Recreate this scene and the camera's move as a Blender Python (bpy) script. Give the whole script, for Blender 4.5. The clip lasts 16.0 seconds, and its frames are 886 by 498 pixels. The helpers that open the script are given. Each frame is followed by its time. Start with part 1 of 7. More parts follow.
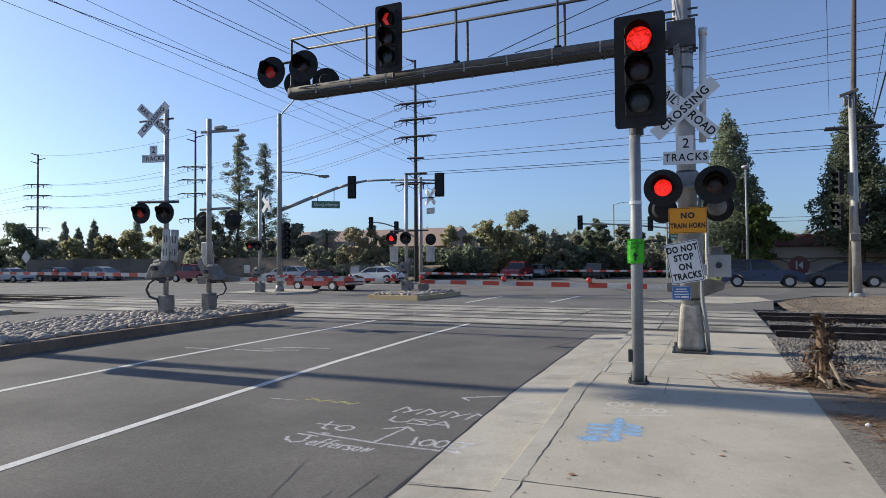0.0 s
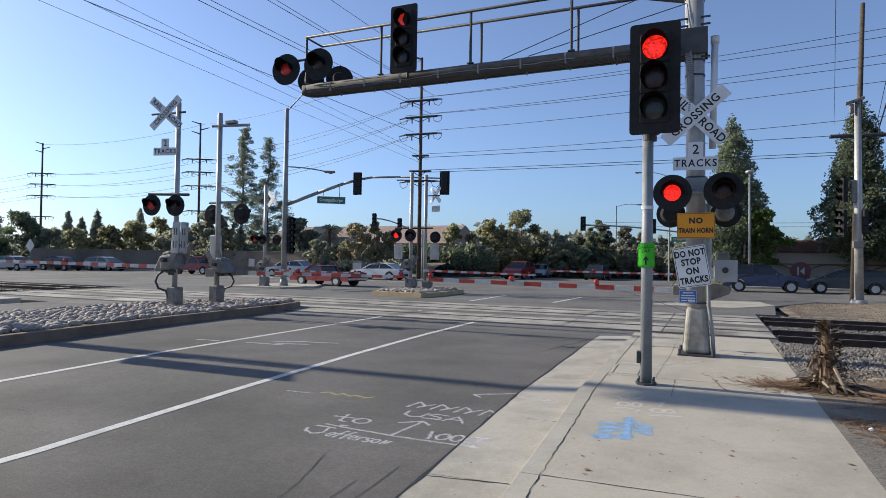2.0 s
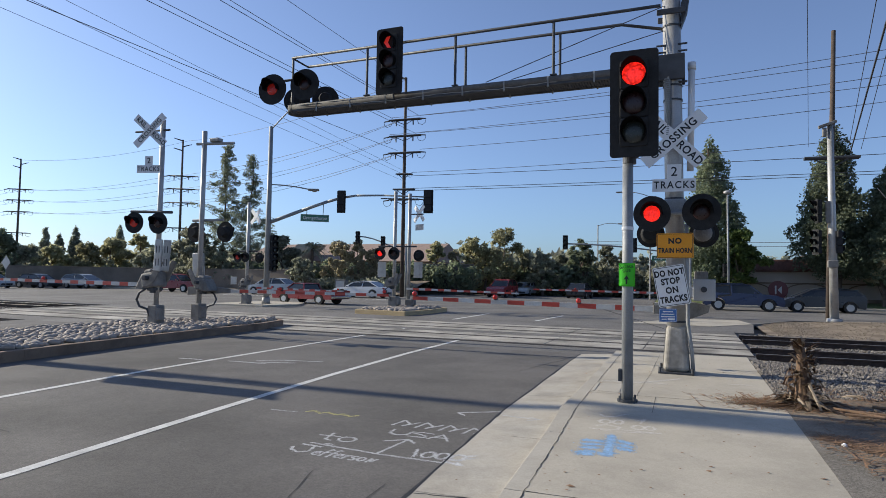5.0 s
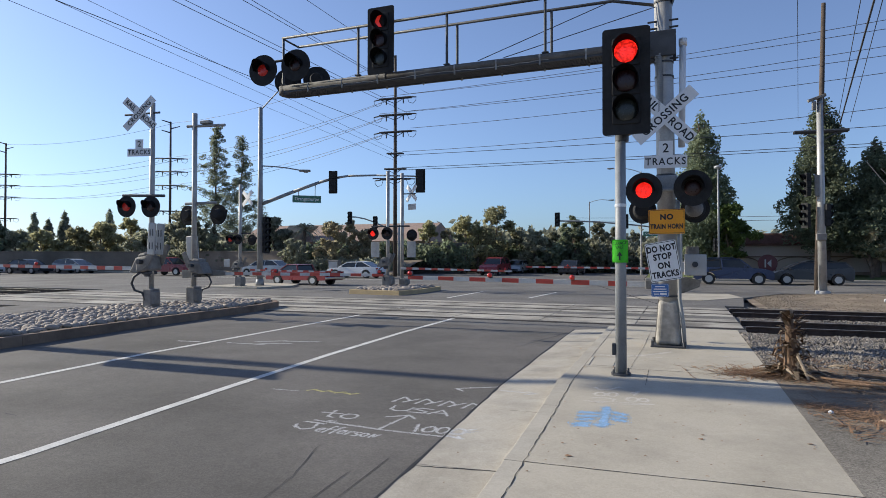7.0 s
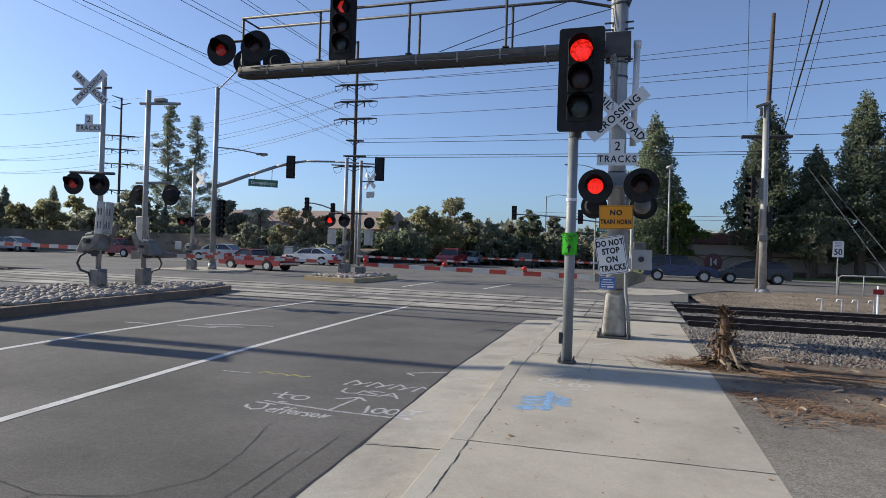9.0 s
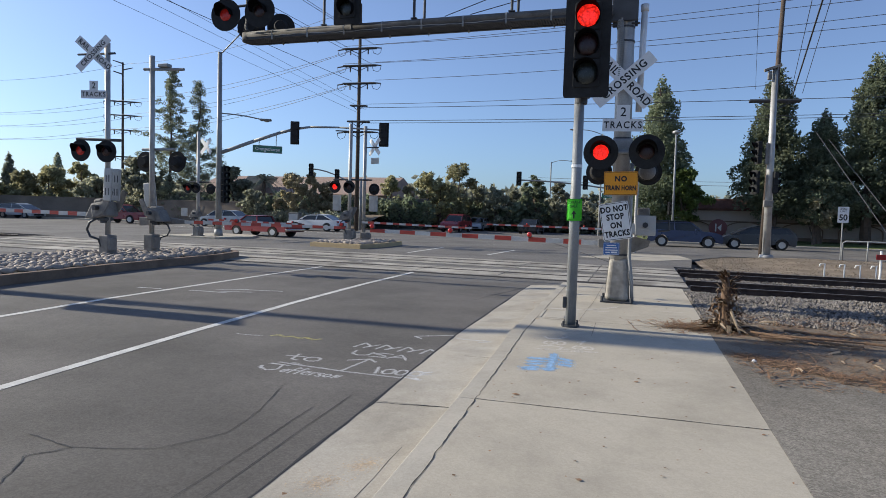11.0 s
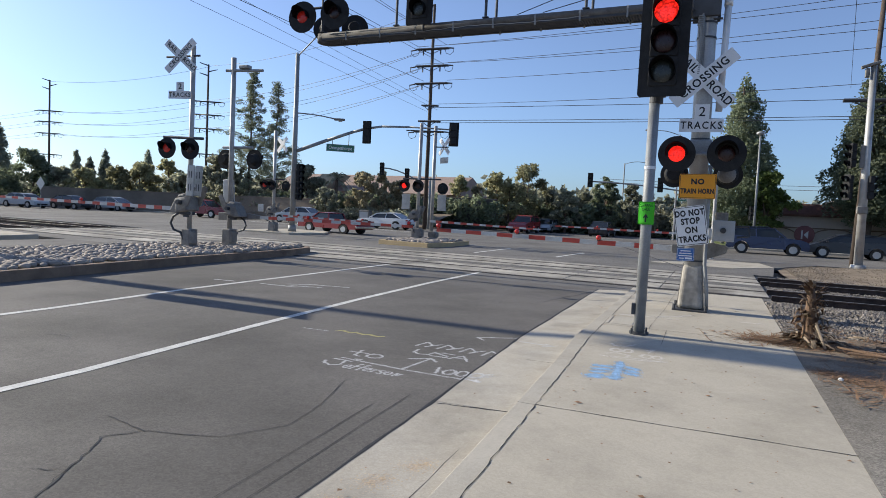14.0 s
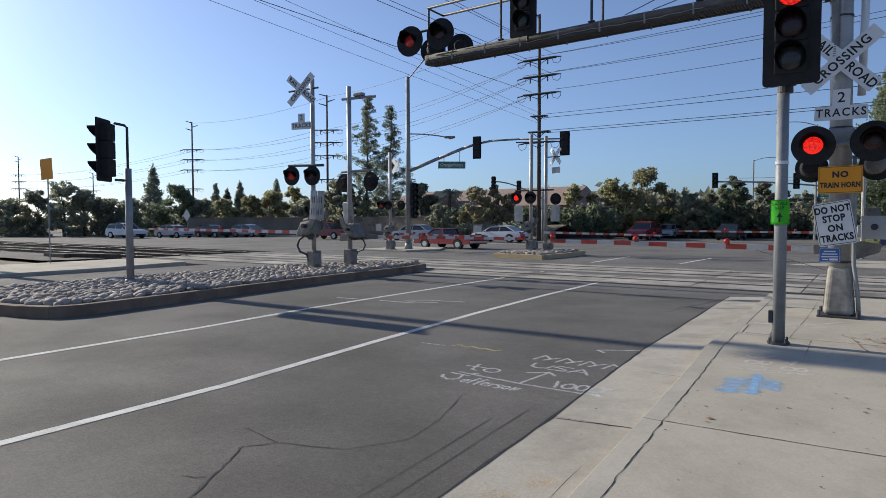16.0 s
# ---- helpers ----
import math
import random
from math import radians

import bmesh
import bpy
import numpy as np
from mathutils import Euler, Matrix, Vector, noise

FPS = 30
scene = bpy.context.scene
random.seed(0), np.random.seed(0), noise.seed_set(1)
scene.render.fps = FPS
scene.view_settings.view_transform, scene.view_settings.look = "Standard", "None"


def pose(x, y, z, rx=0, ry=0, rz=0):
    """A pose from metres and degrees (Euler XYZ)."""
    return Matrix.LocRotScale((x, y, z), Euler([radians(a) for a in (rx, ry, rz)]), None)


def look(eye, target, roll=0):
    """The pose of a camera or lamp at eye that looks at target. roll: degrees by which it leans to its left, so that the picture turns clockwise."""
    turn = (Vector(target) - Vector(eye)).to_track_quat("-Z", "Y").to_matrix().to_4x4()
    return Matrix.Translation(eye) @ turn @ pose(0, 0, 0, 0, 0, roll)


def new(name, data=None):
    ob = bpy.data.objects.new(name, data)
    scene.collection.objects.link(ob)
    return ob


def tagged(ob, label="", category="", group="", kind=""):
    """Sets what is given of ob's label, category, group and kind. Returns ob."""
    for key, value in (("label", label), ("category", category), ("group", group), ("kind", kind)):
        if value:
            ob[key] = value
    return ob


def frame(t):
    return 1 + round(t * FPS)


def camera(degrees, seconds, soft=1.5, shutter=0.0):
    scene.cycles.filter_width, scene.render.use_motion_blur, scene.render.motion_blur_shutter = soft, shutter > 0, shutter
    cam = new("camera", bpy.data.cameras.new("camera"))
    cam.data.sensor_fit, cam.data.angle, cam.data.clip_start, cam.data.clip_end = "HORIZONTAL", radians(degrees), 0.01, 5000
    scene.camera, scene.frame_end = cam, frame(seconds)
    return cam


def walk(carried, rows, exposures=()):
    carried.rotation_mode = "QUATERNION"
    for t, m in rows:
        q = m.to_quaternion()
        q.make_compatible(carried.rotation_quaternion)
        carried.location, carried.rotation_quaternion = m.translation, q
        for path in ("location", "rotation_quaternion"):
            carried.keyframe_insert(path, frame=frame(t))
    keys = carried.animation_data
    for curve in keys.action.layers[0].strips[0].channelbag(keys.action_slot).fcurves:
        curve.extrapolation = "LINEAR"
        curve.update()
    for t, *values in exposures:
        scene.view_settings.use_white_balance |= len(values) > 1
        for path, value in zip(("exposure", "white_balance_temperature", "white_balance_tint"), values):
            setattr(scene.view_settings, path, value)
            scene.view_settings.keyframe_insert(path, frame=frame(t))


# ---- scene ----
cam = camera(72.0, 16.0, soft=0.8)
PATH = [
    (0, (0.746, -1.454, 1.603), (-0.057, 0.377, 1.649), -0.44),
    (0.5, (0.733, -1.493, 1.583), (-0.084, 0.333, 1.605), -0.82),
    (1, (0.700, -1.570, 1.602), (-0.104, 0.261, 1.599), 2.16),
    (1.5, (0.665, -1.642, 1.608), (-0.148, 0.185, 1.627), 0.94),
    (2, (0.651, -1.673, 1.622), (-0.154, 0.157, 1.660), 0.86),
    (2.5, (0.642, -1.687, 1.638), (-0.229, 0.113, 1.650), 2.62),
    (3, (0.681, -1.689, 1.630), (-0.195, 0.109, 1.657), 4.53),
    (3.5, (0.710, -1.684, 1.621), (-0.185, 0.092, 1.828), 1.88),
    (4, (0.720, -1.704, 1.619), (-0.118, 0.107, 1.754), 1.80),
    (4.5, (0.682, -1.746, 1.632), (-0.095, 0.093, 1.742), 1.60),
    (7, (0.660, -1.897, 1.639), (-0.070, -0.035, 1.668), 0.05),
    (7.5, (0.662, -1.909, 1.631), (-0.111, -0.065, 1.689), -0.32),
    (8, (0.689, -1.918, 1.608), (0.043, -0.025, 1.655), 1.99),
    (10.5, (0.771, -2.184, 1.607), (0.186, -0.273, 1.535), 1.50),
    (11, (0.754, -2.171, 1.608), (0.147, -0.269, 1.496), 1.72),
    (11.5, (0.742, -2.132, 1.611), (-0.093, -0.329, 1.376), 1.57),
    (12, (0.752, -2.149, 1.617), (-0.118, -0.357, 1.436), 2.86),
    (12.5, (0.736, -2.132, 1.615), (-0.146, -0.343, 1.470), 3.58),
    (13, (0.750, -2.134, 1.618), (-0.121, -0.339, 1.480), 2.83),
    (13.5, (0.755, -2.117, 1.615), (-0.084, -0.305, 1.500), 2.87),
    (14, (0.771, -2.103, 1.613), (-0.043, -0.280, 1.492), 2.82),
    (14.5, (0.770, -2.078, 1.616), (-0.025, -0.246, 1.500), 1.30),
    (15, (0.726, -2.019, 1.623), (-0.088, -0.195, 1.529), 1.34),
    (15.5, (0.699, -2.024, 1.625), (-0.409, -0.364, 1.488), -0.16),
    (16, (0.786, -2.074, 1.612), (-0.356, -0.435, 1.526), -0.15),
]
walk(cam, [(t, look(eye, target, roll)) for t, eye, target, roll in PATH],
     [(0, 0.42), (2.5, 0.48), (4, 0.37), (7, 0.46), (8, 0.39), (10.5, 0.38), (11, 0.43), (12, 0.52), (14.5, 0.53), (15.5, 0.47), (16, 0.20)])


# ---- world, sun, exposure ----
SUN_EL, SUN_AZ = 24.0, 271.0          # sun over the west side of the road, light runs along +x
world = bpy.data.worlds.new("sky")
scene.world = world
world.use_nodes = True
wn = world.node_tree.nodes
wn.clear()
w_out = wn.new("ShaderNodeOutputWorld")
w_bg = wn.new("ShaderNodeBackground")
w_sky = wn.new("ShaderNodeTexSky")
w_sky.sky_type = 'NISHITA'
w_sky.sun_disc = False
w_sky.sun_elevation = radians(SUN_EL)
w_sky.sun_rotation = radians(SUN_AZ)
w_sky.air_density = 1.0
w_sky.dust_density = 0.8
w_sky.ozone_density = 10.0
w_bg.inputs["Strength"].default_value = 0.120
w_tone = wn.new("ShaderNodeHueSaturation")
w_tone.inputs["Hue"].default_value = 0.5
w_tone.inputs["Saturation"].default_value = 0.80
world.node_tree.links.new(w_sky.outputs[0], w_tone.inputs["Color"])
world.node_tree.links.new(w_tone.outputs[0], w_bg.inputs[0])
world.node_tree.links.new(w_bg.outputs[0], w_out.inputs[0])
sun = new("sun", bpy.data.lights.new("sun", 'SUN'))
sun.data.energy = 4.8
sun.data.angle = radians(0.53)
sun.data.color = (1.0, 0.925, 0.765)
sun.matrix_world = look((-40.0 * math.cos(radians(SUN_EL)), -0.8, 40.0 * math.sin(radians(SUN_EL))), (0, 0, 0))

# ---- materials ----
def material(name, base, rough=0.6, metal=0.0, vary=0.12, scale=3.0, fine=60.0, bump=0.15, second=None, spec=0.5, per_object=0.0,
             emit=None, emit_strength=0.0, stain=0.0, stain_scale=0.6, grit=0.0):
    """Two scales of colour change, roughness change and a fine relief."""
    m = bpy.data.materials.new(name)
    m.use_nodes = True
    nt = m.node_tree
    n, l = nt.nodes, nt.links
    b = n["Principled BSDF"]
    b.inputs["Metallic"].default_value = metal
    b.inputs["Specular IOR Level"].default_value = spec
    pos = n.new("ShaderNodeNewGeometry").outputs["Position"]
    big = n.new("ShaderNodeTexNoise")
    big.inputs["Scale"].default_value = scale
    big.inputs["Detail"].default_value = 6.0
    l.new(pos, big.inputs["Vector"])
    small = n.new("ShaderNodeTexNoise")
    small.inputs["Scale"].default_value = fine
    small.inputs["Detail"].default_value = 4.0
    l.new(pos, small.inputs["Vector"])
    other = second or tuple(c * 0.6 for c in base)
    ramp = n.new("ShaderNodeMapRange")
    ramp.inputs["From Min"].default_value = 0.35
    ramp.inputs["From Max"].default_value = 0.7
    ramp.inputs["To Max"].default_value = min(1.0, vary * 4)
    l.new(big.outputs["Fac"], ramp.inputs["Value"])
    mix = n.new("ShaderNodeMix")
    mix.data_type = 'RGBA'
    mix.inputs["A"].default_value = (*base, 1)
    mix.inputs["B"].default_value = (*other, 1)
    l.new(ramp.outputs[0], mix.inputs["Factor"])
    hsv = n.new("ShaderNodeHueSaturation")
    l.new(mix.outputs["Result"], hsv.inputs["Color"])
    val = n.new("ShaderNodeMapRange")
    val.inputs["From Min"].default_value = 0.3
    val.inputs["From Max"].default_value = 0.7
    val.inputs["To Min"].default_value = 1.0 - vary
    val.inputs["To Max"].default_value = 1.0 + vary
    l.new(small.outputs["Fac"], val.inputs["Value"])
    last = val.outputs[0]
    if per_object:
        info = n.new("ShaderNodeObjectInfo")
        isl = n.new("ShaderNodeNewGeometry")
        add = n.new("ShaderNodeMath")
        add.operation = 'ADD'
        l.new(info.outputs["Random"], add.inputs[0])
        l.new(isl.outputs["Random Per Island"], add.inputs[1])
        sc = n.new("ShaderNodeMapRange")
        sc.inputs["From Max"].default_value = 2.0
        sc.inputs["To Min"].default_value = 1.0 - per_object
        sc.inputs["To Max"].default_value = 1.0 + per_object
        l.new(add.outputs[0], sc.inputs["Value"])
        mul = n.new("ShaderNodeMath")
        mul.operation = 'MULTIPLY'
        l.new(last, mul.inputs[0])
        l.new(sc.outputs[0], mul.inputs[1])
        last = mul.outputs[0]
    if stain:
        st = n.new("ShaderNodeTexNoise")
        st.inputs["Scale"].default_value = stain_scale
        st.inputs["Detail"].default_value = 8.0
        st.inputs["Roughness"].default_value = 0.65
        l.new(pos, st.inputs["Vector"])
        sr = n.new("ShaderNodeMapRange")
        sr.inputs["From Min"].default_value = 0.45
        sr.inputs["From Max"].default_value = 0.65
        sr.inputs["To Min"].default_value = 1.0
        sr.inputs["To Max"].default_value = 1.0 - stain
        l.new(st.outputs["Fac"], sr.inputs["Value"])
        mul2 = n.new("ShaderNodeMath")
        mul2.operation = 'MULTIPLY'
        l.new(last, mul2.inputs[0])
        l.new(sr.outputs[0], mul2.inputs[1])
        last = mul2.outputs[0]
    if grit:
        gr = n.new("ShaderNodeTexVoronoi")
        gr.inputs["Scale"].default_value = 75.0
        l.new(pos, gr.inputs["Vector"])
        gb = n.new("ShaderNodeSeparateColor")
        l.new(gr.outputs["Color"], gb.inputs[0])
        gm = n.new("ShaderNodeMapRange")
        gm.inputs["To Min"].default_value = 1.0 - grit
        gm.inputs["To Max"].default_value = 1.0 + grit
        l.new(gb.outputs[0], gm.inputs["Value"])
        mid = n.new("ShaderNodeTexNoise")
        mid.inputs["Scale"].default_value = 11.0
        mid.inputs["Detail"].default_value = 5.0
        l.new(pos, mid.inputs["Vector"])
        mm = n.new("ShaderNodeMapRange")
        mm.inputs["From Min"].default_value = 0.3
        mm.inputs["From Max"].default_value = 0.7
        mm.inputs["To Min"].default_value = 1.0 - grit * 0.35
        mm.inputs["To Max"].default_value = 1.0 + grit * 0.35
        l.new(mid.outputs["Fac"], mm.inputs["Value"])
        for fac in (gm, mm):
            mu = n.new("ShaderNodeMath")
            mu.operation = 'MULTIPLY'
            l.new(last, mu.inputs[0])
            l.new(fac.outputs[0], mu.inputs[1])
            last = mu.outputs[0]
    l.new(last, hsv.inputs["Value"])
    l.new(hsv.outputs[0], b.inputs["Base Color"])
    rr = n.new("ShaderNodeMapRange")
    rr.inputs["To Min"].default_value = max(0.02, rough - 0.12)
    rr.inputs["To Max"].default_value = min(1.0, rough + 0.12)
    l.new(big.outputs["Fac"], rr.inputs["Value"])
    l.new(rr.outputs[0], b.inputs["Roughness"])
    if bump:
        bp = n.new("ShaderNodeBump")
        bp.inputs["Strength"].default_value = bump
        bp.inputs["Distance"].default_value = 0.01
        l.new(small.outputs["Fac"], bp.inputs["Height"])
        l.new(bp.outputs[0], b.inputs["Normal"])
    if emit:
        b.inputs["Emission Color"].default_value = (*emit, 1)
        b.inputs["Emission Strength"].default_value = emit_strength
    return m


ASPHALT = material("asphalt", (0.142, 0.130, 0.119), 0.85, vary=0.22, scale=0.5, fine=220, bump=0.25, grit=0.17, second=(0.098, 0.091, 0.084), stain=0.25, stain_scale=0.25, spec=0.3)
ASPHALT_OLD = material("worn_asphalt", (0.165, 0.155, 0.144), 0.9, vary=0.2, scale=0.4, fine=180, bump=0.3, grit=0.3, second=(0.115, 0.108, 0.10), stain=0.2, stain_scale=0.2, spec=0.3)
PATH_DUST = material("dusty_old_asphalt", (0.235, 0.215, 0.185), 0.95, vary=0.2, scale=0.7, fine=150, bump=0.3, grit=0.3, second=(0.17, 0.15, 0.125), stain=0.25, stain_scale=0.6, spec=0.2)
CRACK = material("crack_sealer", (0.02, 0.02, 0.021), 0.7, vary=0.2, scale=8)
CONCRETE = material("pavement_concrete", (0.425, 0.383, 0.315), 0.9, vary=0.07, scale=1.2, fine=160, bump=0.12, grit=0.055, second=(0.345, 0.31, 0.245), stain=0.2, stain_scale=0.9, spec=0.3, per_object=0.04)
KERBTOP = material("kerb_concrete", (0.425, 0.39, 0.33), 0.9, vary=0.08, scale=1.5, fine=140, bump=0.15, grit=0.06, second=(0.37, 0.325, 0.26), stain=0.15, stain_scale=1.2, spec=0.3, per_object=0.06)
GUTTER = material("gutter_concrete", (0.395, 0.365, 0.315), 0.9, vary=0.09, scale=1.5, fine=140, bump=0.15, grit=0.07, second=(0.335, 0.29, 0.225), stain=0.25, stain_scale=1.2, spec=0.3, per_object=0.05)
KERB = material("stained_kerb_concrete", (0.25, 0.175, 0.125), 0.9, vary=0.2, scale=2.0, fine=80, bump=0.3, second=(0.17, 0.12, 0.09), stain=0.3, stain_scale=1.5, spec=0.3, per_object=0.06)
PANEL = material("crossing_panel_concrete", (0.40, 0.37, 0.32), 0.9, vary=0.2, scale=1.0, fine=60, bump=0.3, second=(0.22, 0.205, 0.18), stain=0.6, stain_scale=0.55, spec=0.3, per_object=0.25)
RUBBER = material("flangeway_rubber", (0.03, 0.03, 0.03), 0.85)
DIRT = material("dry_earth", (0.285, 0.23, 0.17), 0.95, vary=0.25, scale=0.9, fine=40, bump=0.6, second=(0.16, 0.125, 0.095), stain=0.3, stain_scale=0.5, spec=0.2)
GRAVEL_BED = material("gravel_bed", (0.16, 0.145, 0.13), 0.95, vary=0.35, scale=4.0, fine=25, bump=0.9, second=(0.11, 0.105, 0.10), stain=0.25, stain_scale=0.4, spec=0.2)
STONE = material("ballast_stone", (0.20, 0.18, 0.16), 0.9, vary=0.2, scale=12, fine=80, bump=0.3, second=(0.11, 0.095, 0.085), per_object=0.75, spec=0.3)
COBBLE = material("river_cobble", (0.31, 0.265, 0.225), 0.85, vary=0.15, scale=9, fine=60, bump=0.3, second=(0.20, 0.175, 0.155), per_object=0.4, spec=0.35)
MORTAR = material("grey_mortar", (0.25, 0.24, 0.22), 0.95, vary=0.2, scale=6)
BROWNSTONE = material("brown_gravel", (0.27, 0.225, 0.175), 0.95, vary=0.2, scale=12, fine=80, bump=0.3, second=(0.19, 0.155, 0.12), per_object=0.4, spec=0.2)
RAIL = material("rusted_rail", (0.075, 0.05, 0.04), 0.75, metal=0.3, vary=0.2, scale=5, fine=60, second=(0.035, 0.026, 0.022))
RAIL_TOP = material("polished_rail_head", (0.30, 0.275, 0.25), 0.6, metal=0.9, vary=0.1)
TIE = material("creosote_tie", (0.055, 0.042, 0.034), 0.9, vary=0.25, scale=6, second=(0.09, 0.075, 0.06))
PAINT_W = material("white_road_paint", (0.62, 0.61, 0.58), 0.75, vary=0.12, scale=3, fine=50, second=(0.42, 0.41, 0.40), stain=0.2, stain_scale=3, spec=0.35)
PAINT_Y = material("yellow_marking_spray", (0.48, 0.44, 0.16), 0.8, vary=0.2, scale=12)
PAINT_B = material("blue_marking_spray", (0.28, 0.46, 0.69), 0.8, vary=0.2, scale=14)
CHALK = material("white_marking_spray", (0.50, 0.50, 0.50), 0.85, vary=0.25, scale=14, second=(0.28, 0.28, 0.28))
GALV = material("galvanised_steel", (0.29, 0.30, 0.305), 0.6, metal=0.3, vary=0.12, scale=4, fine=70, bump=0.08, second=(0.22, 0.225, 0.23), stain=0.2, stain_scale=2.5)
ALU = material("aluminium_mast_paint", (0.40, 0.395, 0.385), 0.5, metal=0.35, vary=0.1, scale=3, fine=50, bump=0.06, second=(0.36, 0.35, 0.33), stain=0.2, stain_scale=3)
CAST = material("cast_base_grey", (0.22, 0.21, 0.195), 0.75, metal=0.1, vary=0.15, scale=5, fine=40, bump=0.15, second=(0.15, 0.14, 0.13), stain=0.3, stain_scale=4)
ARMSTEEL = material("dull_arm_steel", (0.17, 0.165, 0.16), 0.8, metal=0.1, vary=0.2, scale=5, fine=60, bump=0.08, second=(0.11, 0.105, 0.10), stain=0.3, stain_scale=3, spec=0.25)
PEDESTAL = material("pale_cast_pedestal", (0.36, 0.335, 0.295), 0.8, vary=0.15, scale=5, fine=40, bump=0.2, second=(0.26, 0.24, 0.21), stain=0.35, stain_scale=5)
DARKSTEEL = material("dark_steel", (0.065, 0.068, 0.075), 0.6, metal=0.3, vary=0.15, scale=6)
BLACK = material("black_signal_paint", (0.030, 0.030, 0.031), 0.8, spec=0.2, vary=0.15, scale=10, bump=0.04)
VISOR = material("black_visor", (0.008, 0.008, 0.009), 0.85, spec=0.06, vary=0.1, scale=10, bump=0.04)
SIGN_W = material("white_reflective_sheet", (0.72, 0.72, 0.72), 0.45, vary=0.04, scale=3, bump=0.02, second=(0.60, 0.60, 0.60), stain=0.08, stain_scale=4)
SIGN_BACK = material("sign_back_aluminium", (0.42, 0.42, 0.42), 0.5, metal=0.4, vary=0.06)
SIGN_K = material("black_sign_ink", (0.015, 0.015, 0.016), 0.5, bump=0.0)
SIGN_Y = material("amber_sign_sheet", (0.78, 0.31, 0.008), 0.45, vary=0.05, scale=3, bump=0.02)
SIGN_BLUE = material("blue_sign_sheet", (0.04, 0.13, 0.36), 0.45, vary=0.05, bump=0.02)
SIGN_G = material("green_street_sign", (0.045, 0.16, 0.11), 0.45, vary=0.05, bump=0.02)
PAPER_G = material("neon_green_card", (0.13, 0.80, 0.06), 0.7, vary=0.04, scale=5, bump=0.03)
RED_LIT = material("lit_red_lens", (0.6, 0.03, 0.02), 0.3, vary=0.1, scale=30, emit=(1.0, 0.02, 0.012), emit_strength=1.5)
_n, _l = RED_LIT.node_tree.nodes, RED_LIT.node_tree.links     # the lamp glows through a grain of small facets
_v = _n.new("ShaderNodeTexVoronoi")
_v.inputs["Scale"].default_value = 42.0
_r = _n.new("ShaderNodeMapRange")
_r.inputs["From Max"].default_value = 0.7
_r.inputs["To Min"].default_value = 1.5
_r.inputs["To Max"].default_value = 0.3
_l.new(_n.new("ShaderNodeNewGeometry").outputs["Position"], _v.inputs["Vector"])
_l.new(_v.outputs["Distance"], _r.inputs["Value"])
_l.new(_r.outputs[0], _n["Principled BSDF"].inputs["Emission Strength"])
RED_DIM = material("red_lens_off_axis", (0.45, 0.03, 0.025), 0.25, vary=0.1, scale=30, emit=(1.0, 0.04, 0.02), emit_strength=0.03)
RED_ARROW = material("dim_red_arrow_lens", (0.45, 0.03, 0.025), 0.3, vary=0.1, scale=30, emit=(1.0, 0.04, 0.02), emit_strength=0.22)
RED_OFF = material("dark_red_lens", (0.035, 0.012, 0.012), 0.3, vary=0.2, scale=30)
LENS_OFF = material("dull_lens", (0.030, 0.036, 0.034), 0.25, vary=0.2, scale=30)
LENS_PALE = material("pale_lens_glass", (0.30, 0.29, 0.27), 0.3, vary=0.15, scale=20)
RED_BAND = material("red_gate_sheet", (0.46, 0.055, 0.035), 0.5, vary=0.08, scale=4)
WHITE_BAND = material("white_gate_sheet", (0.55, 0.54, 0.52), 0.5, vary=0.08, scale=4, stain=0.15, stain_scale=3)
WOODPOLE = material("weathered_pole_wood", (0.085, 0.06, 0.045), 0.9, vary=0.25, scale=4, fine=50, second=(0.05, 0.038, 0.03))
WIRE = material("overhead_wire", (0.05, 0.05, 0.055), 0.6, bump=0.0)
BARK = material("tree_bark", (0.13, 0.095, 0.07), 0.95, vary=0.25, scale=5, fine=30, bump=0.6)
PALMDRY = material("dry_palm_fibre", (0.165, 0.10, 0.062), 0.9, vary=0.25, scale=8, fine=40, second=(0.16, 0.10, 0.06), per_object=0.45)
PALMPALE = material("bleached_frond_stalk", (0.36, 0.28, 0.20), 0.85, vary=0.2, scale=8, per_object=0.35)
TWIG = material("dry_litter", (0.27, 0.155, 0.085), 0.95, vary=0.3, scale=6, per_object=0.5)
STUCCO = material("beige_stucco", (0.50, 0.425, 0.365), 0.9, vary=0.1, scale=0.5, fine=30, bump=0.3, second=(0.42, 0.355, 0.305))
ROOF_BROWN = material("brown_parapet_tile", (0.16, 0.075, 0.055), 0.85, vary=0.2, scale=2, fine=14, bump=0.5)
# Clay tone is greyed in the base colour for haze over the far roof.
ROOF_TILE = material("clay_roof_tile", (0.33, 0.235, 0.19), 0.9, vary=0.2, scale=1, fine=8, bump=0.6, second=(0.25, 0.18, 0.15))
WALL_BLOCK = material("grey_block_wall", (0.13, 0.12, 0.11), 0.9, vary=0.15, scale=0.6, fine=15, bump=0.4)
GRASS = material("lawn_grass", (0.09, 0.13, 0.03), 0.95, vary=0.3, scale=1.0, fine=30, bump=0.8, second=(0.14, 0.15, 0.05))
# Pale blue base colour imitates aerial haze over the distant hills.
HILL = material("haze_tinted_hill", (0.30, 0.34, 0.40), 1.0, vary=0.06, scale=0.01, fine=0.05, bump=0.0, spec=0.0)
GLASS_DARK = material("tinted_car_glass", (0.015, 0.018, 0.02), 0.08, vary=0.03, bump=0.0, spec=0.6)
TYRE = material("tyre_rubber", (0.02, 0.02, 0.02), 0.85, vary=0.1)
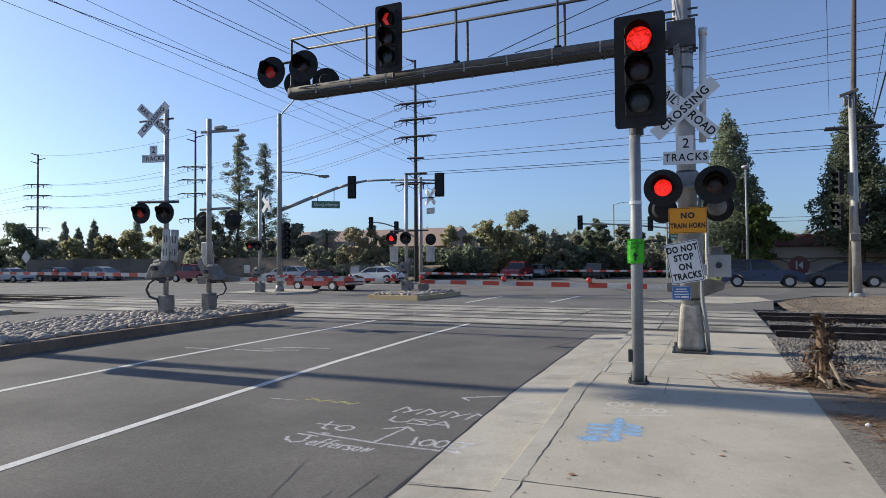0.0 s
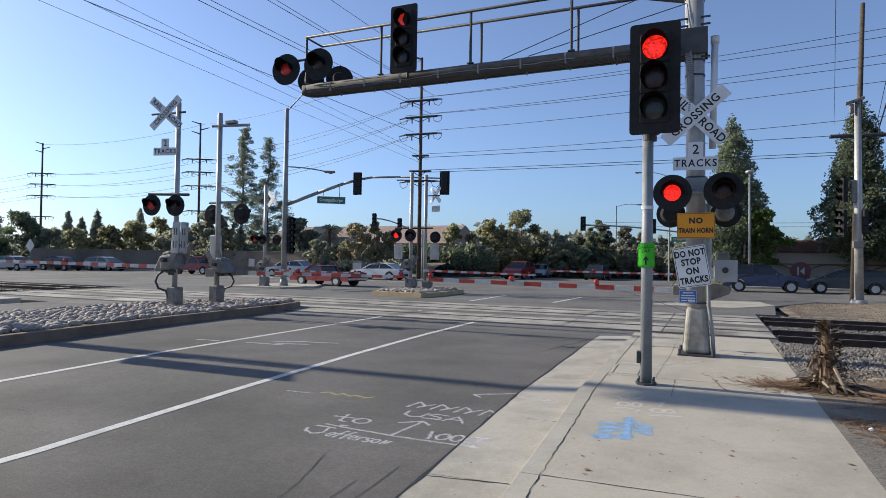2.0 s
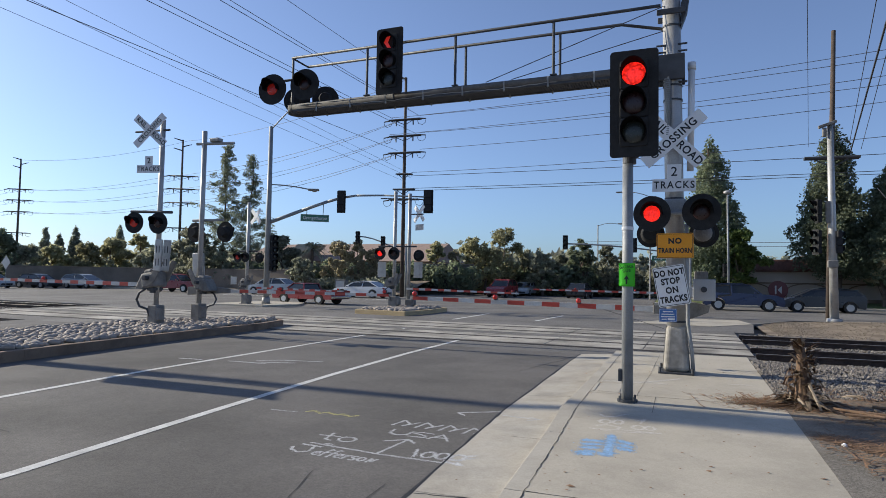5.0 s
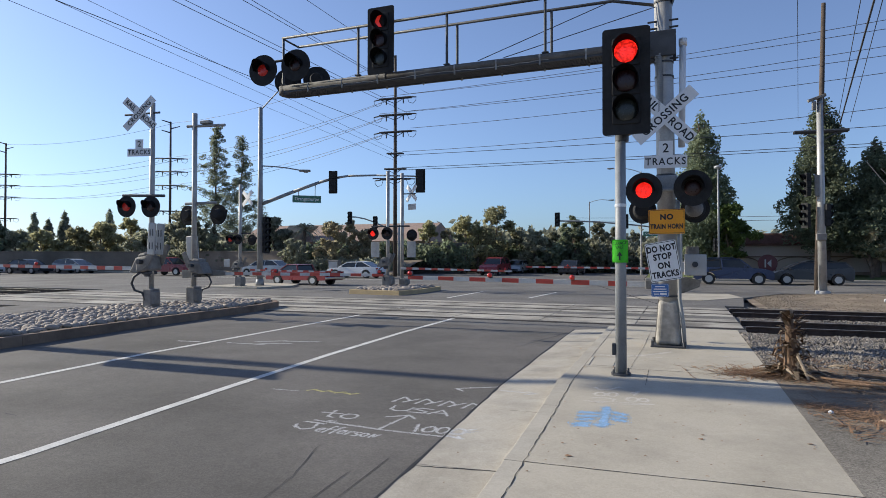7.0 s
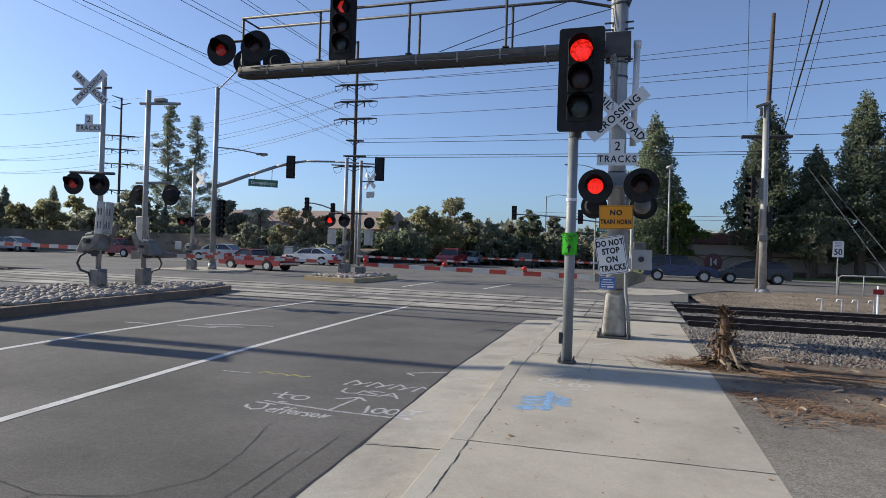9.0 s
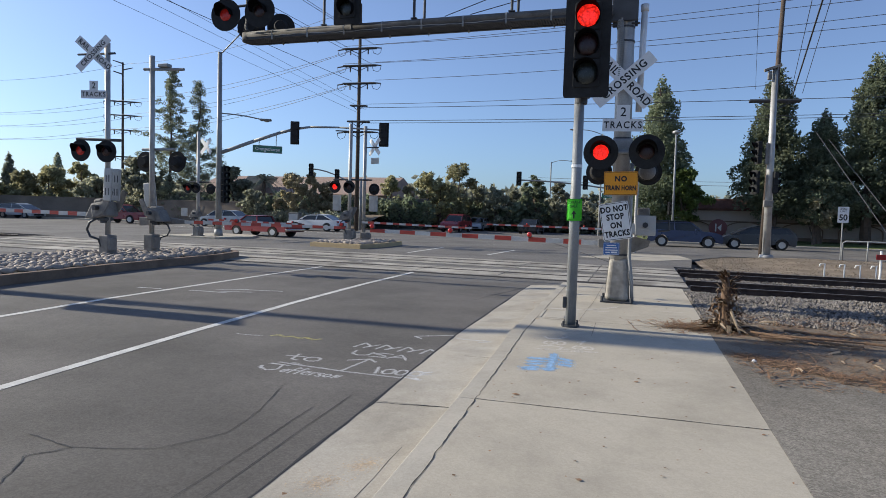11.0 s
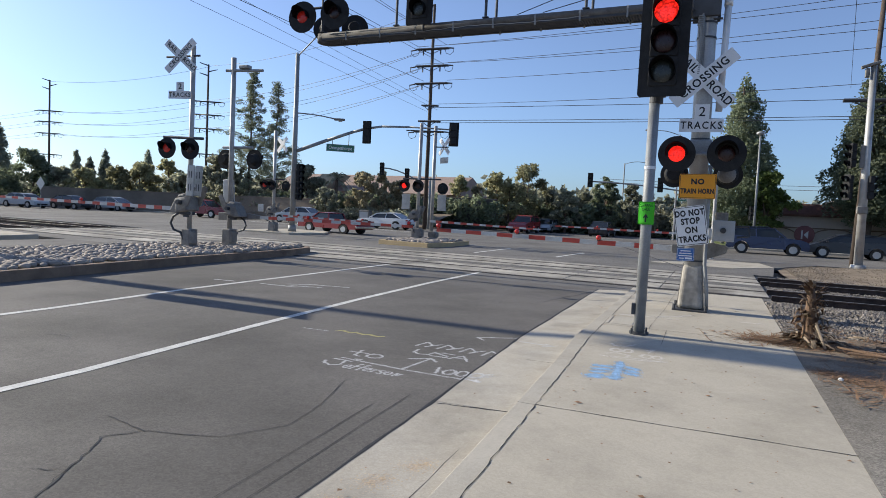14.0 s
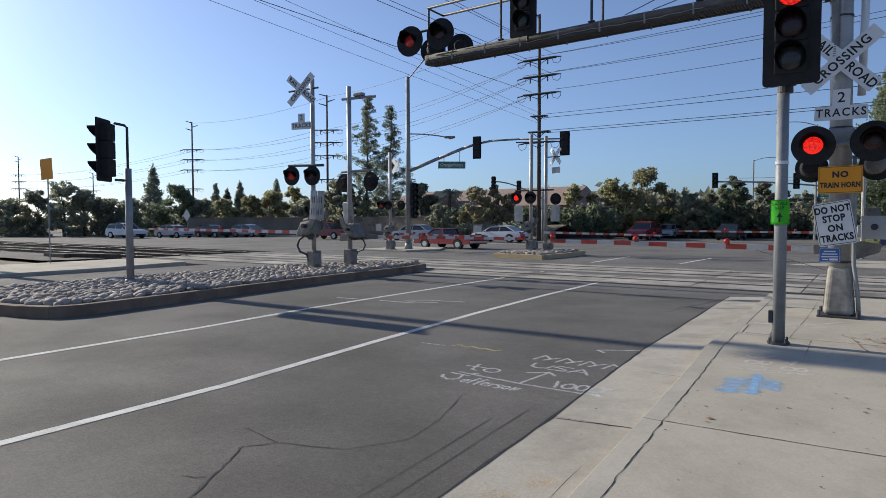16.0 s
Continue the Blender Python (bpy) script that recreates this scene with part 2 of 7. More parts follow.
RIM = material("alloy_rim", (0.50, 0.50, 0.51), 0.35, metal=0.8, vary=0.08)
CHROME = material("chrome_trim", (0.6, 0.6, 0.6), 0.15, metal=1.0, bump=0.0)
TAIL = material("tail_lamp_red", (0.35, 0.02, 0.02), 0.25, bump=0.0)
HEADL = material("head_lamp_clear", (0.65, 0.65, 0.66), 0.15, bump=0.0)
TRAILER_W = material("white_trailer_panel", (0.60, 0.61, 0.64), 0.5, vary=0.05, scale=0.8, fine=10, bump=0.05)


def paint(name, base):
    return material(name, base, 0.3, vary=0.03, scale=2, bump=0.0, spec=0.6)


def leaves(name, base, other):
    m = material(name, base, 0.75, vary=0.3, scale=0.35, fine=3.0, bump=0.0, second=other, per_object=0.45, spec=0.25)
    n, l = m.node_tree.nodes, m.node_tree.links
    b = n["Principled BSDF"]
    tl = n.new("ShaderNodeBsdfTranslucent")
    l.new(b.inputs["Base Color"].links[0].from_socket, tl.inputs["Color"])
    mx = n.new("ShaderNodeMixShader")
    mx.inputs[0].default_value = 0.58
    l.new(b.outputs[0], mx.inputs[1])
    l.new(tl.outputs[0], mx.inputs[2])
    l.new(mx.outputs[0], n["Material Output"].inputs["Surface"])
    return m


# Base colours of the far foliage are paled to imitate aerial haze.
LEAF_DARK = leaves("haze_paled_conifer_needles", (0.22, 0.25, 0.165), (0.155, 0.19, 0.12))
LEAF_MID = leaves("haze_paled_green_foliage", (0.365, 0.365, 0.275), (0.275, 0.285, 0.205))
LEAF_OLIVE = leaves("haze_paled_olive_foliage", (0.41, 0.39, 0.23), (0.32, 0.31, 0.18))
LEAF_BROWN = leaves("haze_paled_browning_foliage", (0.41, 0.355, 0.24), (0.31, 0.28, 0.18))
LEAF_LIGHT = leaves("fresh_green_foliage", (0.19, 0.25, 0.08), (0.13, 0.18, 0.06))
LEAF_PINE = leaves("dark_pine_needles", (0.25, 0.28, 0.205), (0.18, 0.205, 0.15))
LEAF_GREY = leaves("haze_paled_grey_green_needles", (0.36, 0.39, 0.31), (0.27, 0.30, 0.23))

# ---- mesh helpers ----
def finish(name, bm, mat, parent=None, label="", smooth=False):
    me = bpy.data.meshes.new(name)
    bm.to_mesh(me)
    bm.free()
    for m in (mat if isinstance(mat, (list, tuple)) else [mat]):
        me.materials.append(m)
    if smooth:
        me.polygons.foreach_set("use_smooth", [True] * len(me.polygons))
    ob = new(name, me)
    if parent is not None:
        ob.parent = parent
        ob.matrix_parent_inverse = parent.matrix_basis.inverted()
    if label:
        ob["label"] = label
    return ob


def part(name, bm, mat, parent, label="", smooth=False):
    return finish(name, bm, mat, parent, label, smooth)


def thing(name, label, category, group="", at=(0, 0, 0), kind=""):
    ob = new(name)
    ob.matrix_basis = Matrix.Translation(at)
    ob.empty_display_size = 0.1
    return tagged(ob, label, category, group, kind)


def box(bm, c, s, rot=None, bevel=0.0):
    m = Matrix.Translation(c) @ (rot.to_4x4() if rot is not None else Matrix.Identity(4)) @ Matrix.Diagonal((s[0], s[1], s[2], 1))
    r = bmesh.ops.create_cube(bm, size=1.0, matrix=m)
    if bevel:
        es = list({e for v in r["verts"] for e in v.link_edges})
        bmesh.ops.bevel(bm, geom=es, offset=bevel, segments=2, profile=0.5, affect='EDGES')
    return bm


def rod(bm, a, b, r, r2=None, n=12, caps=True):
    a, b = Vector(a), Vector(b)
    d = b - a
    m = Matrix.Translation((a + b) / 2) @ d.to_track_quat('Z', 'Y').to_matrix().to_4x4()
    bmesh.ops.create_cone(bm, cap_ends=caps, segments=n, radius1=r, radius2=r if r2 is None else r2, depth=d.length, matrix=m)
    return bm


def tube(bm, pts, r, n=8):
    """One connected bent tube with closed ends."""
    pts = [Vector(p) for p in pts]
    rings = []
    side = None
    for i, p in enumerate(pts):
        d = (pts[min(i + 1, len(pts) - 1)] - pts[max(i - 1, 0)]).normalized()
        if side is None:
            side = d.orthogonal().normalized()
        side = (side - d * side.dot(d)).normalized()
        up = d.cross(side)
        rings.append([bm.verts.new(p + (side * math.cos(2 * math.pi * k / n) + up * math.sin(2 * math.pi * k / n)) * r) for k in range(n)])
    for a, b in zip(rings[:-1], rings[1:]):
        for k in range(n):
            bm.faces.new((a[k], a[(k + 1) % n], b[(k + 1) % n], b[k]))
    bm.faces.new(rings[0][::-1])
    bm.faces.new(rings[-1])
    return bm


def prism(bm, outline, axis, lo, hi, bevel=0.0):
    """An outline in the two other axes, drawn out along axis from lo to hi."""
    def put(u, v, w):
        return {"x": (w, u, v), "y": (u, w, v), "z": (u, v, w)}[axis]
    low = [bm.verts.new(put(u, v, lo)) for u, v in outline]
    high = [bm.verts.new(put(u, v, hi)) for u, v in outline]
    fs = [bm.faces.new(low), bm.faces.new(high)]
    k = len(outline)
    for i in range(k):
        fs.append(bm.faces.new((low[i], low[(i + 1) % k], high[(i + 1) % k], high[i])))
    bmesh.ops.recalc_face_normals(bm, faces=fs)
    if bevel:
        es = list({e for f in fs for e in f.edges})
        bmesh.ops.bevel(bm, geom=es, offset=bevel, segments=2, profile=0.5, affect='EDGES')
    return bm


def rounded(w, h, r, k=4):
    out = []
    for cx, cy, a0 in ((w / 2 - r, h / 2 - r, 0), (-w / 2 + r, h / 2 - r, 90), (-w / 2 + r, -h / 2 + r, 180), (w / 2 - r, -h / 2 + r, 270)):
        for i in range(k + 1):
            a = radians(a0 + 90 * i / k)
            out.append((cx + r * math.cos(a), cy + r * math.sin(a)))
    return out


def B():
    return bmesh.new()


def lettering(text, size, mat, parent, m, spacing=1.0, align='CENTER', bold=0.0, squash=1.0):
    """Raised letters in the built-in font as one mesh, in the plane that m turns z into."""
    cu = bpy.data.curves.new("lettering", 'FONT')
    cu.body, cu.size, cu.align_x, cu.align_y = text, size, align, 'CENTER'
    cu.space_character, cu.extrude, cu.offset, cu.resolution_u = spacing, 0.001, bold, 3
    ob = bpy.data.objects.new("lettering", cu)
    scene.collection.objects.link(ob)
    me = bpy.data.meshes.new_from_object(ob.evaluated_get(bpy.context.evaluated_depsgraph_get()))
    bpy.data.objects.remove(ob)
    me.transform(Matrix.Diagonal((squash, 1, 1, 1)))
    me.transform(m)
    me.materials.clear()
    me.materials.append(mat)
    out = new("lettering", me)
    if parent is not None:
        out.parent = parent
        out.matrix_parent_inverse = parent.matrix_basis.inverted()
    return out


def facing(x, y, z, turn=0.0, yaw=0.0):
    """The pose of an upright plate that faces -y; turn rolls it in its plane, yaw swings it."""
    return pose(x, y, z, 0, 0, yaw) @ pose(0, 0, 0, 90, 0, 0) @ pose(0, 0, 0, 0, 0, turn)


def plate(name, w, h, r, m, mat, parent, label="", thick=0.004, back=None):
    bm = B()
    prism(bm, rounded(w, h, r), "z", -thick, 0.0)
    bm.transform(m)
    return part(name, bm, mat, parent, label)


def frame_line(w, h, r, t, inset, m, mat, parent):
    """A thin printed border."""
    bm = B()
    a = [bm.verts.new((u, v, 0.0012)) for u, v in rounded(w - 2 * inset, h - 2 * inset, r)]
    b = [bm.verts.new((u, v, 0.0012)) for u, v in rounded(w - 2 * inset - 2 * t, h - 2 * inset - 2 * t, max(r - t, 0.002))]
    k = len(a)
    for i in range(k):
        bm.faces.new((a[i], a[(i + 1) % k], b[(i + 1) % k], b[i]))
    bm.transform(m)
    return part("border", bm, mat, parent)


def slab(name, outline, z0, z1, mat, label="", category="", bevel=0.0, kind="structure"):
    bm = B()
    prism(bm, outline, "z", z0, z1, bevel)
    return tagged(finish(name, bm, mat), label, category, "", kind)

# ---- ground, roads, tracks ----
def terrain(name, x0, x1, y0, y1, step, height, mat, label, category):
    """An uneven sheet."""
    bm = B()
    nx, ny = max(2, int((x1 - x0) / step)), max(2, int((y1 - y0) / step))
    rows = [[bm.verts.new((x0 + (x1 - x0) * i / nx, y0 + (y1 - y0) * j / ny,
                           height(x0 + (x1 - x0) * i / nx, y0 + (y1 - y0) * j / ny))) for i in range(nx + 1)] for j in range(ny + 1)]
    for j in range(ny):
        for i in range(nx):
            bm.faces.new((rows[j][i], rows[j][i + 1], rows[j + 1][i + 1], rows[j + 1][i]))
    return tagged(finish(name, bm, mat, smooth=True), label, category, "", "structure")


bm = B()
bmesh.ops.create_grid(bm, x_segments=8, y_segments=8, size=2500, matrix=Matrix.Translation((0, 0, -0.2)))
tagged(finish("ground", bm, DIRT), "dry brown earth reaching to the horizon", "ground", "", "structure")

EDGE = lambda y: -1.24 - 0.032 * y         # asphalt edge beside the gutter
KERB_Y = (-14.0, -2.0, 0.85, 2.45, 4.28, 5.6, 10.8, 12.2)
GUTX = lambda y: float(np.interp(y, KERB_Y, (-0.85, -1.13, -1.235, -1.31, -1.42, -1.50, -1.61, -1.63)))    # outer gutter edge
FOOTX = lambda y: float(np.interp(y, KERB_Y, (-0.32, -0.53, -0.645, -0.715, -0.77, -0.80, -0.86, -0.88)))  # foot of the kerb
KERBX = lambda y: float(np.interp(y, KERB_Y, (-0.20, -0.40, -0.51, -0.585, -0.68, -0.78, -0.84, -0.86)))   # top of the kerb face
WALKX = lambda y: float(np.interp(y, KERB_Y, (-0.05, -0.25, -0.355, -0.43, -0.52, -0.60, -0.69, -0.70)))   # joint between kerb and pavement
FOOTZ = lambda y: float(np.interp(y, (3.2, 5.8), (0.032, 0.05)))                                            # the kerb runs out into a ramp
slab("road", [(-20.4, -60), (EDGE(-60) + 0.08, -60), (EDGE(12.25) + 0.08, 12.25), (-20.4, 12.25)], -0.3, 0.0, ASPHALT,
     "dark grey asphalt road with lane lines and sprayed survey marks", "road")
slab("road_crossing", [(-27.0, 12.25), (2.0, 12.25), (2.0, 21.0), (-27.0, 21.0)], -0.3, 0.0, ASPHALT_OLD,
     "worn asphalt between the crossing panels of the railway", "road")
slab("cross_street", [(-260, 21.0), (2.6, 21.0), (3.0, 26.0), (5.0, 30.2), (260, 31.5), (260, 46.0), (-260, 46.0)], -0.3, 0.0, ASPHALT_OLD,
     "wide worn asphalt cross street behind the tracks", "road")
slab("road_north", [(-24.0, 46.0), (-2.0, 46.0), (-14.0, 420.0), (-36.0, 420.0)], -0.3, 0.0, ASPHALT_OLD,
     "asphalt road going on beyond the crossing", "road")


def stripe(name, pts, width, mat, label, z=0.004):
    bm = B()
    for (xa, ya), (xb, yb) in zip(pts[:-1], pts[1:]):
        d = Vector((xb - xa, yb - ya)).normalized()
        nx, ny = -d.y * width / 2, d.x * width / 2
        vs = [bm.verts.new((xa + nx, ya + ny, z)), bm.verts.new((xa - nx, ya - ny, z)), bm.verts.new((xb - nx, yb - ny, z)), bm.verts.new((xb + nx, yb + ny, z))]
        f = bm.faces.new(vs)
        if f.normal.z < 0:
            f.normal_flip()
    return tagged(finish(name, bm, mat), label, "road marking", "road markings", "structure")


stripe("lane_line", [(-4.25, -12), (-4.43, 1.6), (-4.69, 4.3), (-4.91, 7.1), (-5.07, 10.4), (-5.11, 14.4)], 0.12, PAINT_W, "worn white lane line on asphalt")
stripe("lane_line", [(-7.45, -12), (-7.64, 3.4), (-7.86, 6.0), (-7.92, 11.7), (-7.95, 16.2)], 0.12, PAINT_W, "worn white lane line on asphalt")
stripe("lane_line", [(-15.55, -10), (-15.42, 7.6), (-15.3, 13.5)], 0.11, PAINT_W, "white edge line beside the cobbled median")
stripe("lane_line", [(-8.29, 21.4), (-8.36, 26.4)], 0.14, PAINT_W, "short white lane line beyond the tracks")
stripe("lane_line", [(-5.16, 22.6), (-4.9, 27.0)], 0.14, PAINT_W, "short white lane line beyond the tracks")
stripe("stop_line", [(-20.0, 39.0), (-36.0, 39.0)], 0.3, PAINT_W, "white stop line on the cross street")

# gutter, kerb and pavement in cast lengths
JOINTS = [-14.0, -8.2, -4.6, -1.05, 2.55, 6.76, 9.3, 12.15]
pavement = thing("pavement", "pale cast concrete pavement slabs with cracked joints and spray marks", "pavement", "", (0, 0, 0), "structure")
gutter = thing("gutter", "concrete gutter apron between asphalt and kerb, rust stained", "gutter", "", (0, 0, 0), "structure")
kerb = thing("kerb", "low worn concrete kerb beside the pavement", "kerb", "", (0, 0, 0), "structure")
GAP = 0.004


def cast_length(ys, rows, mat, parent, name):
    """One cast length: a cross-section of (x, z) points swept along y, with sides down into the ground."""
    bm = B()
    rings = [[bm.verts.new((px, yy, pz)) for px, pz in rows(yy)] for yy in ys]
    low = [[bm.verts.new((r[0].co.x, r[0].co.y, -0.2)), bm.verts.new((r[-1].co.x, r[-1].co.y, -0.2))] for r in rings]
    loops = [[l[0]] + r + [l[1]] for l, r in zip(low, rings)]
    for p, q in zip(loops[:-1], loops[1:]):
        for k in range(len(p) - 1):
            bm.faces.new((p[k], p[k + 1], q[k + 1], q[k]))
    bm.faces.new(loops[0])
    bm.faces.new(loops[-1])
    bmesh.ops.recalc_face_normals(bm, faces=bm.faces[:])
    part(name, bm, mat, parent)


def stations(a, b):
    return [a + GAP] + [y for y in KERB_Y if a + 0.1 < y < b - 0.1] + [b - GAP]


for a, b in zip(JOINTS[:-1], JOINTS[1:]):
    skew = 0.12
    ys = stations(a, b)
    bm = B()
    prism(bm, [(1.73, a + GAP + skew), (1.73, b - GAP + skew)] + [(WALKX(y) + 0.001, y) for y in reversed(ys)], "z", -0.2, 0.13, 0.002)
    part("slab", bm, CONCRETE, pavement)
    cast_length(ys, lambda y: [(GUTX(y), 0.006), (KERBX(y) + 0.002, FOOTZ(y))], GUTTER, gutter, "gutter_length")
for a, b in zip(JOINTS[:4] + [2.55, 4.36], JOINTS[1:4] + [2.55, 4.36, 12.15]):
    cast_length(stations(a, b), lambda y: [(KERBX(y) - 0.001, FOOTZ(y) - 0.01), (KERBX(y) + 0.001, 0.1265), (KERBX(y) + 0.004, 0.1285), (WALKX(y) + 0.03, 0.1285)], KERBTOP, kerb, "kerb_length")
# dark joint filler below the gaps
bm = B()
prism(bm, [(-0.84, -14.0), (1.72, -14.0), (1.72, 12.2), (-1.6, 12.1)], "z", -0.19, -0.004)
prism(bm, [(-0.06, -14.0), (1.70, -14.0), (1.70, 12.1), (-0.66, 12.1)], "z", -0.002, 0.118)
tagged(finish("joint_filler", bm, CRACK), "dark dirt in the joints of the pavement", "joint", "", "structure")


def wander(pts, width, rng, n=6, wob=0.03):
    """A crack that strays from the line, as a ribbon of varying width."""
    out = []
    for (xa, ya), (xb, yb) in zip(pts[:-1], pts[1:]):
        for i in range(n):
            f = i / n
            out.append((xa + (xb - xa) * f + rng.uniform(-wob, wob), ya + (yb - ya) * f + rng.uniform(-wob, wob)))
    out.append(pts[-1])
    return out


def crack(pts, width, z, seed, wob=0.025, mat=CRACK, name="crack", label="dark crack in the surface"):
    rng = random.Random(seed)
    line = wander(pts, width, rng, wob=wob)
    bm = B()
    prev = None
    for i, (x, y) in enumerate(line):
        q = line[min(i + 1, len(line) - 1)]
        p = line[max(i - 1, 0)]
        d = Vector((q[0] - p[0], q[1] - p[1]))
        d = d.normalized() if d.length > 1e-6 else Vector((1, 0))
        w = width * rng.uniform(0.5, 1.3) / 2
        cur = (bm.verts.new((x - d.y * w, y + d.x * w, z)), bm.verts.new((x + d.y * w, y - d.x * w, z)))
        if prev:
            bm.faces.new((prev[0], prev[1], cur[1], cur[0]))
        prev = cur
    bmesh.ops.recalc_face_normals(bm, faces=bm.faces[:])
    for f in bm.faces:
        if f.normal.z < 0:
            f.normal_flip()
    return tagged(finish(name, bm, mat), label, "crack", "", "structure")


crack([(WALKX(y), y) for y in np.arange(-6.0, 12.2, 0.42).tolist()], 0.0085, 0.1325, 3, 0.007, label="ragged crack along the back of the kerb")
crack([(FOOTX(y) - 0.03, y) for y in (-6.0, -2.0, 0.85, 2.45, 4.28)], 0.005, 0.0, 6, 0.004, label="thin crack along the gutter").data.transform(pose(0, 0, 0.0515, 0, -2.05, 0))
crack([(KERBX(y) - 0.012, y) for y in (-6.0, -2.0, 0.85, 2.45, 3.2)], 0.009, 0.0345, 21, 0.004, label="dark line along the foot of the kerb")
crack([(GUTX(y) - 0.01, y) for y in KERB_Y], 0.034, 0.0078, 4, 0.008, label="dark seam where asphalt meets gutter")
crack([(-1.5, 11.9), (-0.8, 12.2), (0.3, 12.2), (1.7, 12.3)], 0.06, 0.010, 5, 0.03, label="dark seam at the end of the pavement")
crack([(-2.46, 0.0), (-2.66, 0.32), (-2.88, 0.64), (-2.74, 0.85), (-3.2, 0.92)], 0.012, 0.004, 7, 0.012)
crack([(-2.74, 0.85), (-2.23, 1.03), (-1.98, 1.45), (-2.07, 1.97), (-2.29, 2.65)], 0.007, 0.004, 8, 0.008)
crack([(-2.78, 0.1), (-2.6, 0.2), (-2.42, -0.1)], 0.008, 0.004, 9, 0.012)
crack([(-6.13, 2.35), (-5.95, 2.42), (-5.75, 2.38)], 0.012, 0.004, 10, 0.02)
crack([(-1.62, 0.2), (-1.72, 2.2)], 0.006, 0.004, 15, 0.006)
crack([(-1.45, 0.2), (-1.58, 2.6)], 0.006, 0.004, 16, 0.006)
crack([(-2.2, 9.0), (-1.9, 10.4), (-1.7, 11.6)], 0.015, 0.004, 11, 0.03)
crack([(WALKX(2.55), 2.55), (0.6, 2.60), (1.73, 2.67)], 0.0085, 0.1325, 17, 0.006, label="dark cracked joint across the pavement")
crack([(WALKX(6.76), 6.76), (0.6, 6.80), (1.73, 6.88)], 0.008, 0.1325, 18, 0.004, label="thin joint across the pavement")
crack([(-1.30, 2.50), (-0.95, 2.53), (-0.62, 2.55)], 0.012, 0.0, 19, 0.008, label="dark cracked joint across the gutter").data.transform(pose(0, 0, 0.0575, 0, -2.15, 0))
crack([(-1.42, 4.5), (-1.1, 4.42), (-0.72, 4.36)], 0.010, 0.0, 20, 0.01, label="dark cracked joint across the gutter").data.transform(pose(0, 0, 0.0745, 0, -2.75, 0))
crack([(0.0, 6.75), (0.0, 7.1), (0.05, 9.0)], 0.005, 0.134, 12, 0.004)
crack([(0.05, 9.0), (0.06, 12.0)], 0.005, 0.134, 13, 0.004)
crack([(0.25, 5.7), (0.235, 6.78)], 0.006, 0.134, 14, 0.003)

# ---- spray marks on road and pavement ----
def on_ground(x, y, turn, z=0.0012):
    return pose(x, y, z, 0, 0, turn)


marks = thing("survey_marks", "white and yellow utility survey writing sprayed on the asphalt", "road marking", "", (0, 0, 0), "structure")


def strokes(lines, width, mat, parent, m, name="stroke", dense=1.0):
    """Sprayed lines: many fine paint flecks thrown along each stroke, thinning out at its edge."""
    rng = random.Random(len(lines) * 7 + int(width * 1000))
    for line in lines:
        bm = B()
        for i, ((xa, ya), (xb, yb)) in enumerate(zip(line[:-1], line[1:])):
            ln = math.hypot(xb - xa, yb - ya)
            n = int(ln * width * 52000 * dense) + 6
            for k in range(n):
                f = rng.random()
                r_ = rng.gauss(0, width * 0.36)
                a_ = rng.uniform(0, 6.28)
                cx, cy = xa + (xb - xa) * f + r_ * math.cos(a_), ya + (yb - ya) * f + r_ * math.sin(a_)
                s_ = rng.uniform(0.004, 0.0095)
                t_ = rng.uniform(0, 6.28)
                zf = rng.uniform(0.0, 0.0006)
                vs = [bm.verts.new((cx + s_ * math.cos(t_ + j * 2.09), cy + s_ * math.sin(t_ + j * 2.09), zf)) for j in range(3)]
                bm.faces.new(vs)
        bm.transform(m)
        part(name, bm, mat, parent)


def loop(cx, cy, rx, ry, a0=0, a1=360, k=12):
    return [(cx + rx * math.cos(radians(a0 + (a1 - a0) * i / k)), cy + ry * math.sin(radians(a0 + (a1 - a0) * i / k))) for i in range(k + 1)]


GLYPH = {"e": [[(0, 0.5), (0.9, 0.55), (0.75, 1.0), (0.2, 0.95), (0.0, 0.4), (0.4, 0.0), (0.9, 0.15)]],
         "f": [[(1.0, 1.7), (0.55, 1.9), (0.4, 1.2), (0.3, -0.2)], [(0.0, 0.9), (0.9, 1.0)]],
         "r": [[(0.15, 1.0), (0.15, 0.0)], [(0.15, 0.6), (0.5, 1.0), (0.95, 0.9)]],
         "s": [[(0.9, 0.95), (0.3, 1.0), (0.2, 0.6), (0.8, 0.4), (0.7, 0.0), (0.1, 0.05)]],
         "o": [loop(0.45, 0.5, 0.45, 0.5, 90, 450, 9)],
         "n": [[(0.1, 0.0), (0.15, 1.0), (0.6, 0.2), (0.95, 1.0)]],
         "U": [[(0.0, 2.0), (0.05, 0.6), (0.5, 0.0), (1.0, 0.5), (1.1, 1.9)]],
         "S": [[(1.1, 1.9), (0.4, 2.0), (0.1, 1.4), (0.9, 0.9), (0.9, 0.2), (0.0, 0.1)]],
         "A": [[(0.0, 0.0), (0.5, 2.0), (1.1, 0.0)], [(0.2, 0.8), (1.0, 0.8)]]}


def handwriting(word, x, y, step, height, slope, width):
    """Sprayed letters along a line, each wobbling a little off it."""
    rng = random.Random(len(word) * 31)
    out = []
    for i, ch in enumerate(word):
        dx, dy = rng.uniform(-0.01, 0.01), rng.uniform(-0.012, 0.012)
        for line in GLYPH[ch]:
            out.append([(x + step * (i + 0.86 * u) + dx, y + slope * i + dy + height * v) for u, v in line])
    strokes(out, width, CHALK, marks, on_ground(0, 0, 0))


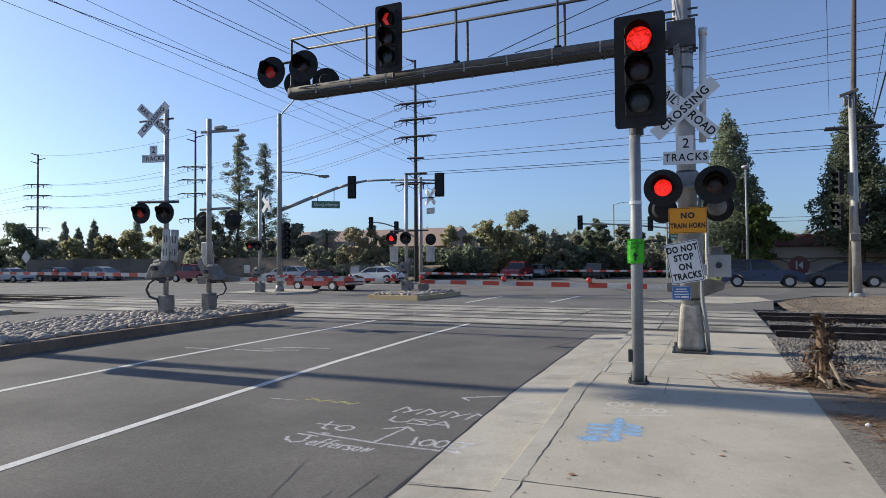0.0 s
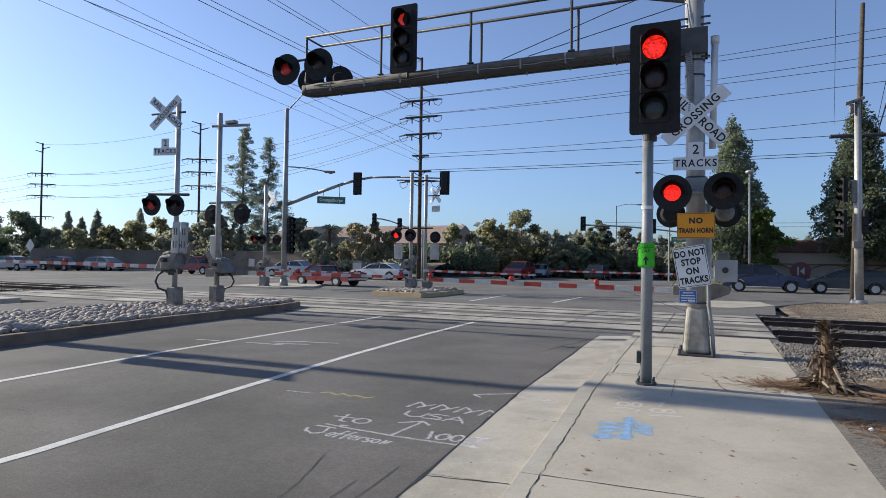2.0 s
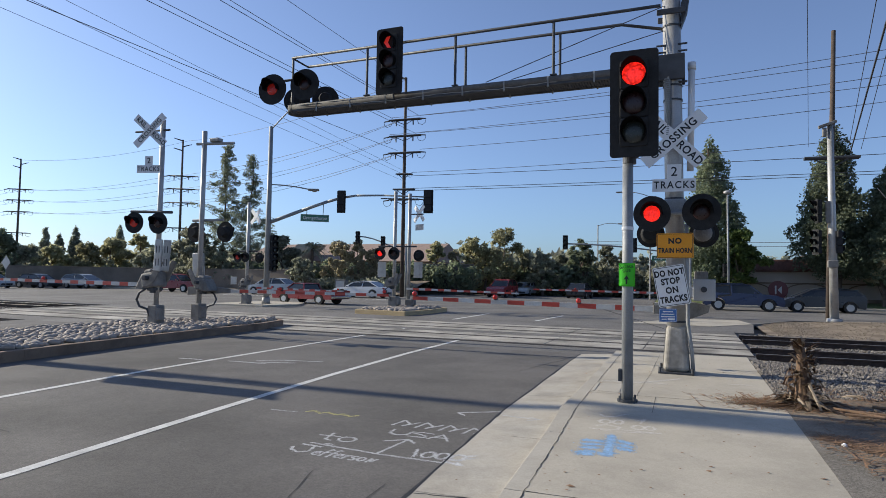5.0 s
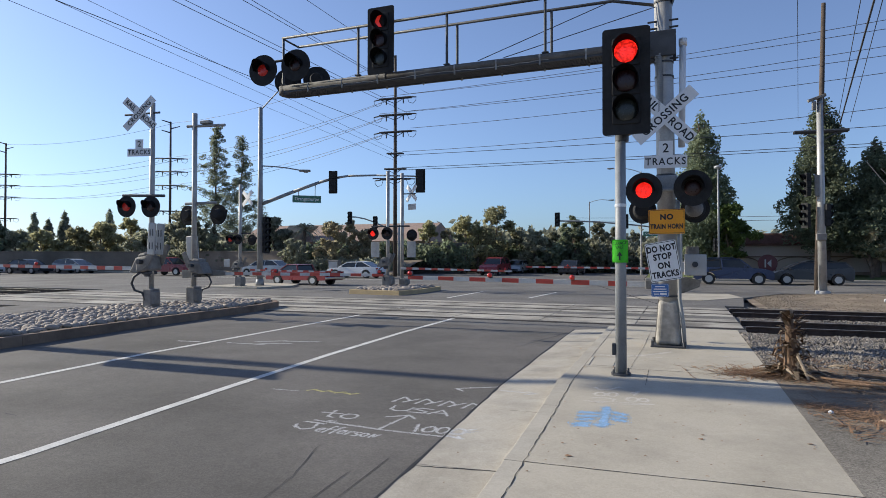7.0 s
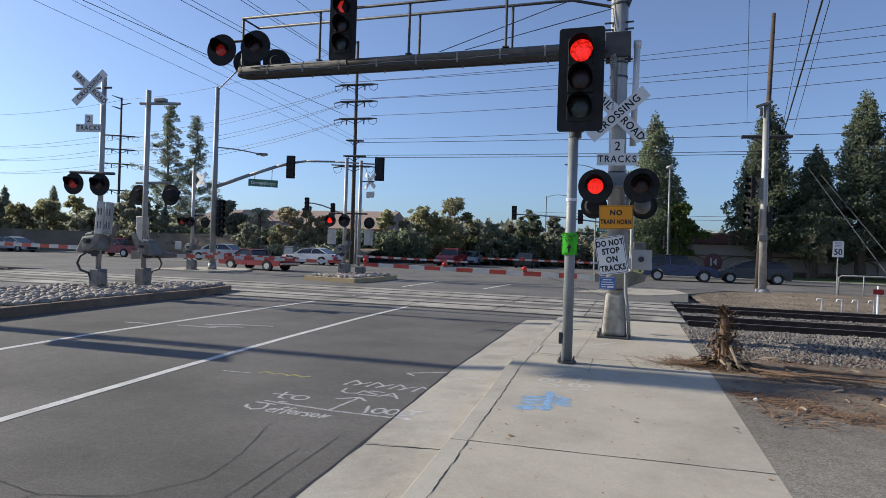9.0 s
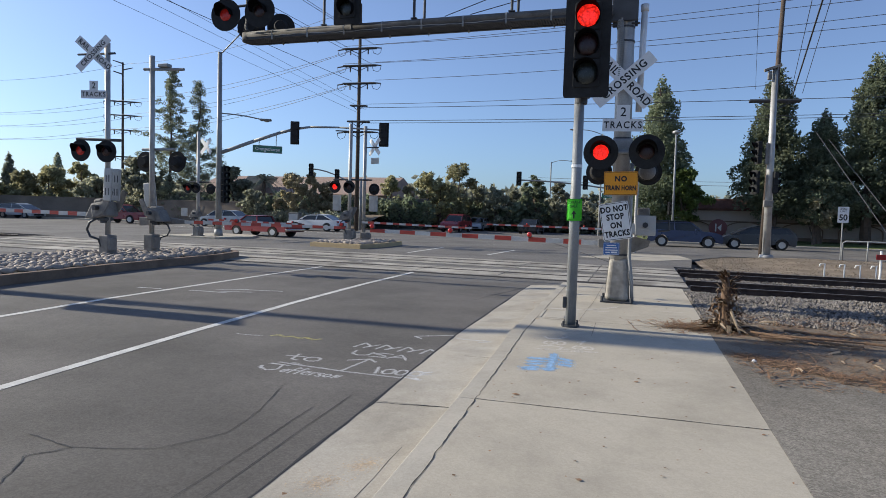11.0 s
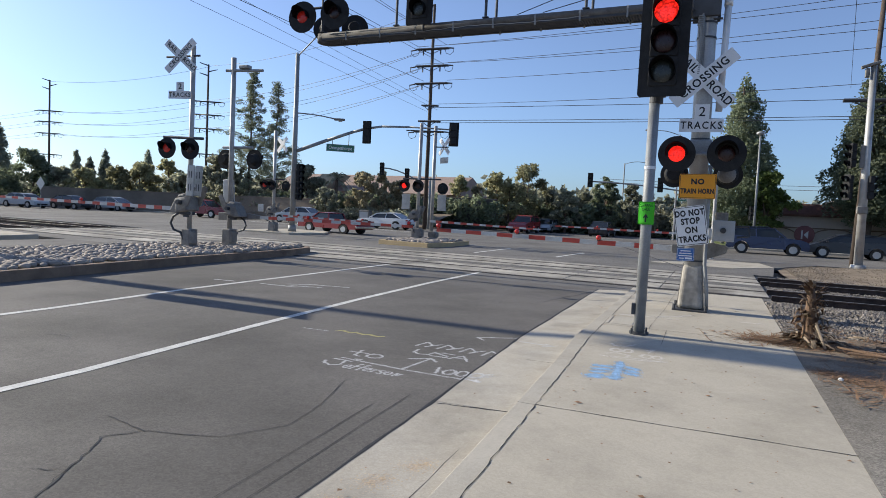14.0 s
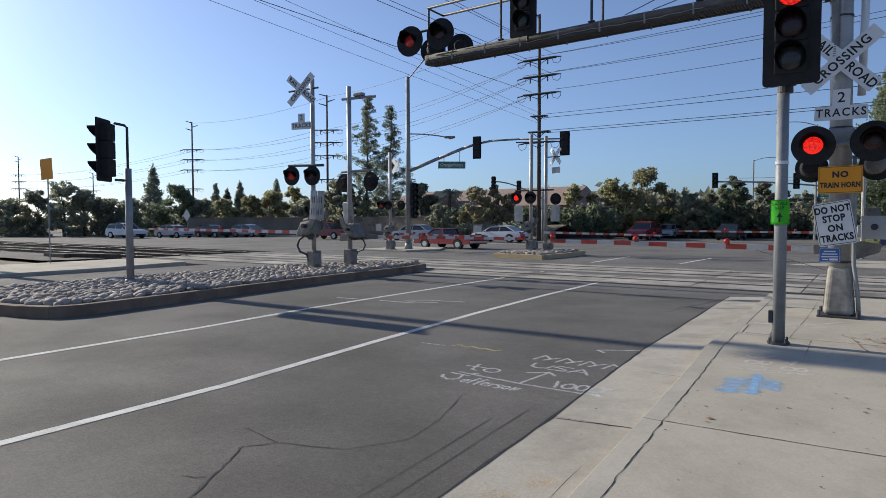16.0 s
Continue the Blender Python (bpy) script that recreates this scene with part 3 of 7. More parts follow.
handwriting("efferson", -2.60, 3.045, 0.082, 0.115, 0.001, 0.022)
handwriting("USA", -2.31, 4.02, 0.24, 0.105, 0.0, 0.026)
strokes([[(-2.85, 3.31), (-2.62, 3.30)], [(-2.70, 3.31), (-2.66, 3.12), (-2.74, 3.06), (-2.85, 3.12), (-2.88, 3.20)],
         [(-2.80, 3.80), (-2.76, 3.56), (-2.68, 3.54)], [(-2.90, 3.68), (-2.66, 3.70)], loop(-2.55, 3.64, 0.085, 0.09),
         [(-2.80, 3.39), (-2.62, 3.37), (-2.0, 3.32), (-1.38, 3.33)], [(-2.66, 3.41), (-2.58, 3.42)],
         [(-2.05, 3.33), (-2.02, 3.6), (-1.99, 3.91)], [(-2.19, 3.75), (-1.99, 3.91), (-1.88, 3.80)],
         [(-1.76, 3.63), (-1.69, 3.38)], loop(-1.595, 3.50, 0.06, 0.095), loop(-1.46, 3.52, 0.055, 0.10)], 0.028, CHALK, marks, on_ground(0, 0, 0))
strokes([loop(-1.30, 3.50, 0.07, 0.09), [(-1.24, 3.56), (-1.10, 3.66)], [(-1.20, 3.50), (-1.08, 3.58)], [(-1.38, 3.36), (-1.20, 3.28), (-1.26, 3.36)]], 0.04, CHALK, marks, pose(0, 0, 0.0628, 0, -2.34, 0))
# a row of sprayed letters that name a company stays plain strokes
strokes([[(-2.42 + i * 0.28, 4.38), (-2.38 + i * 0.28, 4.65), (-2.26 + i * 0.28, 4.52), (-2.30 + i * 0.28, 4.40), (-2.18 + i * 0.28, 4.62)] for i in range(4)], 0.026, CHALK, marks, on_ground(0, 0, 0))
strokes([[(-1.98, 5.30), (-1.82, 5.42)], [(-1.98, 5.30), (-1.86, 5.20)], [(-1.98, 5.30), (-1.5, 5.60)]], 0.03, CHALK, marks, on_ground(0, 0, 0))
strokes([[(-1.42, 5.36), (-0.95, 5.22)], [(-1.08, 5.32), (-0.95, 5.22), (-1.08, 5.15)]], 0.03, CHALK, marks, pose(0, 0, 0.0898, 0, -3.2, 0))
strokes([[(-3.66 + i * 0.1, 4.52 + 0.05 * (i % 2)), (-3.58 + i * 0.1, 4.62 - 0.06 * (i % 2))] for i in range(7)] , 0.04, PAINT_Y, marks, on_ground(0, 0, 0), dense=0.6)
strokes([[(-4.12, 4.44), (-3.74, 4.46)]], 0.022, CHALK, marks, on_ground(0, 0, 0), dense=0.6)
strokes([[(-7.5, 7.55), (-6.7, 7.6)], [(-7.1, 7.85), (-6.6, 8.2)], [(-6.9, 7.7), (-6.3, 7.9)], [(-8.6, 7.4), (-8.1, 7.46)], [(-6.8, 8.1), (-5.9, 8.3)]], 0.06, CHALK, marks, on_ground(0, 0, 0))
blue_mark = thing("blue_mark", "blue utility paint sprayed on the pavement", "road marking", "", (0, 0, 0), "structure")
strokes([[(-0.28, 4.17), (-0.10, 4.20)], [(-0.26, 4.03), (-0.10, 4.08)], [(-0.25, 3.90), (-0.12, 3.96)], [(-0.27, 3.72), (-0.13, 3.82)], [(-0.24, 3.68), (-0.14, 3.72)],
         [(-0.055, 4.48), (-0.035, 4.1), (-0.015, 3.72)], [(-0.06, 3.76), (0.03, 3.84)],
         [(0.03, 4.28), (0.15, 4.22)], [(0.03, 4.14), (0.16, 4.10)], [(0.04, 4.02), (0.17, 3.98)]], 0.085, PAINT_B, blue_mark, on_ground(0, 0, 0, 0.1307), dense=0.95)
faded = thing("faded_mark", "faded white chalk figures on the pavement", "road marking", "", (0, 0, 0), "structure")
FADED = material("faded_white_spray", (0.55, 0.52, 0.47), 0.9, vary=0.2, scale=14, second=(0.45, 0.41, 0.36))
strokes([[(-0.29, 5.40), (-0.24, 5.30), (-0.12, 5.34), (-0.02, 5.52)], loop(-0.19, 5.05, 0.06, 0.09), loop(-0.06, 5.08, 0.05, 0.10), [(-0.26, 4.82), (-0.16, 4.90), (-0.02, 4.86), (-0.03, 4.72), (-0.2, 4.70)],
         [(0.12, 5.22), (0.2, 5.34), (0.16, 5.12)], loop(0.16, 4.92, 0.06, 0.09), loop(0.27, 4.93, 0.05, 0.08), [(-0.02, 4.63), (0.38, 4.76), (0.02, 4.74)], [(-0.3, 4.68), (-0.08, 4.64)]], 0.032, FADED, faded, on_ground(0, 0, 0, 0.1307), dense=0.8)
strokes([[(-0.55, 7.85), (-0.1, 7.9), (0.1, 8.1)], [(0.0, 7.95), (0.3, 8.3), (0.5, 8.6)], [(0.15, 7.9), (0.35, 7.95)], [(1.2, 8.4), (1.5, 8.45)]], 0.085, FADED, faded, on_ground(0, 0, 0, 0.1307), dense=0.5)
cover = thing("valve_cover", "small square concrete cover set into the pavement", "utility cover", "", (-0.5, 7.2, 0.13), "structure")
for x0_, x1_, y0_, y1_ in ((-0.53, -0.24, 6.9, 7.6), (-0.62, -0.57, 6.9, 7.6)):
    bm = B()
    prism(bm, [(x0_, y0_), (x1_, y0_), (x1_ - 0.02, y1_), (x0_ - 0.02, y1_)], "z", 0.10, 0.136, 0.004)
    part("lid", bm, KERBTOP, cover)
RUSTY = material("rust_stain", (0.44, 0.33, 0.21), 0.9, vary=0.3, scale=20, second=(0.40, 0.34, 0.28))
strokes([[(-1.0, 0.9), (-0.92, 1.0)], [(-0.85, 1.2), (-0.8, 1.35)], [(-1.05, 0.6), (-1.0, 0.66)]], 0.20, RUSTY, faded, pose(0, 0, 0.0508, 0, -2.05, 0), dense=0.3)

# ---- verge, ballast and railway ----
nz = lambda x, y, s, a: a * noise.noise(Vector((x * s, y * s, 3.3)))
terrain("verge", 1.735, 40.0, -40.0, 9.2, 0.35, lambda x, y: 0.128 + (nz(x, y, 0.7, 0.04) + nz(x, y, 2.3, 0.02)) * min(1.0, (x - 1.73) * 2) - max(0, y - 7.5) * 0.06 - (0.12 if y < float(np.interp(x, (1.73, 2.7, 4.6, 9.0), (5.25, 4.3, 3.5, 3.0))) - 0.3 and x < 9.6 else 0.0), DIRT,
        "dry earth verge with dead fronds beside the pavement", "verge")
slab("path", [(1.732, -40), (14, -40), (9.0, 3.0), (4.6, 3.5), (3.3, 3.85), (2.7, 4.3), (2.2, 4.85), (1.732, 5.25)], 0.0, 0.1315, PATH_DUST, "old dusty grey asphalt path beside the pavement", "path")
BALL = lambda x, y: -0.10 + 0.20 * min(1.0, max(0.0, (13.1 - y) / 1.5)) + nz(x, y, 1.1, 0.04) + nz(x, y, 4.0, 0.02)
terrain("ballast_shoulder", 1.735, 2.03, 9.0, 12.9, 0.15, BALL, GRAVEL_BED, "crushed stone spilling against the pavement", "ballast")
terrain("ballast_east", 2.02, 120.0, 9.0, 21.6, 0.8, BALL, GRAVEL_BED, "grey crushed stone ballast around the tracks", "ballast")
terrain("ballast_west", -160.0, -27.0, 9.0, 21.0, 1.2, BALL, GRAVEL_BED, "grey crushed stone ballast around the tracks", "ballast")
terrain("gravel_mound", 3.1, 120.0, 20.4, 31.4, 0.6, lambda x, y: 0.02 + 0.30 * math.exp(-((y - 26.0) / 3.2) ** 2) * min(1.0, max(0.0, (x - 3.1) / 4)) + nz(x, y, 1.0, 0.05) - 0.10,
        DIRT, "brown gravel bank between tracks and street", "gravel")
terrain("verge_west", -60.0, -25.2, -20.0, 9.2, 1.0, lambda x, y: 0.0 + nz(x, y, 0.6, 0.06), DIRT, "bare dark earth beside the far pavement", "verge")

RAILS = (13.7, 15.13, 17.6, 19.03)
RAIL_OUT = [(-0.075, -0.12), (0.075, -0.12), (0.075, -0.105), (0.012, -0.09), (0.012, 0.01), (0.036, 0.02), (0.036, 0.05), (-0.036, 0.05), (-0.036, 0.02), (-0.012, 0.01), (-0.012, -0.09), (-0.075, -0.105)]


def railway(name, ys, label):
    tr = thing(name, label, "railway track", "railway tracks", (0, ys[0] + 0.72, 0), "structure")
    for y in ys:
        for x0, x1 in ((2.02, 120.0), (-160.0, -27.0)):
            bm = B()
            prism(bm, [(y + u, v + 0.02) for u, v in RAIL_OUT], "x", x0, x1)
            part("rail", bm, RAIL, tr, "rust-brown steel rail")
            bm = B()
            prism(bm, [(y - 0.03, 0.0705), (y + 0.03, 0.0705), (y + 0.027, 0.074), (y - 0.027, 0.074)], "x", x0, x1)
            part("running_surface", bm, RAIL_TOP, tr, "polished rail head")
        bm = B()
        prism(bm, [(y - 0.036, -0.1), (y + 0.036, -0.1), (y + 0.036, 0.012), (y - 0.036, 0.012)], "x", -27.0, 2.02)
        part("rail_head", bm, RAIL, tr, "rail head flush with the crossing")
        for s in (-0.085, 0.085):
            bm = B()
            prism(bm, [(y + s - 0.05, -0.1), (y + s + 0.05, -0.1), (y + s + 0.05, 0.006), (y + s - 0.05, 0.006)], "x", -27.0, 2.02)
            part("flangeway", bm, RUBBER, tr, "black rubber flangeway")
    me = None
    mid = (ys[0] + ys[1]) / 2
    rng = random.Random(int(mid * 10))
    for k in range(90):
        x = 2.4 + k * 0.52 if k < 60 else -27.3 - (k - 60) * 0.52
        if me is None:
            bm = B()
            box(bm, (0, 0, 0), (0.23, 2.6, 0.18), bevel=0.012)
            me = bpy.data.meshes.new("tie")
            bm.to_mesh(me)
            bm.free()
            me.materials.append(TIE)
        t = new("tie", me)
        t.parent = tr
        t.matrix_parent_inverse = tr.matrix_basis.inverted()
        t.matrix_basis = pose(x + rng.uniform(-0.03, 0.03), mid, -0.175, 0, 0, rng.uniform(-1.5, 1.5))
    return tr


railway("railway_near", RAILS[:2], "rusty near railway track on wooden ties in ballast")
railway("railway_far", RAILS[2:], "rusty far railway track on wooden ties in ballast")
crossing = thing("crossing_panels", "stained concrete panels between the rails of the level crossing", "crossing panel", "", (0, 13, 0), "structure")
for ya, yb in ((13.85, 14.98), (15.28, 15.95), (16.82, 17.45), (17.75, 18.88), (19.18, 19.85)):
    x = 2.0
    while x > -26.9:
        x2 = max(x - 2.42, -27.0)
        bm = B()
        prism(bm, [(x2 + 0.012, ya), (x - 0.012, ya), (x - 0.012, yb), (x2 + 0.012, yb)], "z", -0.1, 0.012, 0.006)
        part("panel", bm, PANEL, crossing)
        x = x2

# ---- cobbled medians ----
def ring(outline, inset):
    """The outline drawn in towards its middle."""
    cx = sum(p[0] for p in outline) / len(outline)
    cy = sum(p[1] for p in outline) / len(outline)
    out = []
    k = len(outline)
    for i, p in enumerate(outline):
        a, b = Vector(outline[i - 1]), Vector(outline[(i + 1) % k])
        d = (b - a).normalized()
        nrm = Vector((-d.y, d.x))
        if nrm.dot(Vector((cx - p[0], cy - p[1]))) < 0:
            nrm = -nrm
        out.append((p[0] + nrm.x * inset, p[1] + nrm.y * inset))
    return out


def inside(p, poly):
    hit = False
    for (xa, ya), (xb, yb) in zip(poly, poly[1:] + poly[:1]):
        if (ya > p[1]) != (yb > p[1]) and p[0] < (xb - xa) * (p[1] - ya) / (yb - ya) + xa:
            hit = not hit
    return hit


COB_MESH = []
for k in range(5):
    bm = B()
    bmesh.ops.create_icosphere(bm, subdivisions=1, radius=1.0)
    rk = random.Random(40 + k)
    for v in bm.verts:
        v.co *= rk.uniform(0.86, 1.1)
        v.co.x *= 1.25
    me = bpy.data.meshes.new("cobble")
    bm.to_mesh(me)
    bm.free()
    me.materials.append(COBBLE)
    me.polygons.foreach_set("use_smooth", [True] * len(me.polygons))
    COB_MESH.append(me)


def median(name, outline, h, label, cobble, seed, singles, kerb_mat=None):
    md = thing(name, label, "median", "medians", (*outline[0], 0), "structure")
    inner = ring(outline, 0.17)
    k = len(outline)
    for i in range(k):
        a, b, c, d = outline[i], outline[(i + 1) % k], inner[(i + 1) % k], inner[i]
        bm = B()
        prism(bm, [a, b, c, d], "z", -0.2, h, 0.012)
        part("kerb_length", bm, kerb_mat or KERB, md, "stained concrete kerb")
    bm = B()
    prism(bm, ring(outline, 0.16), "z", -0.2, h - 0.03)
    part("mortar_bed", bm, MORTAR, md)
    rng = random.Random(seed)
    xs, ys = [p[0] for p in inner], [p[1] for p in inner]
    spots = []
    y = min(ys)
    while y < max(ys):
        x = min(xs)
        while x < max(xs):
            p = (x + rng.uniform(-0.05, 0.05), y + rng.uniform(-0.05, 0.05))
            if inside(p, ring(outline, 0.25)):
                spots.append(p)
            x += cobble * 1.75
        y += cobble * 1.45
    spots.sort(key=lambda p: (p[0] - 0.7) ** 2 + (p[1] + 2) ** 2)
    rest_v, rest_f = [], []
    for i, p in enumerate(spots):
        s = cobble * rng.uniform(0.65, 1.05)
        m = pose(p[0], p[1], h + rng.uniform(-0.01, 0.03), rng.uniform(-15, 15), rng.uniform(-15, 15), rng.uniform(0, 360)) @ Matrix.Diagonal((s, s, s * 0.62, 1))
        me = COB_MESH[rng.randrange(5)]
        if i < singles:
            o = new("cobble", me)
            o.parent = md
            o.matrix_parent_inverse = md.matrix_basis.inverted()
            o.matrix_basis = m
        else:
            base = len(rest_v)
            rest_v += [tuple(m @ v.co) for v in me.vertices]
            rest_f += [tuple(base + j for j in f.vertices) for f in me.polygons]
    if rest_v:
        me = bpy.data.meshes.new("cobbles")
        me.from_pydata(rest_v, [], rest_f)
        me.materials.append(COBBLE)
        me.polygons.foreach_set("use_smooth", [True] * len(me.polygons))
        o = new("cobbles", me)
        o.parent = md
        o.matrix_parent_inverse = md.matrix_basis.inverted()
        o["kind"] = "stuff"
    return md


MEDIAN = [(-10.42, 3.0), (-10.62, 2.55), (-11.2, 2.3), (-12.6, 2.05), (-14.4, 2.1), (-14.9, 2.5), (-15.12, 3.2), (-15.15, 8.0), (-15.05, 12.0), (-14.3, 14.2), (-13.2, 15.2), (-12.2, 15.35), (-11.75, 14.9), (-11.4, 13.5), (-11.1, 9.0), (-10.72, 5.8)]
median("median", MEDIAN, 0.2, "raised median of grey river cobbles inside a brown-stained concrete kerb", 0.125, 5, 290)
median("far_median", [(-13.45, 22.4), (-10.8, 22.1), (-10.55, 24.3), (-10.7, 26.8), (-13.3, 27.6), (-13.6, 25.0)], 0.2, "short cobbled median with a tan kerb beyond the tracks", 0.14, 6, 120, material("tan_kerb", (0.48, 0.36, 0.20), 0.9, vary=0.15, scale=2.0, second=(0.36, 0.27, 0.16)))
slab("island", [(-23.6, 24.3), (-20.0, 24.2), (-19.4, 26.5), (-20.4, 28.5), (-23.6, 29.0)], -0.2, 0.10, CONCRETE, "pale concrete corner island at the far mast", "island", 0.02)
slab("pavement_west", [(-25.2, -20.0), (-20.45, -20.0), (-20.4, 8.4), (-21.2, 11.8), (-25.2, 12.0)], -0.2, 0.12, CONCRETE, "pale concrete pavement on the far side of the road", "pavement", 0.02)
slab("pavement_east_far", [(-1.6, 24.0), (1.4, 23.6), (3.0, 26.0), (2.6, 28.6), (0.2, 28.2)], -0.2, 0.012, CONCRETE, "pale concrete walk beyond the tracks", "pavement")
slab("pavement_north", [(-1.9, 46.05), (120, 46.05), (120, 47.3), (-1.9, 47.3)], -0.2, 0.14, CONCRETE, "concrete kerb and pavement at the far side of the street", "pavement", 0.02)
slab("pavement_north_west", [(-200, 46.05), (-24.1, 46.05), (-24.1, 47.6), (-200, 47.6)], -0.2, 0.14, CONCRETE, "concrete pavement below the far garden bank", "pavement", 0.02)
terrain("lawn", -1.9, 120.0, 47.3, 51.6, 0.8, lambda x, y: 0.15 + 0.05 * (y - 47.3) + nz(x, y, 0.6, 0.05), GRASS, "strip of green lawn in front of the shop", "lawn")
terrain("garden_bank", -200.0, -24.0, 47.6, 58.0, 2.0, lambda x, y: 0.12 + 0.16 * (y - 47.6) + nz(x, y, 0.3, 0.12), DIRT, "brown planted bank rising behind the street", "bank")

rk = random.Random(31)
bm = B()
for k in range(260):
    x, y = rk.uniform(-1.1, 1.7), rk.uniform(-1.5, 11.5)
    z = 0.1335 if x > WALKX(y) else FOOTZ(y) + 0.006
    if FOOTX(y) - 0.05 < x < WALKX(y):
        continue
    s_, a = rk.uniform(0.004, 0.014), rk.uniform(0, 6.28)
    if k % 12 == 0:
        s_ *= 2.2
    vs = [bm.verts.new((x + s_ * rk.uniform(0.5, 1.6) * math.cos(a + j * 1.57), y + s_ * rk.uniform(0.5, 1.3) * math.sin(a + j * 1.57), z + rk.uniform(0, 0.006))) for j in range(4)]
    bm.faces.new(vs)
tagged(finish("leaf_specks", bm, TWIG), "tiny dry leaf bits and gum spots on the concrete", "litter", "", "stuff")

# ---- signals, masts and gates ----
def disc_hood(parent, m, r, lens_r, lens_mat, name="flasher", hood=0.30, back=True):
    """A round crossing flasher facing -y: backing disc, cup, lens and half hood."""
    bm = B()
    rod(bm, (0, 0.0, 0), (0, 0.02, 0), r, n=32)
    rod(bm, (0, 0.02, 0), (0, 0.16, 0), lens_r * 1.35, lens_r * 0.9, n=20)
    bm.transform(m)
    fl = part(name, bm, BLACK, parent, "round black backing disc")
    bm = B()
    bmesh.ops.create_uvsphere(bm, u_segments=20, v_segments=10, radius=lens_r, matrix=Matrix.Translation((0, 0.0, 0)) @ Matrix.Diagonal((1, 0.25, 1, 1)))
    bm.transform(m)
    part("lens", bm, lens_mat, fl, "red crossing lens", smooth=True)
    bm = B()
    k = 20
    for i in range(k):
        a0, a1 = radians(-10 + 200 * i / k), radians(-10 + 200 * (i + 1) / k)
        ln = lambda a: -hood * (0.45 + 0.55 * max(0.0, math.sin(a)))
        R = lens_r * 1.25
        q = []
        for rr in (R, R + 0.006):
            q.append([bm.verts.new((rr * math.cos(a), y, rr * math.sin(a))) for a, y in ((a0, 0), (a1, 0), (a1, ln(a1)), (a0, ln(a0)))])
        bm.faces.new(q[0])
        bm.faces.new(q[1][::-1])
        bm.faces.new((q[0][3], q[0][2], q[1][2], q[1][3]))
    bmesh.ops.remove_doubles(bm, verts=bm.verts[:], dist=0.0005)
    bmesh.ops.recalc_face_normals(bm, faces=bm.faces[:])
    bm.transform(m)
    part("hood", bm, VISOR, fl)
    return fl


def signal_head(parent, m, w, h, lens, gap, lens_r, arrow=False, visor=0.24, name="signal_head"):
    """A three-lamp traffic signal facing -y with a rounded backplate. lens: materials from the top."""
    bm = B()
    prism(bm, rounded(w, h, 0.045), "y", 0.0, 0.012)
    for i in range(3):
        z = gap * (1 - i)
        prism(bm, [(u, v + z) for u, v in rounded(0.345, gap - 0.01, 0.03)], "y", -0.02, 0.19, 0.012)
    bm.transform(m)
    hd = part(name, bm, BLACK, parent, "black three-lamp housing with backplate")
    for i in range(3):
        z = gap * (1 - i)
        bm = B()
        bmesh.ops.create_uvsphere(bm, u_segments=24, v_segments=10, radius=lens_r, matrix=Matrix.Translation((0, -0.03, z)) @ Matrix.Diagonal((1, 0.22, 1, 1)))
        if arrow and i == 0:
            bm.free()
            bm = B()
            prism(bm, [(0.045, z - 0.115), (-0.03, z - 0.105), (-0.105, z), (-0.045, z + 0.105), (0.03, z + 0.115), (-0.02, z)], "y", -0.05, -0.035)
        bm.transform(m)
        part("lens", bm, lens[i], hd, smooth=not (arrow and i == 0))
        bm = B()
        k = 22
        for j in range(k):
            a0, a1 = radians(-50 + 280 * j / k), radians(-50 + 280 * (j + 1) / k)
            ln = lambda a: -visor * (0.62 + 0.38 * math.sin(a))
            q = []
            for rr in (lens_r + 0.006, lens_r + 0.011):
                q.append([bm.verts.new((rr * math.cos(a), y, z + rr * math.sin(a))) for a, y in ((a0, -0.02), (a1, -0.02), (a1, ln(a1)), (a0, ln(a0)))])
            bm.faces.new(q[0])
            bm.faces.new(q[1][::-1])
            bm.faces.new((q[0][3], q[0][2], q[1][2], q[1][3]))
        bmesh.ops.remove_doubles(bm, verts=bm.verts[:], dist=0.0005)
        bmesh.ops.recalc_face_normals(bm, faces=bm.faces[:])
        bm.transform(m)
        part("visor", bm, VISOR, hd)
    return hd


def crossbuck(parent, m, length=1.22, width=0.229, angle=43.0, words=True):
    """Two crossed white blades with the railway lettering, facing -y."""
    for a, text, off in ((-angle, "RAIL ROAD", 0.0), (angle, "CROSSING", -0.014)):
        mm = m @ facing(0, off, 0, a)
        bl = plate("blade", length, width, 0.012, mm, SIGN_W, parent, "white reflective blade")
        if words:
            if a < 0:
                for word, x in (("RAIL", -0.36), ("ROAD", 0.36)):
                    lettering(word, 0.185, SIGN_K, bl, mm @ pose(x, 0, 0.002), 1.08, bold=0.004, squash=0.92)
            else:
                lettering(text, 0.185, SIGN_K, bl, mm @ pose(0, 0, 0.002), 1.12, bold=0.004, squash=0.95)


def tracks_sign(parent, m, scale=1.0):
    a = m @ facing(0, 0, 0.225 * scale)
    p = plate("number_plate", 0.229 * scale, 0.26 * scale, 0.01, a, SIGN_W, parent)
    lettering("2", 0.22 * scale, SIGN_K, p, a @ pose(0, 0, 0.002), bold=0.002)
    a = m @ facing(0, -0.006, 0)
    p = plate("tracks_plate", 0.686 * scale, 0.215 * scale, 0.01, a, SIGN_W, parent)
    lettering("TRACKS", 0.17 * scale, SIGN_K, p, a @ pose(0, 0, 0.002), 1.22, bold=0.003, squash=0.9)


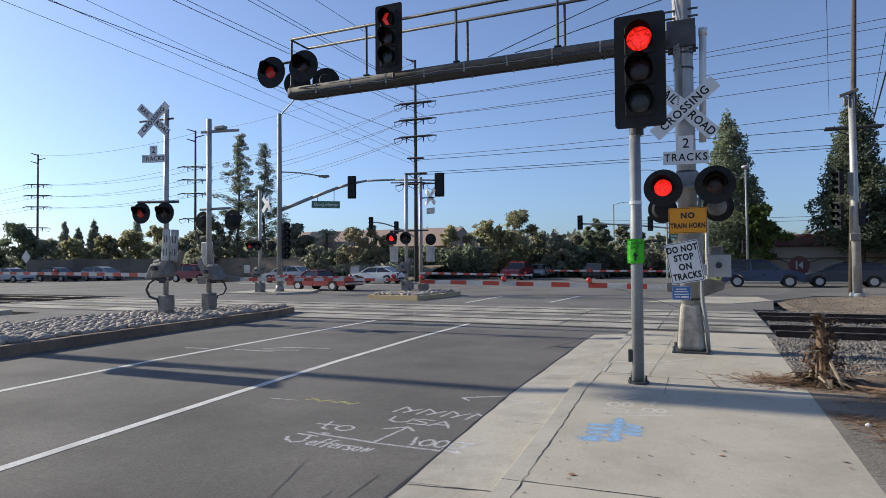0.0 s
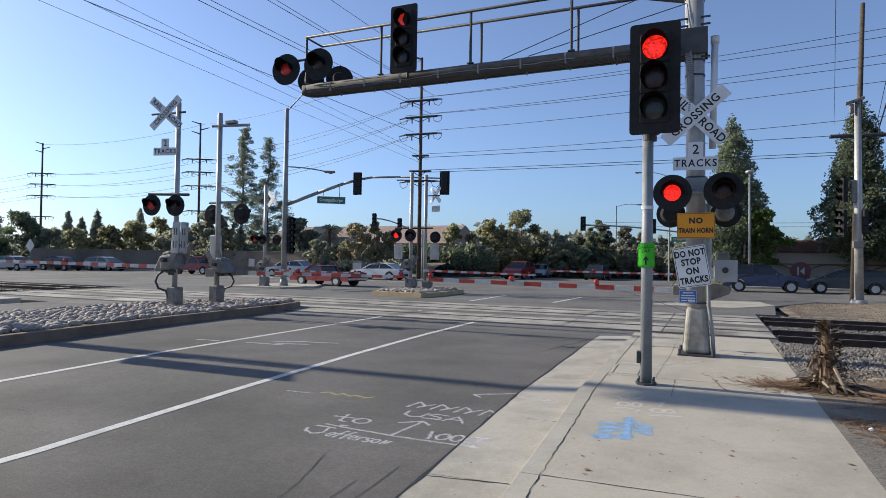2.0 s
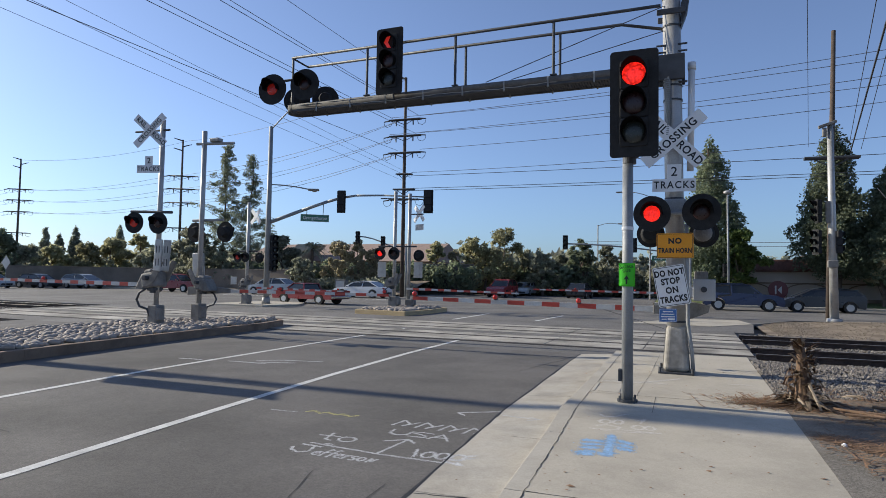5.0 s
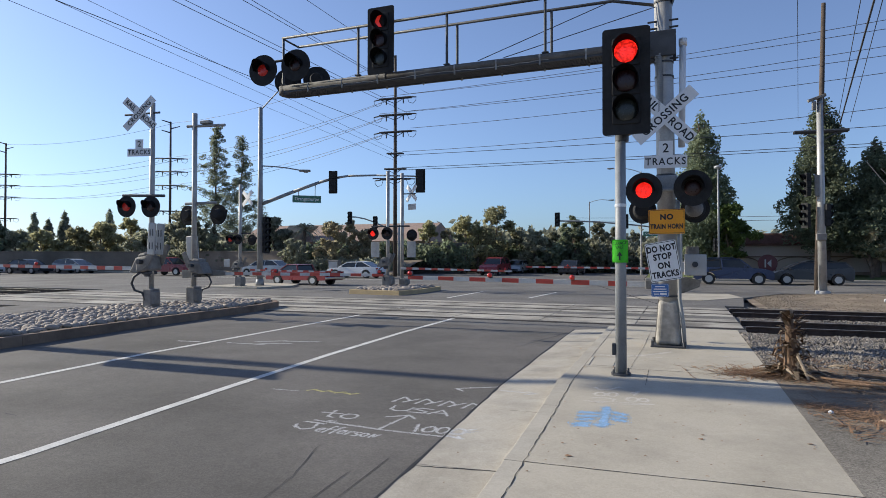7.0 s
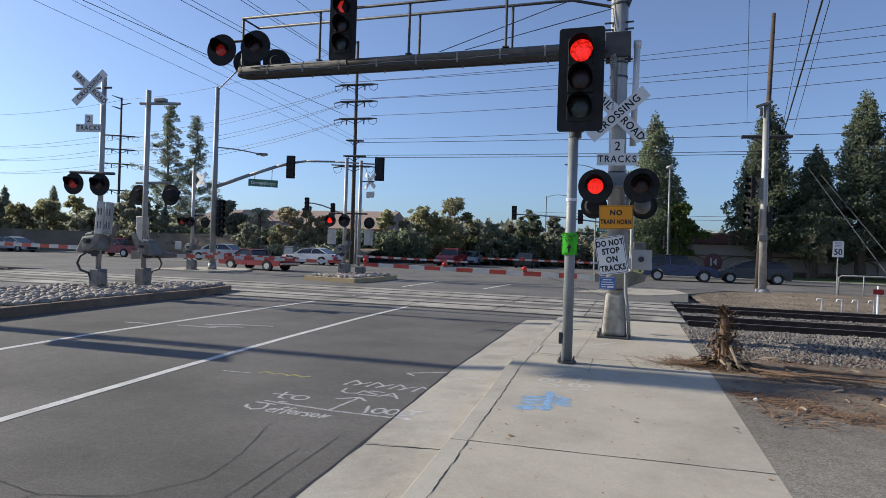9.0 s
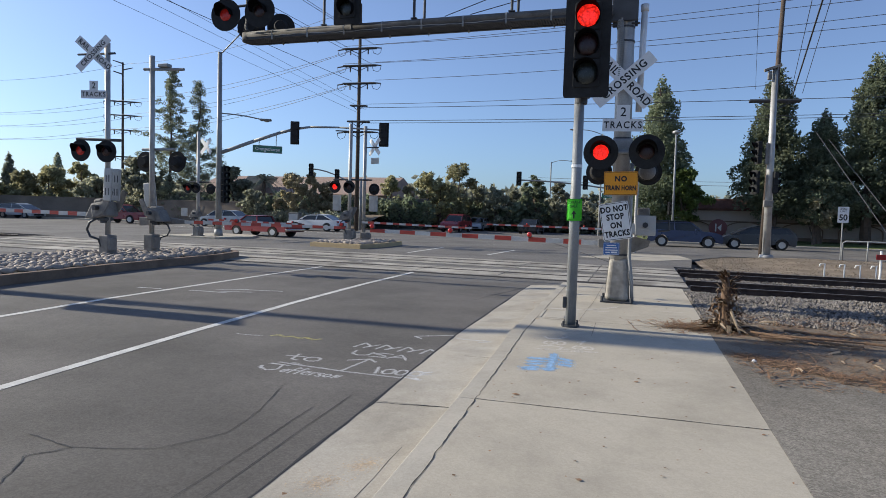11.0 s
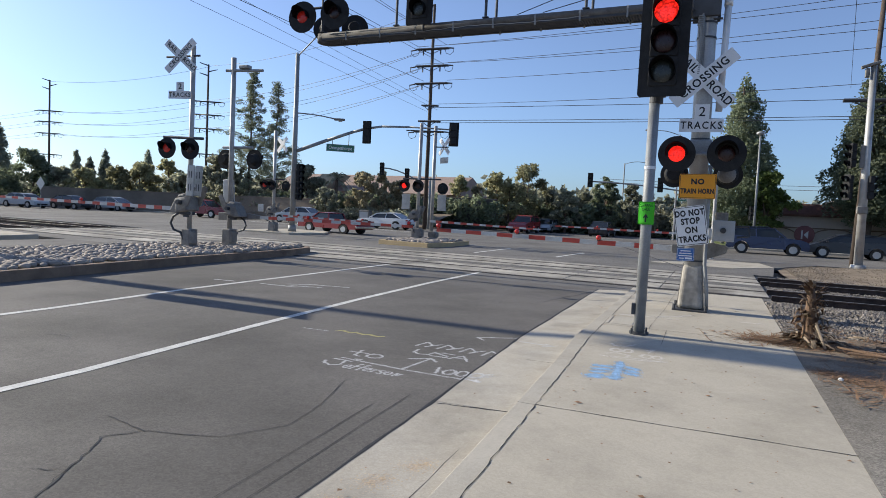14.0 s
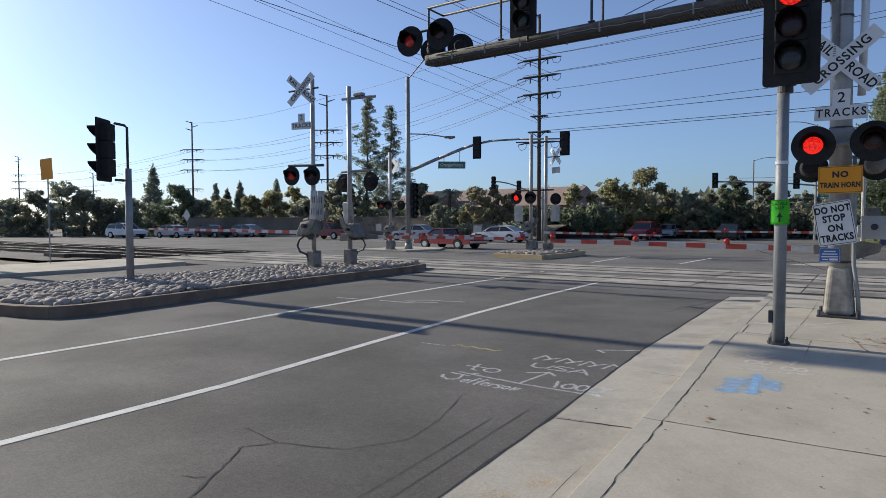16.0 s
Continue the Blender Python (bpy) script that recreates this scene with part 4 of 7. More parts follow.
def gate_arm(parent, a, b, th0, th1, tip_lamp=True, lamps=(), first="w", support=False):
    """A striped gate arm from a to its tip b, of a light tube with sheeted bands; each band is a part."""
    th0, th1 = th0 * 0.74, th1 * 0.74
    a, b = Vector(a), Vector(b)
    L = (b - a).length
    n = max(6, int(L / 0.33))
    q = (b - a).to_track_quat('X', 'Z').to_matrix().to_4x4()
    for i in range(n):
        f0, f1 = i / n, (i + 1) / n
        h0, h1 = th0 + (th1 - th0) * f0, th0 + (th1 - th0) * f1
        bm = B()
        t = 0.022
        vs = []
        for f, h in ((f0, h0), (f1, h1)):
            vs.append([bm.verts.new((f * L, sy * t, sz * h / 2)) for sy, sz in ((-1, -1), (1, -1), (1, 1), (-1, 1))])
        for j in range(4):
            bm.faces.new((vs[0][j], vs[0][(j + 1) % 4], vs[1][(j + 1) % 4], vs[1][j]))
        bm.faces.new(vs[0])
        bm.faces.new(vs[1])
        bmesh.ops.recalc_face_normals(bm, faces=bm.faces[:])
        bm.transform(Matrix.Translation(a) @ q)
        red = (i % 2 == (0 if first == "r" else 1))
        part("band", bm, RED_BAND if red else WHITE_BAND, parent)
    for f in lamps:
        p = a + (b - a) * f
        bm = B()
        box(bm, (p.x, p.y - 0.03, p.z + th1 / 2 + 0.05), (0.07, 0.09, 0.1), bevel=0.01)
        lm = part("arm_lamp", bm, DARKSTEEL, parent)
        bm = B()
        bmesh.ops.create_uvsphere(bm, u_segments=14, v_segments=8, radius=0.05, matrix=Matrix.Translation((p.x, p.y - 0.09, p.z + th1 / 2 + 0.06)))
        part("lens", bm, RED_DIM, lm, "small lit red lens", smooth=True)


def mechanism(parent, m, s=1.0, plates=True):
    """The gate drive: cast gear housing, hood, shaft, crank arms with slotted counterweight plates, and a cable hose."""
    tilt = Euler((0, radians(-9), 0)).to_matrix()
    bm = B()
    box(bm, (-0.03 * s, 0, 0.0), (0.40 * s, 0.42 * s, 0.36 * s), rot=tilt, bevel=0.05 * s)
    box(bm, (-0.06 * s, 0, 0.20 * s), (0.26 * s, 0.34 * s, 0.12 * s), rot=tilt, bevel=0.05 * s)
    bm.transform(m)
    part("drive_housing", bm, CAST, parent, "grey cast gate drive housing")
    bm = B()
    prism(bm, [(-0.42 * s, -0.20 * s), (-0.16 * s, -0.22 * s), (-0.10 * s, 0.10 * s), (-0.22 * s, 0.16 * s)], "y", -0.20 * s, 0.20 * s, 0.03 * s)
    bm.transform(m)
    part("gear_cover", bm, CAST, parent, "sloping cast gear cover")
    bm = B()
    rod(bm, (0.0, -0.34 * s, 0.05 * s), (0.0, 0.34 * s, 0.05 * s), 0.055 * s, n=14)
    bm.transform(m)
    part("drive_shaft", bm, DARKSTEEL, parent)
    bm = B()
    box(bm, (0.0, 0.0, -0.21 * s), (0.24 * s, 0.26 * s, 0.08 * s), bevel=0.02 * s)
    rod(bm, (0.0, 0.0, -0.30 * s), (0.0, 0.0, -0.17 * s), 0.11 * s, n=14)
    bm.transform(m)
    part("mounting_clamp", bm, DARKSTEEL, parent)
    for y in (-0.20, 0.20):
        bm = B()
        prism(bm, [(-0.10 * s, -0.06 * s), (0.02 * s, -0.14 * s), (0.22 * s, -0.02 * s), (0.44 * s, 0.42 * s), (0.30 * s, 0.48 * s), (0.10 * s, 0.14 * s), (-0.06 * s, 0.12 * s)], "y", (y - 0.02) * s, (y + 0.02) * s, 0.012 * s)
        bm.transform(m)
        part("crank_arm", bm, CAST, parent, "curved cast crank arm")
        if not plates or y > 0:
            continue
        for k in range(2):
            bm = B()
            yy = (y - 0.045 + 0.24 * k) * s
            box(bm, (0.33 * s, yy, 0.58 * s), (0.23 * s, 0.04 * s, 0.74 * s), rot=Euler((0, radians(4), 0)).to_matrix(), bevel=0.02 * s)
            bm.transform(m)
            cw = part("counterweight", bm, ALU, parent, "slotted pale counterweight plate")
            for u, zz in ((0.285, 0.42), (0.365, 0.42), (0.30, 0.72), (0.38, 0.72)):
                bm = B()
                box(bm, (u * s, yy - 0.022 * s, zz * s), (0.022 * s, 0.006 * s, 0.16 * s))
                bm.transform(m)
                part("slot", bm, DARKSTEEL, cw)
    bm = B()
    tube(bm, [(-0.05 * s, -0.12 * s, -0.15 * s), (-0.26 * s, -0.2 * s, -0.30 * s), (-0.34 * s, -0.2 * s, -0.46 * s), (-0.26 * s, -0.18 * s, -0.62 * s), (-0.06 * s, -0.14 * s, -0.68 * s), (0.02 * s, -0.1 * s, -0.9 * s)], 0.028 * s)
    bm.transform(m)
    part("cable_hose", bm, DARKSTEEL, parent, "looped black cable hose", smooth=True)


def junction_base(parent, x, y, z0, z1, r):
    bm = B()
    box(bm, (x, y, (z0 + z1) / 2), (r * 2.6, r * 2.6, z1 - z0), bevel=0.03)
    box(bm, (x + r * 1.5, y - 0.03, (z0 + z1) / 2 + 0.03), (r * 0.9, r * 1.9, (z1 - z0) * 0.62), bevel=0.02)
    box(bm, (x, y, z0 + 0.02), (r * 3.3, r * 3.3, 0.04), bevel=0.01)
    part("junction_base", bm, CAST, parent, "grey cast junction box base")


# near traffic signal on its pole
sig = thing("traffic_signal", "grey steel signal pole with black three-lamp head showing red", "traffic light", "traffic lights", (-0.08, 6.3, 0.13))
bm = B()
rod(bm, (-0.08, 6.3, 0.13), (-0.08, 6.3, 3.22), 0.072, 0.066, n=24)
part("pole", bm, GALV, sig, smooth=True)
bm = B()
rod(bm, (-0.08, 6.3, 0.13), (-0.08, 6.3, 0.16), 0.125, n=20)
for k in range(4):
    a = radians(45 + 90 * k)
    rod(bm, (-0.08 + 0.12 * math.cos(a), 6.3 + 0.12 * math.sin(a), 0.13), (-0.08 + 0.12 * math.cos(a), 6.3 + 0.12 * math.sin(a), 0.21), 0.014, n=6)
part("base_plate", bm, DARKSTEEL, sig, "bolted base plate with rusty anchor bolts")
bm = B()
rod(bm, (-0.06, 6.3, 3.15), (-0.06, 6.3, 3.30), 0.085, n=20)
rod(bm, (0.0, 6.25, 3.22), (0.0, 6.25, 3.34), 0.06, n=16)
part("slip_fitter", bm, DARKSTEEL, sig)
bm = B()
box(bm, (-0.165, 6.29, 0.46), (0.05, 0.08, 0.15), bevel=0.008)
part("push_button_box", bm, DARKSTEEL, sig)
bm = B()
rod(bm, (-0.08, 6.3, 2.30), (-0.08, 6.3, 2.34), 0.074, n=20)
part("tape_band", bm, SIGN_W, sig)
signal_head(sig, pose(0.01, 6.1, 3.88), 0.585, 1.36, (RED_LIT, RED_OFF, LENS_OFF), 0.37, 0.145)
card = thing("garage_sale_card", "bright green card with hand-lettered words and arrow taped to the pole", "notice", "", (-0.08, 6.22, 1.72))
bm = B()
rows_ = [[bm.verts.new((-0.185 + 0.2 * i / 8, 6.215 + 0.045 * ((i - 4) / 4) ** 2 + 0.004 * math.sin(3.0 * j + i), 1.58 + 0.295 * j / 8)) for i in range(9)] for j in range(9)]
for j in range(8):
    for i in range(8):
        bm.faces.new((rows_[j][i], rows_[j][i + 1], rows_[j + 1][i + 1], rows_[j + 1][i]))
bmesh.ops.solidify(bm, geom=bm.faces[:], thickness=0.002)
cs = part("sheet", bm, PAPER_G, card, smooth=True)
lettering("GARAGE", 0.052, SIGN_K, card, facing(-0.085, 6.2075, 1.825, 6), 1.0, squash=0.85)
lettering("SALE", 0.052, SIGN_K, card, facing(-0.085, 6.2075, 1.775, 6), 1.0, squash=0.9)
bm = B()
prism(bm, [(-0.02, -0.07), (0.0, -0.07), (0.0, -0.01), (0.025, -0.015), (-0.01, 0.04), (-0.045, -0.015), (-0.02, -0.01)], "z", 0.0, 0.002)
bm.transform(facing(-0.075, 6.2075, 1.68))
part("arrow", bm, SIGN_K, card)

# cantilever mast with its walkway arm
mast = thing("cantilever_mast", "pale aluminium crossing mast with overhead walkway arm, signs and flashers", "crossing signal", "crossing signals", (0.44, 9.3, 0.13))
MX = lambda z: 0.445 - 0.0125 * z
MY = 9.3
bm = B()
rod(bm, (MX(0.9), MY, 0.9), (MX(6.85), MY, 6.85), 0.152, 0.148, n=28)
rod(bm, (MX(6.85), MY, 6.83), (MX(6.9), MY, 6.88), 0.158, n=28)
part("mast", bm, ALU, mast, smooth=True)
bm = B()
for (z, s) in ((0.13, 0),):
    lo = [bm.verts.new((0.435 + sx * 0.205, MY + sy * 0.205, 0.16)) for sx, sy in ((-1, -1), (1, -1), (1, 1), (-1, 1))]
    hi = [bm.verts.new((0.435 + sx * 0.15, MY + sy * 0.15, 0.93)) for sx, sy in ((-1, -1), (1, -1), (1, 1), (-1, 1))]
    bm.faces.new(lo)
    bm.faces.new(hi)
    for i in range(4):
        bm.faces.new((lo[i], lo[(i + 1) % 4], hi[(i + 1) % 4], hi[i]))
bmesh.ops.recalc_face_normals(bm, faces=bm.faces[:])
bmesh.ops.bevel(bm, geom=bm.edges[:], offset=0.075, segments=4, profile=0.5, affect='EDGES')
part("pedestal", bm, PEDESTAL, mast, "tapered cast pedestal")
bm = B()
for sx in (-1, 1):
    prism(bm, [(0.435 + sx * 0.195, 0.15), (0.435 + sx * 0.225, 0.15), (0.435 + sx * 0.16, 0.93), (0.435 + sx * 0.145, 0.93)], "y", MY - 0.03, MY + 0.03)
part("pedestal_rib", bm, PEDESTAL, mast)
bm = B()
box(bm, (0.435, MY, 0.145), (0.56, 0.56, 0.03), bevel=0.006)
for sx in (-1, 1):
    for sy in (-1, 1):
        rod(bm, (0.435 + sx * 0.25, MY + sy * 0.25, 0.15), (0.435 + sx * 0.25, MY + sy * 0.25, 0.24), 0.025, n=6)
part("base_plate", bm, DARKSTEEL, mast, "base plate with anchor nuts")
bm = B()
tube(bm, [(0.70, 9.2, 0.15), (0.68, 9.18, 0.5), (0.62, 9.15, 0.95), (0.605, 9.15, 2.0), (0.60, 9.16, 2.6)], 0.03)
part("conduit", bm, GALV, mast, "grey conduit strapped to the mast", smooth=True)
for z in (0.97, 1.5, 3.05, 4.75, 5.0, 6.05, 6.55):
    bm = B()
    rod(bm, (MX(z), MY, z), (MX(z), MY, z + 0.03), 0.159, n=24)
    part("strap", bm, DARKSTEEL, mast)
bm = B()
for k in range(30):
    z = 4.10 + k * 0.034
    rod(bm, (0.30 + 0.02 * math.sin(k * 0.12), 9.13, z), (0.30 + 0.02 * math.sin(k * 0.12), 9.13, z + 0.018), 0.056, n=10)
rod(bm, (0.30, 9.13, 4.08), (0.32, 9.13, 5.14), 0.034, n=10)
part("flex_conduit", bm, GALV, mast, "ribbed flexible conduit")
bm = B()
rod(bm, (0.66, 9.35, 3.55), (0.69, 9.35, 5.35), 0.055, n=16)
rod(bm, (0.69, 9.35, 5.30), (0.69, 9.35, 5.42), 0.068, n=16)
part("riser_pipe", bm, SIGN_W, mast, "pale plastic riser pipe", smooth=True)
bm = B()
box(bm, (0.36, 9.13, 5.31), (0.44, 0.06, 0.44), bevel=0.01)
box(bm, (0.36, 9.47, 5.31), (0.44, 0.06, 0.44), bevel=0.01)
box(bm, (0.36, 9.12, 6.28), (0.46, 0.04, 0.10), bevel=0.01)
box(bm, (0.36, 9.48, 6.28), (0.46, 0.04, 0.10), bevel=0.01)
prism(bm, [(0.52, 6.02), (0.62, 6.30), (0.66, 6.62), (0.58, 6.62), (0.52, 6.45)], "y", 9.2, 9.4, 0.01)
for z in (5.6, 5.72, 5.06):
    rod(bm, (0.12, 9.2, z), (0.62, 9.2, z), 0.018, n=8)
part("arm_bracket", bm, DARKSTEEL, mast, "bolted dark steel clamp plates")
X0, X1 = 0.16, -7.25
for y in (8.98, 9.40):
    bm = B()
    prism(bm, [(y - 0.03, 5.165), (y + 0.035, 5.165), (y + 0.035, 5.18), (y - 0.015, 5.18), (y - 0.015, 5.24), (y - 0.03, 5.24)], "x", X1, X0)
    part("arm_channel", bm, DARKSTEEL, mast, "long dark channel under the overhead arm")
    bm = B()
    rod(bm, (X1, y, 5.265), (X0, y, 5.265), 0.066, n=20)
    part("arm_pipe", bm, ARMSTEEL, mast, "round galvanised pipe along the arm", smooth=True)
    for k in range(9):
        bm = B()
        rod(bm, (X1 + 0.6 + 0.82 * k, y, 5.265), (X1 + 0.63 + 0.82 * k, y, 5.265), 0.071, n=20)
        box(bm, (X1 + 0.615 + 0.82 * k, y - 0.045, 5.19), (0.03, 0.02, 0.13))
        part("pipe_clamp", bm, GALV, mast)
bm = B()
for k in range(24):
    a0, a1 = math.pi / 2 + math.pi * k / 24, math.pi / 2 + math.pi * (k + 1) / 24
    c = (X1, 9.19)
    q = [bm.verts.new((c[0] + 0.24 * math.cos(a), c[1] + 0.245 * math.sin(a), z)) for a, z in ((a0, 5.165), (a1, 5.165), (a1, 5.325), (a0, 5.325))]
    bm.faces.new(q)
bmesh.ops.remove_doubles(bm, verts=bm.verts[:], dist=0.0005)
bmesh.ops.solidify(bm, geom=bm.faces[:], thickness=0.02)
part("arm_nose", bm, ARMSTEEL, mast, "rounded end of the overhead arm", smooth=True)
bm = B()
for k in range(148):
    x = X0 - 0.05 * (k + 0.5)
    box(bm, (x, 9.19, 5.185), (0.024, 0.38, 0.02))
for k in range(5):
    box(bm, (-3.5, 9.04 + 0.075 * k, 5.19), (7.4, 0.03, 0.02))
part("grating", bm, DARKSTEEL, mast, "open steel walkway grating")
bm = B()
tube(bm, [(-6.6 + 0.18 * k, 8.944, 5.19 + 0.012 * math.sin(k / 2) + (0.012 if k % 2 else 0.0)) for k in range(29)], 0.006, n=6)
part("cable_run", bm, SIGN_BACK, mast, "cable lashed along the arm")
for y in (8.96, 9.54):
    bm = B()
    end = (0.2, y, 6.33) if y < 9.2 else (0.22, 9.42, 6.1)
    tube(bm, [(-7.30, y, 6.34), (-0.5 if y > 9.2 else -0.3, y, 6.33), end], 0.028, n=10)
    part("handrail", bm, DARKSTEEL, mast, smooth=True)
for x in (-7.27, -5.45, -3.52, -1.62):
    for y in (8.96, 9.54):
        if x < -7 and y > 9.2:
            continue
        bm = B()
        rod(bm, (x, y, 5.33), (x, y, 6.34), 0.026, n=10)
        box(bm, (x, y, 5.345), (0.12, 0.06, 0.02))
        part("handrail_post", bm, DARKSTEEL, mast)
bm = B()
rod(bm, (-7.30, 8.96, 6.34), (-7.30, 9.54, 6.34), 0.02, n=8)
part("end_rail", bm, DARKSTEEL, mast)
for a, b in (((0.25, 9.2, 6.42), (-2.9, 8.96, 5.34)), ((0.25, 9.2, 5.98), (-2.4, 8.96, 5.34))):
    bm = B()
    rod(bm, a, b, 0.008, n=6)
    part("stay_cable", bm, WIRE, mast)
signal_head(mast, pose(-4.82, 8.72, 5.9), 0.575, 1.32, (RED_ARROW, RED_OFF, LENS_OFF), 0.36, 0.14, arrow=True)
bm = B()
rod(bm, (-4.82, 8.92, 5.2), (-4.82, 8.92, 6.3), 0.03, n=10)
part("signal_bracket", bm, DARKSTEEL, mast)
bm = B()
tube(bm, [(-7.75, 8.95, 5.86), (-7.0, 8.95, 5.86), (-7.0, 8.95, 5.4)], 0.03)
part("flasher_bar", bm, DARKSTEEL, mast)
disc_hood(mast, pose(-7.62, 8.72, 5.62, 0, 0, 6), 0.33, 0.125, RED_DIM)
disc_hood(mast, pose(-6.80, 8.72, 5.64, 0, 0, 6), 0.33, 0.125, RED_OFF)
disc_hood(mast, pose(-7.72, 9.75, 5.66, 0, 0, 205), 0.30, 0.125, LENS_PALE)
disc_hood(mast, pose(-6.95, 9.75, 5.62, 0, 0, 205), 0.30, 0.125, LENS_PALE)
# signs and flashers on the mast
crossbuck(mast, pose(0.40, 9.08, 4.06, 0, 2.5, 0))
tracks_sign(mast, pose(0.405, 9.10, 3.275, 0, 1.0, 0))
bm = B()
rod(bm, (-0.02, 9.1, 2.80), (0.86, 9.1, 2.80), 0.035, n=12)
rod(bm, (-0.02, 9.48, 2.62), (0.86, 9.48, 2.62), 0.03, n=12)
box(bm, (0.42, 9.18, 2.92), (0.36, 0.12, 0.26), bevel=0.03)
part("flasher_bar", bm, GALV, mast)
disc_hood(mast, pose(0.06, 8.98, 2.79), 0.30, 0.135, RED_LIT)
disc_hood(mast, pose(0.83, 8.98, 2.80), 0.30, 0.135, RED_OFF, hood=0.36)
disc_hood(mast, pose(0.88, 9.72, 2.5, 0, 0, 180), 0.24, 0.13, LENS_PALE)
disc_hood(mast, pose(0.0, 9.72, 2.5, 0, 0, 180), 0.24, 0.13, LENS_PALE)
bm = B()
bmesh.ops.create_uvsphere(bm, u_segments=16, v_segments=10, radius=0.15, matrix=Matrix.Translation((0.86, 9.56, 2.5)) @ Matrix.Diagonal((1, 0.8, 1, 1)))
part("lamp_cup", bm, CAST, mast, "pale lamp cup", smooth=True)
h = facing(0.42, 9.06, 2.255, 0.6)
p = plate("horn_sign", 0.575, 0.415, 0.02, h, SIGN_Y, mast, "amber plate reading NO TRAIN HORN")
frame_line(0.575, 0.415, 0.02, 0.007, 0.01, h, SIGN_K, p)
lettering("NO", 0.125, SIGN_K, p, h @ pose(0, 0.075, 0.002), 1.15, bold=0.006)
lettering("TRAIN HORN", 0.112, SIGN_K, p, h @ pose(0, -0.085, 0.002), 1.08, bold=0.005, squash=0.72)
h = facing(0.363, 9.05, 1.585, 10.0)
p = plate("stop_sign", 0.50, 0.665, 0.03, h, SIGN_W, mast, "tilted white plate reading DO NOT STOP ON TRACKS")
frame_line(0.50, 0.665, 0.03, 0.009, 0.012, h, SIGN_K, p)
for word, y, q in (("DO NOT", 0.215, 0.80), ("STOP", 0.075, 0.86), ("ON", -0.075, 0.9), ("TRACKS", -0.225, 0.80)):
    lettering(word, 0.142, SIGN_K, p, h @ pose(0, y, 0.002), 1.10, bold=0.006, squash=q * 0.95)
h = facing(0.31, 9.06, 1.095, 1)
p = plate("notice_plate", 0.28, 0.22, 0.015, h, SIGN_BLUE, mast, "small blue notice plate with white lines")
frame_line(0.28, 0.22, 0.015, 0.004, 0.008, h, SIGN_W, p)
for k, (w, x) in enumerate(((0.16, 0.0), (0.20, 0.0), (0.22, 0.0), (0.08, -0.06))):
    bm = B()
    box(bm, (x, 0.06 - 0.042 * k, 0.001), (w, 0.016, 0.001))
    bm.transform(h)
    part("text_bar", bm, SIGN_W, p)
bm = B()
box(bm, (0.11 - 0.06, -0.065, 0.001), (0.11, 0.03, 0.001))
bm.transform(h)
part("text_bar", bm, SIGN_W, p)
# gate drive on the mast and its arm
bm = B()
box(bm, (0.875, 9.78, 1.52), (0.36, 0.40, 0.37), bevel=0.012)
part("gate_drive", bm, SIGN_BACK, mast, "pale grey gate drive cabinet")
bm = B()
box(bm, (0.83, 9.80, 1.77), (0.22, 0.2, 0.14), bevel=0.01)
for k in range(3):
    box(bm, (0.76 + 0.07 * k, 9.69, 1.78), (0.02, 0.02, 0.15))
part("terminal_box", bm, CAST, mast)
bm = B()
rod(bm, (0.87, 9.57, 1.53), (0.87, 9.5, 1.53), 0.05, n=12)
part("lock", bm, DARKSTEEL, mast)
bm = B()
tube(bm, [(1.05, 9.8, 1.6), (1.28, 9.8, 1.62), (1.30, 9.8, 1.45), (1.1, 9.8, 1.42)], 0.02)
part("hasp", bm, DARKSTEEL, mast)
bm = B()
prism(bm, [(0.42, 1.02), (0.66, 1.0), (0.95, 1.12), (0.98, 1.24), (0.72, 1.3), (0.42, 1.28)], "y", 9.94, 9.99, 0.01)
part("crank_arm", bm, CAST, mast)
bm = B()
box(bm, (0.28, 9.98, 1.15), (0.5, 0.07, 0.16), bevel=0.01)
part("arm_socket", bm, CAST, mast)
gate_arm(mast, (0.05, 10.0, 1.15), (-4.8, 10.0, 1.22), 0.13, 0.10, lamps=(0.28, 0.62, 0.985), first="w")
bm = B()
rod(bm, (-0.9, 10.0, 1.13), (0.5, 9.6, 0.75), 0.004, n=5)
part("arm_cable", bm, WIRE, mast)

# mast and drive on the median
lm = thing("median_crossing_signal", "grey mast on the median with crossbuck, flashers and lowered gate", "crossing signal", "crossing signals", (-13.36, 11.2, 0.2))
bm = B()
rod(bm, (-13.36, 11.2, 0.6), (-13.36, 11.2, 6.05), 0.07, n=18)
part("mast", bm, ALU, lm, smooth=True)
junction_base(lm, -13.36, 11.2, 0.2, 0.76, 0.125)
crossbuck(lm, pose(-13.66, 11.02, 5.73, 0, -2, 14))
tracks_sign(lm, pose(-13.66, 11.02, 4.62, 0, 0, 14), 1.05)
bm = B()
rod(bm, (-14.3, 11.1, 5.75), (-13.1, 11.2, 5.75), 0.03, n=8)
part("cross_bar", bm, DARKSTEEL, lm)
bm = B()
rod(bm, (-13.9, 11.08, 4.72), (-13.3, 11.2, 4.72), 0.025, n=8)
part("cross_bar", bm, DARKSTEEL, lm)
bm = B()
rod(bm, (-14.3, 11.05, 3.42), (-12.9, 11.2, 3.38), 0.04, n=10)
part("cross_bar", bm, DARKSTEEL, lm)
disc_hood(lm, pose(-13.98, 10.88, 3.08, 0, 0, 8), 0.30, 0.13, RED_DIM)
disc_hood(lm, pose(-13.18, 10.98, 3.06, 0, 0, 8), 0.30, 0.13, RED_OFF)
mechanism(lm, pose(-13.44, 11.2, 1.46), 1.2)
